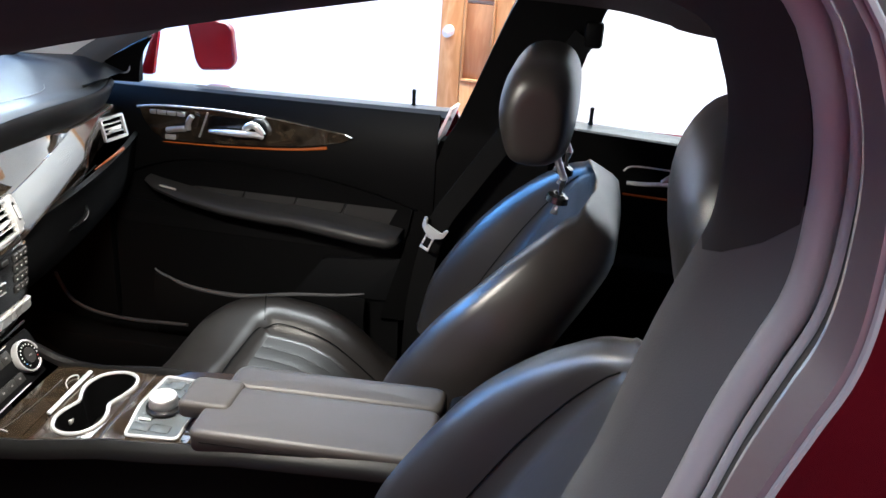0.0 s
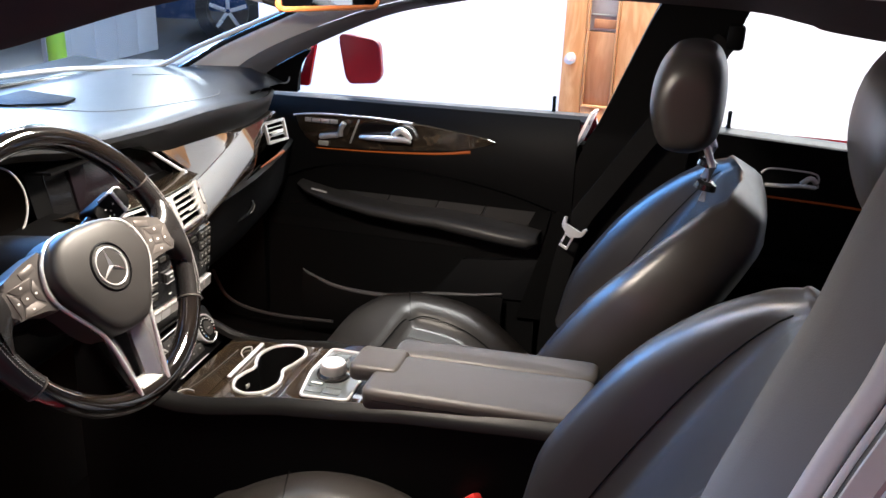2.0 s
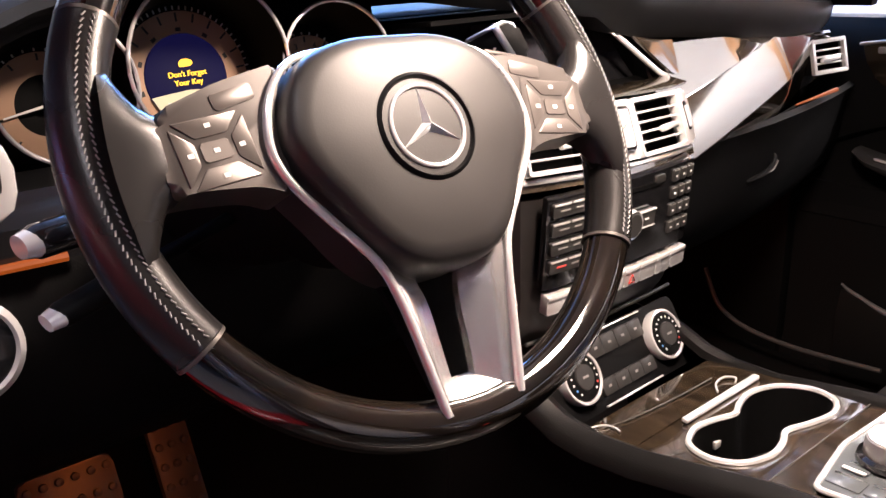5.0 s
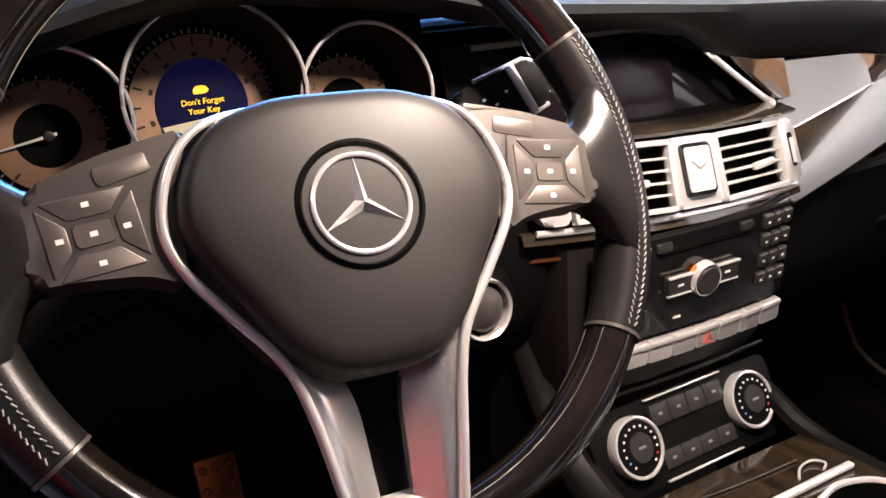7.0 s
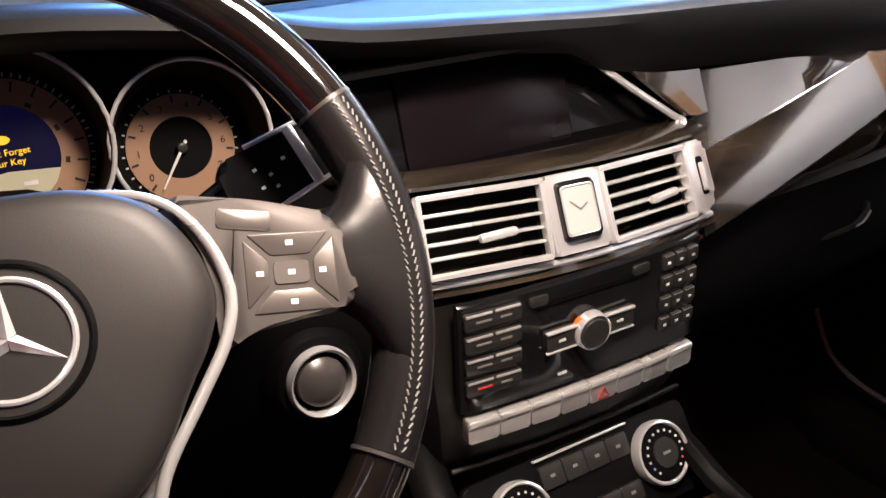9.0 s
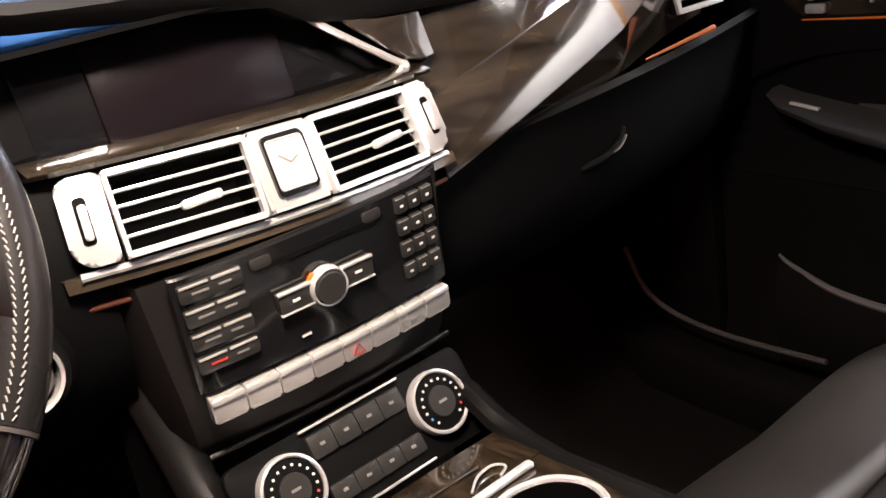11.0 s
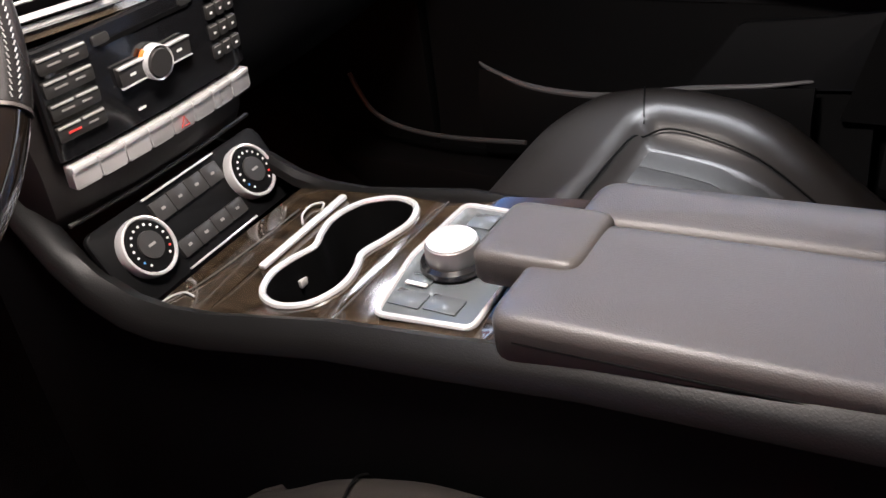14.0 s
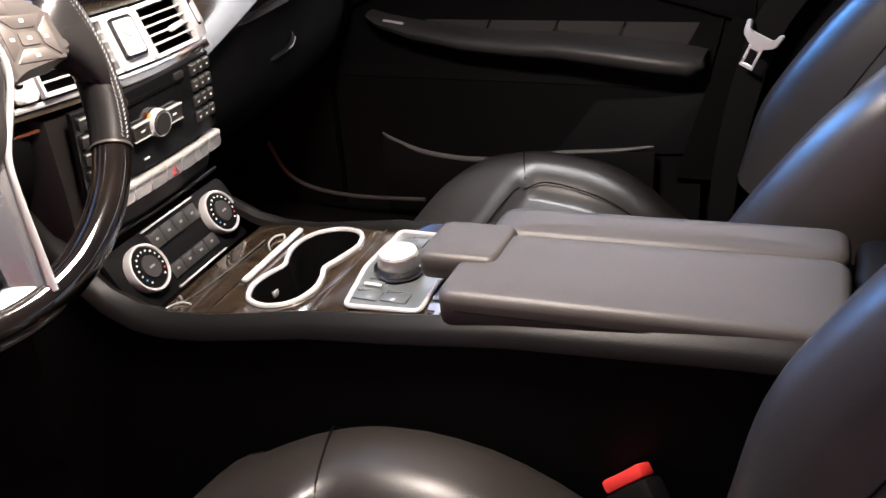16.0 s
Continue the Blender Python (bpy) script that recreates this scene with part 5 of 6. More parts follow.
part("rear_cap", cushion_box(0.429, 0.56, -0.092, 0.092, 0.60, 0.676, 0.012), SOFT, arm)
arm.matrix_world = about((0.125, 0.031, 0.685), (-0.004, -0.010, -0.002), 0, -1.8, 1.2)
part("lid_base", box((0.36, 0.176, 0.04), (0.265, 0, 0.630), 0.008), SOFT_DARK, arm)

# ---- steering wheel ----
wheel = thing("steering_wheel", "three-spoke steering wheel in black leather and dark wood", "steering wheel")
TILT = radians(28.8)
WHEEL_AT = Matrix.Translation((-0.1568, -0.3745, 0.929)) @ Matrix.Rotation(radians(-1.6), 4, "Z") @ Matrix((Vector((0, 1, 0)), Vector((-math.sin(TILT), 0, math.cos(TILT))), Vector((math.cos(TILT), 0, math.sin(TILT))))).transposed().to_4x4() @ Matrix.Rotation(radians(-2.5), 4, "Z")
# x across to the passenger, y up the wheel, z towards the driver; the hub stands forward of the rim and below its middle
RIM_AT = WHEEL_AT @ Matrix.Translation((0, 0.011, 0))
WM = WHEEL_AT @ Matrix.Translation((0, 0, 0.0113)) @ Matrix.Diagonal((1.0, 0.985, 1.0, 1.0))


def rim_arc(a0, a1, r=0.1705, fat=0.0165, n=28):
    pts = [(r * math.cos(a), r * math.sin(a) * 0.985, 0) for a in (radians(lerp(a0, a1, k / n)) for k in range(n + 1))]
    rings = []
    for k, p in enumerate(pts):
        a = math.atan2(p[1], p[0])
        d = Vector((math.cos(a), math.sin(a), 0))
        rings.append([Vector(p) + d * math.cos(q) * fat * 0.92 + Vector((0, 0, 1)) * math.sin(q) * fat for q in (2 * math.pi * j / 16 for j in range(16))])
    return moved(loft(rings), RIM_AT)


part("rim_grip", rim_arc(-33.5, 26), RIM_LEATHER, wheel, "perforated black leather rim grip")
part("rim_grip", rim_arc(154, 213.5), RIM_LEATHER, wheel, "perforated black leather rim grip")
part("rim_wood", rim_arc(26.5, 153.5, n=46), RIMWOOD, wheel, "dark lacquered upper rim")
part("rim_wood", rim_arc(214.5, 325.5, fat=0.0152, n=44), RIMWOOD, wheel, "dark lacquered lower rim")
for a in (26.25, 153.75, 214.0, 326.0):
    part("rim_joint", rim_arc(a - 0.35, a + 0.35, fat=0.0167, n=2), SPOKE, wheel)
# stitched seam along the face of the leather grips
for a0, a1 in ((-33, 25.5), (154.5, 213)):
    seam = []
    for k in range(48):
        a = radians(lerp(a0, a1, (k + 0.5) / 48))
        d = Vector((math.cos(a), math.sin(a) * 0.985, 0))
        side = Vector((-math.sin(a), math.cos(a), 0))
        for e in (-1, 1):
            q = radians(84 + e * 9)
            mid = d * (0.1705 + math.cos(q) * 0.0153) + Vector((0, 0, math.sin(q) * 0.0166))
            seam.append((mid - side * 0.0013 + d * e * 0.0006, mid + side * 0.0013 - d * e * 0.0006))
    bm = bmesh.new()
    for p, q in seam:
        w = Vector((0, 0, 0.0005))
        o = (q - p).cross(w).normalized() * 0.00045
        vs = [bm.verts.new(RIM_AT @ v) for v in (p - o, q - o, q + o, p + o, p - o * 0.4 + w, q - o * 0.4 + w, q + o * 0.4 + w, p + o * 0.4 + w)]
        for f in ((0, 1, 5, 4), (1, 2, 6, 5), (2, 3, 7, 6), (3, 0, 4, 7), (4, 5, 6, 7)):
            bm.faces.new([vs[i] for i in f])
    part("rim_stitching", bm, STITCH, wheel, "pale grey stitched seam")
# leather thumb rests where the side spokes run into the rim
for s in (-1, 1):
    web = []
    for x, hi, lo, z0, z1 in ((0.134, 0.031, -0.012, -0.018, 0.0075), (0.141, 0.033, -0.014, -0.019, 0.0092), (0.149, 0.038, -0.020, -0.018, 0.0098), (0.156, 0.047, -0.032, -0.015, 0.0100), (0.161, 0.056, -0.044, -0.011, 0.0100), (0.166, 0.060, -0.050, -0.008, 0.0100)):
        n = 14
        ring = []
        for k in range(n):
            y = lerp(lo, hi, k / (n - 1))
            pull = 0.012 * (2 * k / (n - 1) - 1) ** 2 * (x - 0.134) / 0.032
            e = abs(2 * k / (n - 1) - 1) ** 4
            ring.append((s * (x - pull * 0.6), y, z1 - 0.009 * e))
        ring += [(s * (x - 0.012 * (x - 0.134) / 0.032 * 0.6), hi, z0 + 0.006), (s * x, lerp(lo, hi, 0.5), z0), (s * (x - 0.012 * (x - 0.134) / 0.032 * 0.6), lo, z0 + 0.006)]
        web.append([WM @ Vector(p) for p in ring])
    part("thumb_rest", loft(web), RIM_LEATHER, wheel, "leather thumb rest beside the keys", angle=60)
# airbag cover: a rounded shield
shield = [(0.0, 0.0605), (0.034, 0.0590), (0.060, 0.0485), (0.075, 0.029), (0.081, 0.006), (0.075, -0.014), (0.062, -0.034), (0.047, -0.058), (0.027, -0.0745), (0.0, -0.078), (-0.027, -0.0745), (-0.047, -0.058), (-0.062, -0.034), (-0.075, -0.014), (-0.081, 0.006), (-0.075, 0.029), (-0.060, 0.0485), (-0.034, 0.0590)]
so = smooth_path([(x, y, 0) for x, y in shield], 4, closed=True)
rings = []
for k, z in ((1.0, -0.03), (1.0, 0.004), (0.992, 0.012), (0.968, 0.0185), (0.92, 0.0222), (0.82, 0.0240), (0.6, 0.0258), (0.3, 0.027), (0.02, 0.027)):
    rings.append([WM @ Vector((p.x * k, p.y * k, z)) for p in so])
part("airbag_cover", loft(rings), COVER, wheel, "black airbag cover")
# emblem: ring with three rays in a dark dish
part("emblem_dish", moved(revolve([(0.001, 0.0235), (0.026, 0.0235), (0.0295, 0.0285), (0.0315, 0.0270), (0.0315, 0.02)], (0, 0.001, 0), (0, 0, 1), 40), WM), SOFT, wheel)
eb = part("emblem", moved(tube([(0.0235 * math.cos(a), 0.001 + 0.0235 * math.sin(a), 0.027) for a in (2 * math.pi * k / 40 for k in range(40))], 0.0014, closed=True, n=8), WM), CHROME, wheel, "chrome ring emblem with three rays")
for a in (90, 210, 330):
    bm = bmesh.new()
    c, s = math.cos(radians(a)), math.sin(radians(a))
    P = lambda r, o, z: bm.verts.new(WM @ Vector((r * c - o * s, 0.001 + r * s + o * c, z)))
    tip, l, r_, mid_v = P(0.0232, 0, 0.027), P(0.0025, 0.0038, 0.0262), P(0.0025, -0.0038, 0.0262), P(0.0, 0, 0.0305)
    for f in ((tip, l, mid_v), (tip, mid_v, r_), (tip, r_, l), (l, r_, mid_v)):
        bm.faces.new(f)
    part("ray", bm, CHROME, eb)


# side spokes with keypads, and the V of the lower spokes
def spoke_band(s):
    """Silver piping from the top of the cover down into the lower spoke."""
    pts = [(0.0, 0.0600, -0.004), (s * 0.035, 0.0590, 0.001), (s * 0.064, 0.0495, 0.010), (s * 0.080, 0.031, 0.011), (s * 0.0865, 0.006, 0.010), (s * 0.081, -0.015, 0.010), (s * 0.065, -0.038, 0.010), (s * 0.046, -0.064, 0.010), (s * 0.038, -0.088, 0.009), (s * 0.032, -0.12, 0.006), (s * 0.026, -0.155, 0.002)]
    return moved(tube(smooth_path(pts, 5), [0.0015 + 0.0013 * min(1, i / 20) for i in range(51)], n=14, up=(0, 0, 1)), WM)


for s in (-1, 1):
    part("silver_piping", spoke_band(s), PIPING, wheel, "satin silver piping")
    o = rounded([(s * 0.066, 0.052), (s * 0.105, 0.043), (s * 0.141, 0.030), (s * 0.143, -0.013), (s * 0.125, -0.012), (s * 0.095, -0.014), (s * 0.078, -0.022), (s * 0.080, 0.02)][::s], 0.008)
    part("side_spoke", moved(plate(o, Matrix.Translation((0, 0, -0.022)), 0.031, 0.005), WM), SPOKE, wheel, "dark satin side spoke with keys")
    kf = WM @ Matrix.Translation((s * 0.1145, 0.0075, 0.0078)) @ Matrix.Rotation(s * radians(-7), 4, "Z") @ Matrix.Scale(0.92, 4)
    for dx, dy, w, h in ((0, 0.0, 0.017, 0.011), (0, 0.0145, 0.036, 0.011), (0, -0.0145, 0.036, 0.011), (-0.016, 0, 0.011, 0.014), (0.016, 0, 0.011, 0.014)):
        if dx:
            out = [(dx - math.copysign(0.005, dx), -0.006), (dx + math.copysign(0.006, dx), -0.017), (dx + math.copysign(0.006, dx), 0.017), (dx - math.copysign(0.005, dx), 0.006)]
            out = out if dx > 0 else out[::-1]
        elif dy:
            e = math.copysign(1, dy)
            out = [(-0.0095, dy - e * 0.006), (0.0095, dy - e * 0.006), (0.020, dy + e * 0.005), (-0.020, dy + e * 0.005)]
            out = out if dy > 0 else out[::-1]
        else:
            out = rect(w, h, 0.002)
        k = part("thumb_key", plate(rounded(out, 0.0015, 2), kf, 0.0020, 0.0006), KEYPAD, wheel)
        part("key_mark", moved(box((0.0035, 0.0025, 0.0005), (dx * 0.95, dy, 0.0021), 0), kf), WHITE_MARK, k)
    part("thumb_key", plate(rect(0.024, 0.009, 0.002), WM @ Matrix.Translation((s * 0.099, 0.0345, 0.0078)) @ Matrix.Rotation(s * radians(-14), 4, "Z"), 0.0018, 0.0006), KEYPAD, wheel)
    # each lower spoke is a blade whose face falls towards the slot between the two
    leg = []
    for (ox, oy, oz), (ix, iy, iz) in zip(smooth_path([(0.052, -0.056, 0.008), (0.044, -0.068, 0.0085), (0.038, -0.088, 0.008), (0.032, -0.12, 0.005), (0.027, -0.150, 0.001), (0.025, -0.162, -0.001)], 5), smooth_path([(0.040, -0.052, -0.006), (0.022, -0.066, -0.006), (0.012, -0.088, -0.007), (0.0095, -0.12, -0.009), (0.008, -0.142, -0.011), (0.006, -0.150, -0.010)], 5)):
        leg.append([(s * ox, oy, oz), (s * lerp(ox, ix, 0.12), lerp(oy, iy, 0.12), oz + 0.0006), (s * lerp(ox, ix, 0.45), lerp(oy, iy, 0.45), lerp(oz, iz, 0.32)), (s * lerp(ox, ix, 0.8), lerp(oy, iy, 0.8), lerp(oz, iz, 0.78)), (s * ix, iy, iz), (s * ix, iy, iz - 0.006), (s * lerp(ox, ix, 0.4), oy, lerp(oz, iz, 0.4) - 0.008), (s * (ox - 0.001), oy, oz - 0.006)])
    part("lower_spoke", moved(loft(leg), WM), LEG_METAL, wheel, "brushed silver lower spoke", angle=50)
part("spoke_slot", moved(plate(rounded([(-0.030, -0.060), (0.030, -0.060), (0.012, -0.142), (-0.012, -0.142)], 0.004), Matrix.Translation((0, 0, -0.030)), 0.006), WM), SOFT_DARK, wheel, "black slot between the lower spokes")
foot = [[(x, y, z) for x in (-1.0, -0.5, 0.0, 0.5, 1.0) for x in (x * w,)] for y, z, w in ((-0.136, -0.020, 0.010), (-0.139, -0.010, 0.0125), (-0.146, -0.003, 0.019), (-0.155, 0.0005, 0.0235), (-0.163, 0.0, 0.0245), (-0.167, -0.006, 0.023), (-0.166, -0.02, 0.022))]
part("spoke_foot", moved(thicken(loft(foot, closed=False), 0.004), WM), PIPING, wheel, "bright silver foot of the spokes", angle=50)
part("hub", moved(revolve([(0.001, -0.10), (0.05, -0.10), (0.06, -0.03), (0.001, -0.028)], (0, 0, 0), (0, 0, 1)), WM), SOFT_DARK, wheel)


def stalk(name, label, root, tip, r, mat):
    t = thing(name, label, "lever")
    a, b = Vector(root), Vector(tip)
    part("arm", tube([a, lerp(a, b, 0.5), b], [r * 0.55, r * 0.6, r * 0.8], n=12, flat=0.7), mat, t)
    d = (b - a).normalized()
    part("grip", tube([b - d * 0.005, b, b + d * 0.035, b + d * 0.042], [r * 0.8, r, r * 0.95, r * 0.6], n=14, flat=0.75), mat, t)
    part("tip", tube([b + d * 0.036, b + d * 0.044], [r * 0.9, r * 0.7], n=14, flat=0.7), CHROME, t)
    return t


gl = thing("gear_lever", "black column gear lever with chrome edges", "lever")
gm = plane_frame((-0.232, -0.232, 0.958), (0.10, 1, 0.42), (1, -0.15, 0.45))
part("arm", tube([(-0.25, -0.32, 0.920), (-0.24, -0.28, 0.935), (-0.235, -0.255, 0.948)], [0.011, 0.012, 0.014], n=12), GLOSS, gl)
part("grip", plate(rounded([(-0.034, -0.017), (0.030, -0.016), (0.034, 0.014), (-0.028, 0.019)], 0.007), gm @ Matrix.Translation((0, 0, -0.016)), 0.030, 0.005), SOFT, gl)
part("grip_edge", tube([gm @ Vector(q) for q in ((-0.010, 0.019, 0.010), (0.026, 0.0165, 0.010), (0.034, 0.012, 0.008), (0.032, -0.010, 0.008))], 0.0018, n=8), CHROME, gl)
part("grip_edge", tube([gm @ Vector(q) for q in ((-0.034, -0.015, 0.010), (0.0, -0.0165, 0.0135), (0.026, -0.0155, 0.0125))], 0.0016, n=8), CHROME, gl)
part("grip_band", moved(box((0.006, 0.034, 0.002), (0.014, 0.0, 0.0145), 0.0005), gm), SILVER, gl)
for dx, dy in ((-0.012, 0.006), (-0.006, 0.0), (-0.013, -0.004), (-0.006, -0.007), (0.004, 0.004)):
    part("grip_mark", moved(box((0.0020, 0.0016, 0.0006), (dx, dy, 0.0145), 0), gm), WHITE_MARK, gl)
stalk("indicator_lever", "black indicator lever with silver tip", (-0.24, -0.44, 0.91), (-0.225, -0.525, 0.905), 0.013, GLOSS)
stalk("cruise_lever", "black cruise control lever", (-0.24, -0.44, 0.885), (-0.225, -0.52, 0.868), 0.010, SOFT)


def pedal(name, label, y0, y1, x, z0, z1, rows_n, cols_n):
    p = thing(name, label, "pedal")
    m = plane_frame((x, (y0 + y1) / 2, (z0 + z1) / 2), (0, 1, 0), (1, 0, 0.45))
    w, h = y1 - y0, z1 - z0
    part("plate", plate(rect(w, h, 0.01), m, 0.012, 0.003), PEDAL_RUBBER, p)
    for i in range(rows_n):
        for j in range(cols_n):
            part("stud", moved(revolve([(0.001, 0), (0.0045, 0), (0.004, 0.005), (0.001, 0.006)], (-w / 2 + w * (j + 0.5) / cols_n, -h / 2 + h * (i + 0.5) / rows_n, 0.012), (0, 0, 1), 10), m), RUBBER, p)
    part("lever", tube([(x - 0.02, (y0 + y1) / 2, z1 - 0.01), (x - 0.09, (y0 + y1) / 2, z1 + 0.08), (x - 0.16, (y0 + y1) / 2, z1 + 0.25)], 0.008, n=8), SOFT_DARK, p)
    return p


pedal("brake_pedal", "wide brake pedal with rubber studs", -0.515, -0.42, -0.60, 0.48, 0.55, 3, 6)
pedal("accelerator_pedal", "tall accelerator pedal with rubber studs", -0.372, -0.328, -0.60, 0.36, 0.56, 9, 3)


# ---- seats ----
def seat(name, label, m, head=(0.0, 0.0), back_up=0.0, back_x=0.0, crowned=False):
    """A bucket seat; its base is at the cushion's middle, front towards -x, width along y.
    head: how far the headrest stands back and up; back_up, back_x: place of the backrest against the cushion."""
    t = thing(name, label, "car seat", "front seats")
    rings = []
    vs = [-0.262, -0.259, -0.252, -0.242, -0.228, -0.21, -0.19, -0.17, -0.15, -0.135, -0.125, -0.115, -0.10, -0.05, 0.0, 0.05, 0.10, 0.115, 0.125, 0.135, 0.15, 0.17, 0.19, 0.21, 0.228, 0.242, 0.252, 0.259, 0.262]

    def top_z(x, v):
        z = curve(x, (-0.285, 0.008), (-0.25, 0.034), (-0.205, 0.055), (-0.12, 0.0685), (-0.03, 0.060), (0.03, 0.037), (0.09, -0.008), (0.16, -0.065), (0.27, -0.12))
        if crowned:
            z = curve(x, (-0.285, -0.004), (-0.25, 0.012), (-0.225, 0.027), (-0.205, 0.039), (-0.17, 0.055), (-0.14, 0.066), (-0.10, 0.075), (-0.05, 0.079), (0.0, 0.074), (0.05, 0.057), (0.09, 0.037), (0.12, 0.018), (0.20, -0.025), (0.27, -0.06))
        e = max(0.0, (abs(v) - 0.19) / 0.072)
        inset = curve(abs(v), (0.112, 1.0), (0.128, 0.55), (0.152, 0.0)) * curve(x, (-0.135, 0.0), (-0.11, 1.0))
        return z - 0.060 * e ** 3 - 0.040 * inset - 0.010 * curve(abs(v), (0.0, 1.0), (0.16, 0.0)) * (1 - curve(x, (-0.135, 0.0), (-0.11, 1.0)))

    xs = [-0.278, -0.268, -0.252, -0.235, -0.215, -0.195, -0.17, -0.15, -0.138, -0.128, -0.118, -0.108, -0.09, -0.06, -0.03, 0.0, 0.03, 0.06, 0.09, 0.12, 0.16, 0.20, 0.24, 0.27]
    for v in vs:
        k = 0.035 * (abs(v) / 0.262) ** 5
        low = 0.4 * (top_z(-0.195, v) - top_z(-0.195, 0.15))
        row = [(-0.255 + k, v, -0.10), (-0.280 + k, v, -0.06), (-0.288 + k, v, -0.03 + low), (-0.286 + k, v, -0.008 + low)]
        row += [(x + k * max(0.0, (-0.05 - x) / 0.23), v, top_z(x, v)) for x in xs] + [(0.275, v, -0.13)]
        rings.append(row)
    part("seat_cushion", loft(rings), LEATHER, t, "black leather seat cushion", angle=75)
    for k in range(5):
        v0 = -0.104 + k * 0.0416
        pl = [[(x, lerp(v0, v0 + 0.0405, i / 6), top_z(x, 0.1) + 0.0010 * math.sin(math.pi * i / 6) ** 0.7 + 0.001) for i in range(7)] for x in (-0.106, -0.09, -0.06, -0.02, 0.03, 0.08, 0.13, 0.18)]
        part("cushion_pleat", thicken(loft(pl, closed=False), 0.004), PERFORATED, t)
    seam = [(x, -0.122, top_z(x, 0.135) + 0.001) for x in (0.2, 0.14, 0.08, 0.02, -0.04, -0.09)] + [(-0.118, -0.112, top_z(-0.118, 0.112) + 0.003), (-0.126, -0.08, top_z(-0.126, 0.08) + 0.002)]
    seam += [(x, -v, z) for x, v, z in seam[::-1]]
    part("cushion_seam", tube(smooth_path(seam, 4), 0.0013, n=6), SOFT_DARK, t)
    for s in (-1, 1):
        part("cross_seam", tube([(-0.122 - 0.045 * i / 8, s * lerp(0.125, 0.255, i / 8), top_z(-0.122 - 0.045 * i / 8, lerp(0.125, 0.255, i / 8)) + 0.0004) for i in range(9)], 0.0012, n=6), SOFT_DARK, t)
    part("seat_base", box((0.46, 0.44, 0.16), (0.02, 0, -0.16), 0.03), SOFT_DARK, t)
    # backrest: rings up a leaning spine
    rows_b = []
    N = 30
    for i in range(N + 1):
        s_ = i / N
        c = Vector((back_x + 0.265 + 0.205 * s_ + 0.05 * s_ * s_, 0, back_up + 0.435 * s_))
        lean = radians(29)
        f = Vector((-math.cos(lean), 0, math.sin(lean)))
        w = curve(s_, (0.0, 0.235), (0.3, 0.262), (0.6, 0.265), (0.80, 0.240), (0.92, 0.205), (1.0, 0.165))
        bol = curve(s_, (0.0, 0.055), (0.25, 0.082), (0.5, 0.075), (0.75, 0.05), (1.0, 0.010))
        th = curve(s_, (0.0, 0.060), (0.8, 0.062), (0.95, 0.060), (1.0, 0.045))
        ring = []
        for q, dep in ((-0.90, -0.9), (-1.0, -0.55), (-1.0, 0.1), (-0.975, 0.62), (-0.90, 0.93), (-0.81, 1.0), (-0.72, 0.88), (-0.655, 0.50), (-0.61, 0.02), (-0.57, -0.26), (-0.50, -0.36), (0.0, -0.38), (0.50, -0.36), (0.57, -0.26), (0.61, 0.02), (0.655, 0.50), (0.72, 0.88), (0.81, 1.0), (0.90, 0.93), (0.975, 0.62), (1.0, 0.1), (1.0, -0.55), (0.90, -0.9), (0.5, -1.0), (0.0, -1.05), (-0.5, -1.0)):
            inner = abs(q) <= 0.98 and dep > -0.5
            off = th * 0.55 + bol * dep if inner else th * dep
            ring.append(c + f * off + Vector((0, q * w, 0)))
        rows_b.append(ring)
    top_c = sum(rows_b[-1], Vector()) / len(rows_b[-1])
    last = rows_b[-1]
    for k, rise in ((0.96, 0.006), (0.88, 0.0115), (0.74, 0.0155), (0.5, 0.0185), (0.2, 0.020), (0.02, 0.020)):
        rows_b.append([top_c + (p - top_c) * k + Vector((rise * 0.4, 0, rise)) for p in last])
    part("backrest", loft(rows_b), LEATHER, t, "black leather backrest with raised side bolsters", angle=70)
    # stitched edge between front and side
    for s in (-1, 1):
        k = 8 if s < 0 else 14
        part("backrest_seam", tube([r[k] for r in rows_b[3:-7]], 0.0012, n=6), SOFT_DARK, t)
    # pleated insert
    lean_m = plane_frame((back_x + 0.262, 0, back_up), (0, 1, 0), (-math.cos(radians(27)), 0, math.sin(radians(27))))
    for k in range(6):
        z0 = 0.05 + k * 0.056
        o = [(-0.128, z0 + 0.0015), (0.128, z0 + 0.0015), (0.128, z0 + 0.0545), (-0.128, z0 + 0.0545)]
        part("backrest_pleat", plate(rounded(o, 0.006), lean_m @ Matrix.Translation((0, 0, -0.004 - 0.0010 * k)), 0.022, 0.007), PERFORATED, t)
    # headrest
    hb = Vector((back_x + 0.462 + head[0], 0, 0.460 + head[1] + back_up))
    for s in (-1, 1):
        part("headrest_post", tube([hb + Vector((-0.01 - head[0] * 0.5, s * 0.075, -0.03 - head[1])), hb + Vector((0.0, s * 0.075, 0.03)), hb + Vector((-0.03, s * 0.075, 0.10))], 0.0065, n=10), CHROME, t, "dark chrome headrest post")
        part("post_collar", revolve([(0.008, 0), (0.019, 0), (0.017, 0.010), (0.010, 0.014), (0.008, 0.014)], hb + Vector((-0.008 - head[0] * 0.45, s * 0.075, -0.008 - head[1])), (0.2, 0, 1), 20), GLOSS, t)
    rings = []
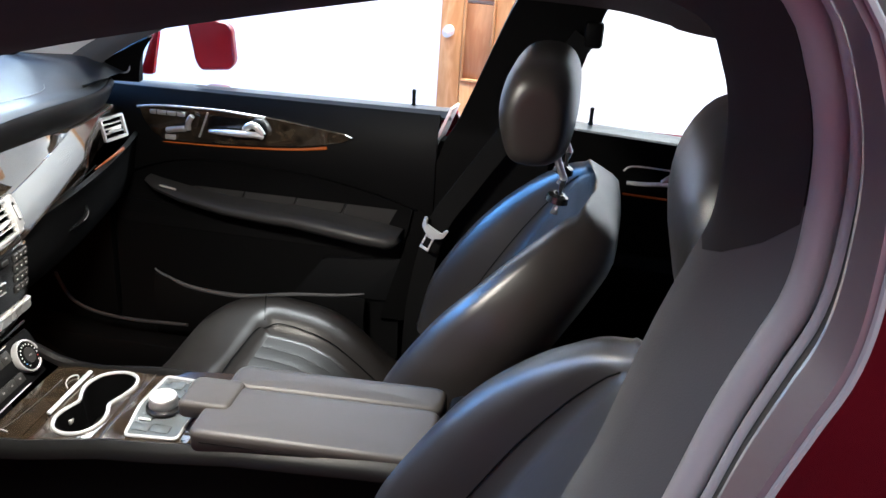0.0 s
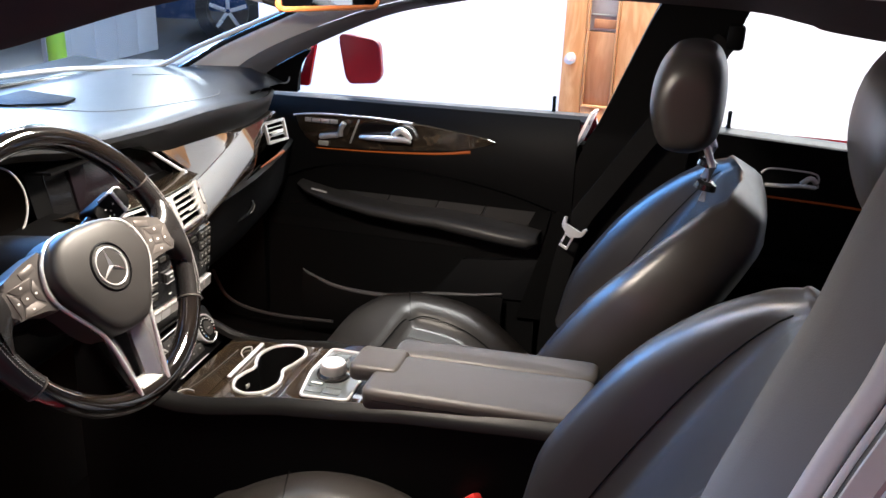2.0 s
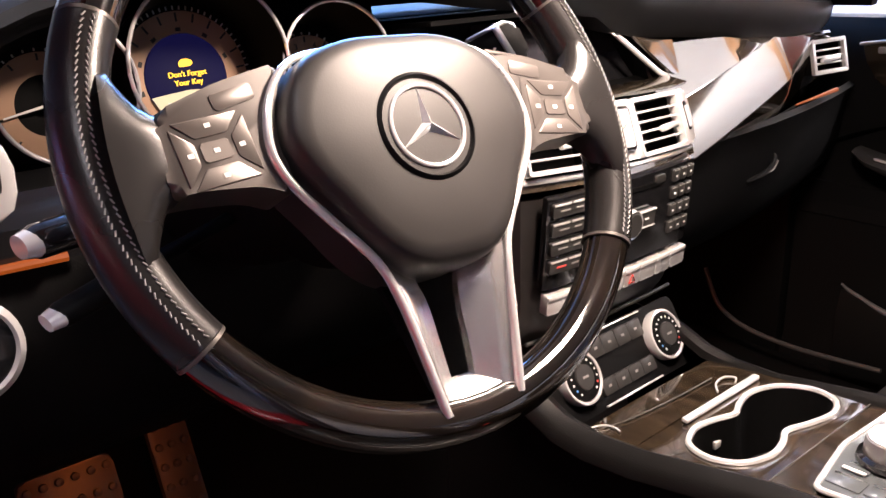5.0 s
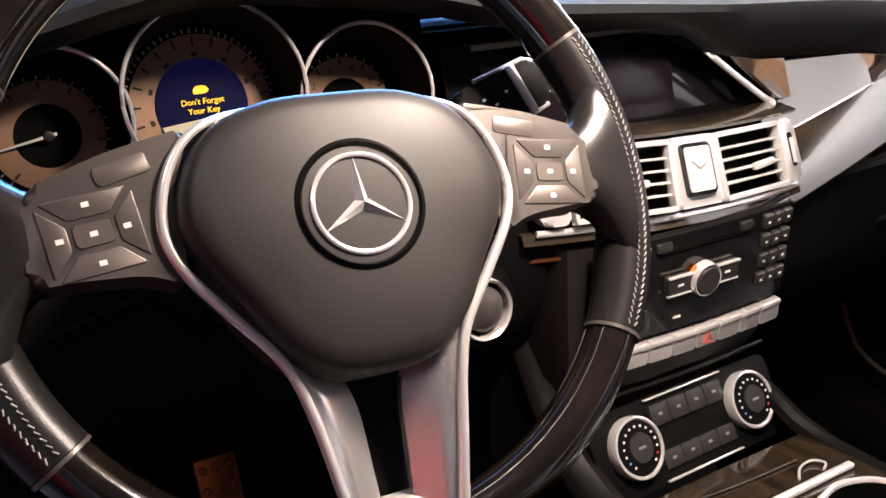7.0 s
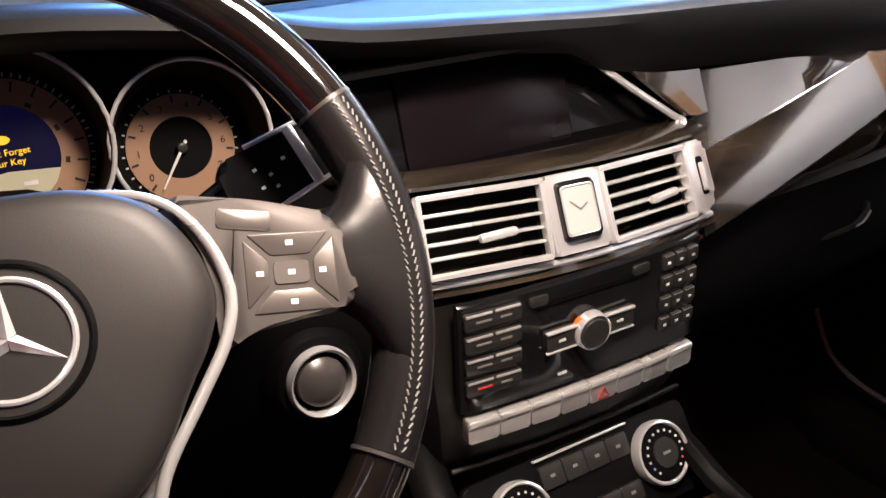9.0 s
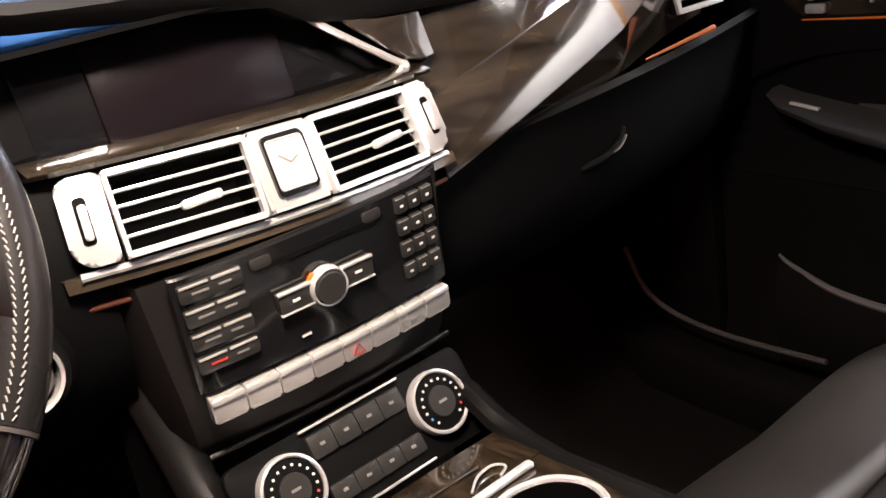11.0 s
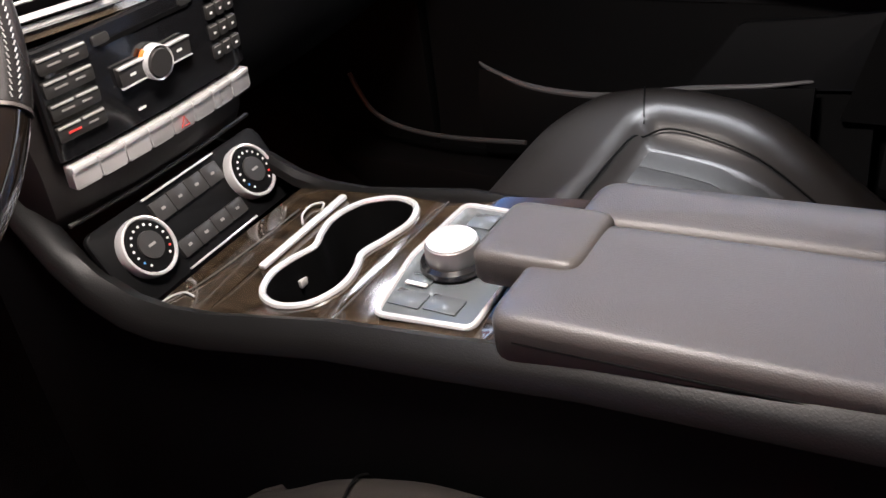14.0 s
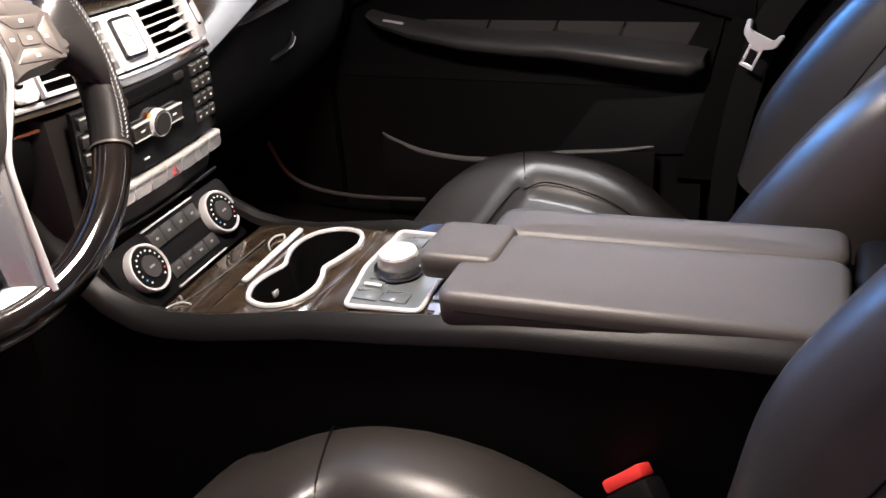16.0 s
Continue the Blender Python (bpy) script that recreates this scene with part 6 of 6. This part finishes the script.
    for v in (-1.0, -0.995, -0.98, -0.95, -0.9, -0.8, -0.6, -0.3, 0.0, 0.3, 0.6, 0.8, 0.9, 0.95, 0.98, 0.995, 1.0):
        k = (1 - abs(v) ** 4.5) ** 0.42 if abs(v) < 1 else 0.03
        k = max(k, 0.03)
        prof = [(q.x, q.y) for q in smooth_path([(x, z, 0) for x, z in ((-0.058, 0.034), (-0.074, 0.075), (-0.080, 0.120), (-0.074, 0.170), (-0.052, 0.208), (-0.018, 0.220), (0.016, 0.212), (0.036, 0.180), (0.042, 0.130), (0.040, 0.080), (0.030, 0.045), (0.005, 0.026), (-0.030, 0.022))], 3, closed=True)]
        cx, cz = -0.012, 0.122
        rings.append([hb + Vector((-0.035 + cx + (x - cx) * (0.45 + 0.55 * k), v * 0.132, cz + (z - cz) * (0.5 + 0.5 * k))) for x, z in ((px, 0.220 - (0.220 - pz) * 0.86) for px, pz in prof)])
    part("headrest", loft(rings), LEATHER, t, "rounded black leather headrest", angle=80)
    t.matrix_world = m
    return t


seat("passenger_seat", "black leather front passenger seat with integrated bolsters", pose(0.085, 0.385, 0.458), back_up=0.019)
seat("driver_seat", "black leather driver's seat beside the doorway", pose(0.142, -0.37, 0.482), head=(0.145, 0.065), back_up=0.045, back_x=0.018, crowned=True)

# rear bench
rear = thing("rear_bench", "black leather rear bench in shadow", "car seat")
part("rear_cushion", cushion_box(0.95, 1.42, -0.66, 0.66, 0.30, 0.52, 0.05, 0.01), LEATHER, rear)
part("rear_backrest", moved(cushion_box(-0.07, 0.07, -0.66, 0.66, 0.0, 0.50, 0.05), Matrix.Translation((1.48, 0, 0.46)) @ Matrix.Rotation(radians(18), 4, "Y")), LEATHER, rear)


# ---- passenger doors ----
pd = thing("passenger_door", "black leather passenger door with dark wood and amber light", "car door")


def door_skin(x0, x1, prof, n=24, bow=0.0, arch=None):
    """prof: (y, z at the front, z at the rear) from sill down."""
    rws = []
    for i in range(n + 1):
        t = i / n
        x = lerp(x0, x1, t)
        rws.append([(x, y + bow * t, lerp(z0, z1, t)) for y, z0, z1 in prof])
        if arch:
            rws[-1] += [(x, 0.719, arch(x) + 0.012), (x, 0.722, arch(x) + 0.003), (x, 0.727, arch(x)), (x, 0.738, arch(x) + 0.001)]
    return thicken(loft(rws, closed=False), 0.01)


part("sill_rail", door_skin(-0.50, 0.295, [(0.80, 0.925, 0.930), (0.775, 0.930, 0.935), (0.755, 0.928, 0.932), (0.745, 0.918, 0.920)]), PAD, pd, "soft grey-black window sill")
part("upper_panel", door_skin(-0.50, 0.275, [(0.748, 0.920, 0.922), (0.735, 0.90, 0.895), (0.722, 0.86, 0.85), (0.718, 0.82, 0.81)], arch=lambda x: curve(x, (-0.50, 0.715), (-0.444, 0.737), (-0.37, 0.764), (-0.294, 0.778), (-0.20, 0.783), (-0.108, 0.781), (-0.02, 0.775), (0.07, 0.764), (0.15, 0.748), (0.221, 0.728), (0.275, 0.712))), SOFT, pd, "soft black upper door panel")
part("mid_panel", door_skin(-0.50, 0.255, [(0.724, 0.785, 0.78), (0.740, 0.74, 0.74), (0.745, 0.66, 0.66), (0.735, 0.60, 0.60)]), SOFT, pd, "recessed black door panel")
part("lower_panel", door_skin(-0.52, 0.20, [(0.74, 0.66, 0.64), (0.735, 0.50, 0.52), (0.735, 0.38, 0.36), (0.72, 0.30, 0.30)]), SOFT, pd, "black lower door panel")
# wood blade along the door
wood_o = [(-0.405, 0.885), (-0.34, 0.892), (-0.20, 0.8935), (-0.10, 0.889), (0.0, 0.879), (0.095, 0.866), (0.04, 0.846), (-0.05, 0.832), (-0.20, 0.822), (-0.33, 0.817), (-0.365, 0.822), (-0.385, 0.845)]
ym = Matrix(((1, 0, 0, 0), (0, 0, -1, 0.722), (0, 1, 0, 0), (0, 0, 0, 1)))
wood = part("wood_blade", plate([(p.x, p.y) for p in smooth_path([(x, z, 0) for x, z in wood_o], 3, closed=True)], ym, 0.014, 0.004), FASCIA, pd, "glossy dark wood door trim")
part("blade_edge", tube(smooth_path([(-0.408, 0.706, 0.887), (-0.34, 0.706, 0.8945), (-0.20, 0.706, 0.896), (-0.105, 0.706, 0.891)], 5), 0.0025, n=8), CHROME, wood)
part("light_strip", tube(smooth_path([(-0.35, 0.706, 0.8125), (-0.20, 0.706, 0.8165), (-0.05, 0.706, 0.826), (0.035, 0.706, 0.838)], 5), [0.0008 + 0.00017 * i for i in range(16)], n=8), AMBER, pd, "glowing amber light strip")
part("handle_cup", plate(rounded([(-0.245, 0.842), (-0.10, 0.842), (-0.105, 0.884), (-0.235, 0.884)], 0.015), ym @ Matrix.Translation((0, 0, 0.0125)), 0.003), GLOSS, pd)
hd = [(-0.232, 0.700, 0.850), (-0.20, 0.690, 0.853), (-0.15, 0.683, 0.856), (-0.115, 0.685, 0.856), (-0.104, 0.690, 0.850)]
part("door_handle", join(tube(smooth_path(hd, 5), [0.006 + 0.003 * math.sin(i / 20 * 3) for i in range(21)], n=10, flat=0.8), tube(smooth_path([(-0.145, 0.690, 0.864), (-0.13, 0.688, 0.876), (-0.115, 0.688, 0.872), (-0.105, 0.690, 0.856)], 4), 0.008, n=10)), CHROME, pd, "chrome inner door handle")
# seat keys on the door
part("memory_keys", box((0.085, 0.006, 0.010), (-0.335, 0.705, 0.879), 0.002), SILVER_KEY, pd)
for dx in (-0.024, 0.0, 0.024):
    part("key_gap", box((0.0015, 0.0075, 0.009), (-0.335 + dx, 0.7045, 0.879), 0), KEY, pd)
part("seat_switch", tube(smooth_path([(-0.335, 0.700, 0.842), (-0.315, 0.698, 0.846), (-0.290, 0.698, 0.850)], 4), 0.007, n=10), SILVER_KEY, pd, "silver seat-shaped adjuster")
part("seat_switch", tube(smooth_path([(-0.284, 0.700, 0.848), (-0.281, 0.698, 0.866), (-0.272, 0.698, 0.880)], 4), 0.0065, n=10), SILVER_KEY, pd)
part("lock_key", box((0.026, 0.008, 0.012), (-0.33, 0.704, 0.826), 0.003), SILVER_KEY, pd)
part("panel_divider", box((0.004, 0.004, 0.062), (-0.250, 0.7065, 0.86), 0.001, Euler((0, radians(22), 0)).to_matrix()), SILVER_KEY, pd)
# armrest running along the door
rws = []
for x, z, w, h in ((-0.40, 0.722, 0.030, 0.006), (-0.37, 0.715, 0.05, 0.011), (-0.30, 0.703, 0.062, 0.016), (-0.20, 0.691, 0.068, 0.019), (-0.10, 0.686, 0.070, 0.021), (-0.03, 0.688, 0.074, 0.023), (0.05, 0.682, 0.078, 0.025), (0.13, 0.673, 0.078, 0.025), (0.185, 0.667, 0.074, 0.024), (0.205, 0.663, 0.065, 0.014)):
    yo = 0.728
    rws.append([(x, yo, z + 0.004), (x, yo - w * 0.6, z + 0.003), (x, yo - w * 0.88, z - 0.001), (x, yo - w, z - h * 0.35), (x, yo - w * 0.97, z - h * 0.8), (x, yo - w * 0.82, z - h * 1.25), (x, yo - w * 0.5, z - h * 1.55), (x, yo, z - h * 1.8)])
part("door_armrest", loft(rws), DOOR_LEATHER, pd, "soft black door armrest", angle=70)
for x0, x1 in ((-0.318, -0.195), (-0.192, -0.0705), (-0.0675, 0.0445), (0.0475, 0.165)):
    o = rounded([(x0, 0.662), (x1, 0.662), (x1 + 0.064, 0.786), (x0 + 0.064, 0.786)], 0.004)
    part("leather_panel", plate(o, Matrix(((1, 0, 0, 0), (0, 0, -1, 0.742), (0, 1, 0, 0), (0, 0, 0, 1))), 0.010, 0.004), DOOR_LEATHER, pd, "stitched leather door insert")
part("armrest_grip", box((0.04, 0.006, 0.004), (-0.335, 0.685, 0.713), 0.001, Euler((0, radians(8), 0)).to_matrix()), SILVER, pd)
# map pocket lip and speaker wedge
part("pocket_lip", tube(smooth_path([(-0.395, 0.705, 0.497), (-0.37, 0.70, 0.487), (-0.295, 0.695, 0.467), (-0.177, 0.695, 0.463), (-0.047, 0.698, 0.484), (0.06, 0.705, 0.495), (0.13, 0.72, 0.503)], 5), [0.002 + 0.0032 * math.sin(math.pi * i / 30) for i in range(31)], n=8), POCKET_LIP, pd, "map pocket edge, paler for its highlight")
part("pocket", thicken(loft([[(x, 0.700, z), (x, 0.690, z - 0.04), (x, 0.695, 0.34), (x, 0.72, 0.30)] for x, z in ((-0.39, 0.49), (-0.295, 0.465), (-0.177, 0.461), (-0.047, 0.482), (0.06, 0.493), (0.13, 0.50))], closed=False), 0.006), SOFT, pd)
part("speaker_cover", plate(rounded([(-0.055, 0.477), (0.09, 0.487), (0.19, 0.495), (0.21, 0.60), (0.12, 0.587), (0.023, 0.578)], 0.008), Matrix(((1, 0, 0, 0), (0, 0, -1, 0.730), (0, 1, 0, 0), (0, 0, 0, 1))), 0.014, 0.004), GRILLE, pd, "black speaker cover")
part("lock_pin", revolve([(0.001, 0), (0.006, 0), (0.004, 0.006), (0.004, 0.026), (0.0045, 0.034), (0.001, 0.036)], (0.207, 0.775, 0.932), (0, 0, 1), 12), SOFT_DARK, pd, "black lock pin")
part("door_edge", thicken(loft([[(0.296, 0.735, 0.945), (0.300, 0.79, 0.945)], [(0.272, 0.725, 0.885), (0.276, 0.79, 0.885)], [(0.248, 0.722, 0.825), (0.252, 0.79, 0.825)]], closed=False), 0.006), SILVER, pd, "bright metal door edge")
part("door_end", thicken(loft([[(0.250, 0.725, 0.825), (0.254, 0.80, 0.825)], [(0.17, 0.725, 0.45), (0.175, 0.80, 0.45)], [(0.15, 0.725, 0.32), (0.155, 0.80, 0.32)]], closed=False), 0.006), SOFT_DARK, pd)
part("door_outer", thicken(loft([[(x, 0.80, 0.925), (x, 0.90, 0.86), (x, 0.94, 0.6), (x, 0.92, 0.3)] for x in (-0.50, -0.1, 0.3)], closed=False), 0.008), RED_PAINT, pd, "red outer door panel")

pd.matrix_world = about((0.15, 0.727, 0.889), (-0.009, 0.012, -0.004), -1.7, -1.5, -2.6)
rd = thing("rear_door", "black rear passenger door with chrome handle", "car door")
part("sill_rail", door_skin(0.50, 1.25, [(0.80, 0.932, 0.905), (0.77, 0.936, 0.91), (0.75, 0.928, 0.90)]), PAD, rd, "soft grey-black window sill")
part("upper_panel", door_skin(0.50, 1.25, [(0.752, 0.93, 0.90), (0.76, 0.88, 0.86), (0.765, 0.78, 0.76), (0.755, 0.68, 0.66)]), SOFT_DARK, rd, "black rear door panel")
part("lower_panel", door_skin(0.50, 1.25, [(0.755, 0.68, 0.66), (0.72, 0.655, 0.63), (0.715, 0.62, 0.60), (0.745, 0.58, 0.56), (0.74, 0.30, 0.30)]), SOFT_DARK, rd)
part("door_handle", join(tube(smooth_path([(0.665, 0.745, 0.828), (0.70, 0.738, 0.831), (0.735, 0.737, 0.835), (0.765, 0.745, 0.832)], 5), 0.006, n=10, flat=0.8), tube(smooth_path([(0.735, 0.740, 0.838), (0.752, 0.740, 0.852), (0.765, 0.745, 0.842)], 4), 0.006, n=10)), CHROME, rd, "chrome inner door handle")
part("handle_trim", tube(smooth_path([(0.655, 0.752, 0.85), (0.67, 0.752, 0.862), (0.72, 0.752, 0.863), (0.765, 0.752, 0.858), (0.77, 0.752, 0.83)], 4), 0.0025, n=8), CHROME, rd)
part("light_strip", tube([(0.66, 0.755, 0.800), (0.80, 0.755, 0.797), (0.95, 0.755, 0.79)], 0.003, n=8), AMBER_DIM, rd)
part("lock_pin", revolve([(0.001, 0), (0.006, 0), (0.004, 0.006), (0.004, 0.026), (0.0045, 0.034), (0.001, 0.036)], (0.575, 0.775, 0.934), (0, 0, 1), 12), SOFT_DARK, rd)
part("courtesy_lens", box((0.022, 0.012, 0.009), (0.625, 0.715, 0.664), 0.002), WHITE_MARK, rd, "small white lens")
part("door_outer", thicken(loft([[(x, 0.80, 0.925), (x, 0.90, 0.86), (x, 0.94, 0.6), (x, 0.92, 0.3)] for x in (0.31, 0.7, 1.3)], closed=False), 0.008), RED_PAINT, rd)

# ---- seat belts ----
belt = thing("seat_belt", "grey-black passenger seat belt with a pale metal tongue", "seat belt")


def ribbon(pts, across, w, th=0.0015):
    P = smooth_path(pts, 5)
    a = Vector(across).normalized() * w / 2
    return thicken(loft([[p - a, p, p + a] for p in P], closed=False), th)


part("webbing", ribbon([(0.545, 0.66, 1.13), (0.44, 0.665, 0.96), (0.34, 0.668, 0.80), (0.285, 0.665, 0.70), (0.25, 0.675, 0.52), (0.24, 0.69, 0.36)], (0.85, 0.1, -0.5), 0.046), BELT, belt, "dark belt webbing")
tm = plane_frame((0.283, 0.640, 0.703), (0.85, 0.05, -0.35), (-0.25, -1, 0.15)) @ Matrix.Diagonal((0.87, 0.92, 1.0, 1.0))
part("tongue_grip", plate(rounded([(-0.034, 0.026), (-0.030, 0.004), (-0.010, -0.008), (0.010, -0.008), (0.030, 0.004), (0.034, 0.026), (0.027, 0.026), (0.022, 0.012), (-0.022, 0.012), (-0.027, 0.026)], 0.003), tm, 0.008, 0.002), TONGUE, belt, "pale grey tongue grip")
tb = part("tongue", join(*[moved(box(sz, at, 0.001), tm) for sz, at in (((0.005, 0.034, 0.003), (-0.010, -0.022, 0.004)), ((0.005, 0.034, 0.003), (0.010, -0.022, 0.004)), ((0.025, 0.007, 0.003), (0.0, -0.040, 0.004)), ((0.025, 0.006, 0.003), (0, -0.010, 0.004)))]), SILVER, belt, "slotted metal tongue")

buckle = thing("belt_buckle", "red and black belt buckle between seat and console", "buckle")
bk = plane_frame((0.266, -0.140, 0.543), (1, 0.1, 0.85), (-0.35, -0.8, 0.4))
part("buckle_body", moved(box((0.05, 0.05, 0.028), (0, -0.030, -0.002), 0.006), bk), SOFT_DARK, buckle)
part("release_key", moved(box((0.042, 0.012, 0.020), (0.002, 0.001, 0), 0.003), bk), RED_PLASTIC, buckle, "red release key")
part("buckle_stalk", tube([bk @ Vector((0, -0.05, 0)), bk @ Vector((0.01, -0.15, 0)), (0.32, -0.15, 0.30)], 0.012, n=8), SOFT_DARK, buckle)

# ---- rear-view mirror ----
rv = thing("rear_view_mirror", "black rear-view mirror hanging from the windscreen", "mirror")
RM = plane_frame((-0.037, 0.090, 1.234), (0.23, 1, -0.06), (1, -0.23, -0.15))
out = rounded([(-0.126, -0.028), (0.128, -0.030), (0.132, 0.003), (0.11, 0.008), (-0.11, 0.006), (-0.130, 0.001)], 0.012)
part("mirror_shell", plate(out, RM @ Matrix.Translation((0, 0, -0.03)), 0.03, 0.006), SOFT_DARK, rv)
part("mirror_glass", plate([(x * 0.94, y * 0.88) for x, y in out], RM, 0.001), MIRROR, rv, "mirror glass")
part("mirror_rim", tube([RM @ Vector((x, y, 0.0)) for x, y in out], 0.0045, closed=True, n=8), MIRROR_RIM, rv, "mirror rim tinted by an amber reflection")
part("mirror_stem", tube([RM @ Vector((0, 0.0, -0.03)), (-0.10, 0.13, 1.265), (-0.13, 0.14, 1.300)], 0.008, n=10), SOFT_DARK, rv)
oc = thing("roof_console", "grey roof console with warm reading lamp", "lamp")
part("lamp_housing", box((0.16, 0.24, 0.02), (-0.02, -0.09, 1.302), 0.008), HEADLINER, oc)
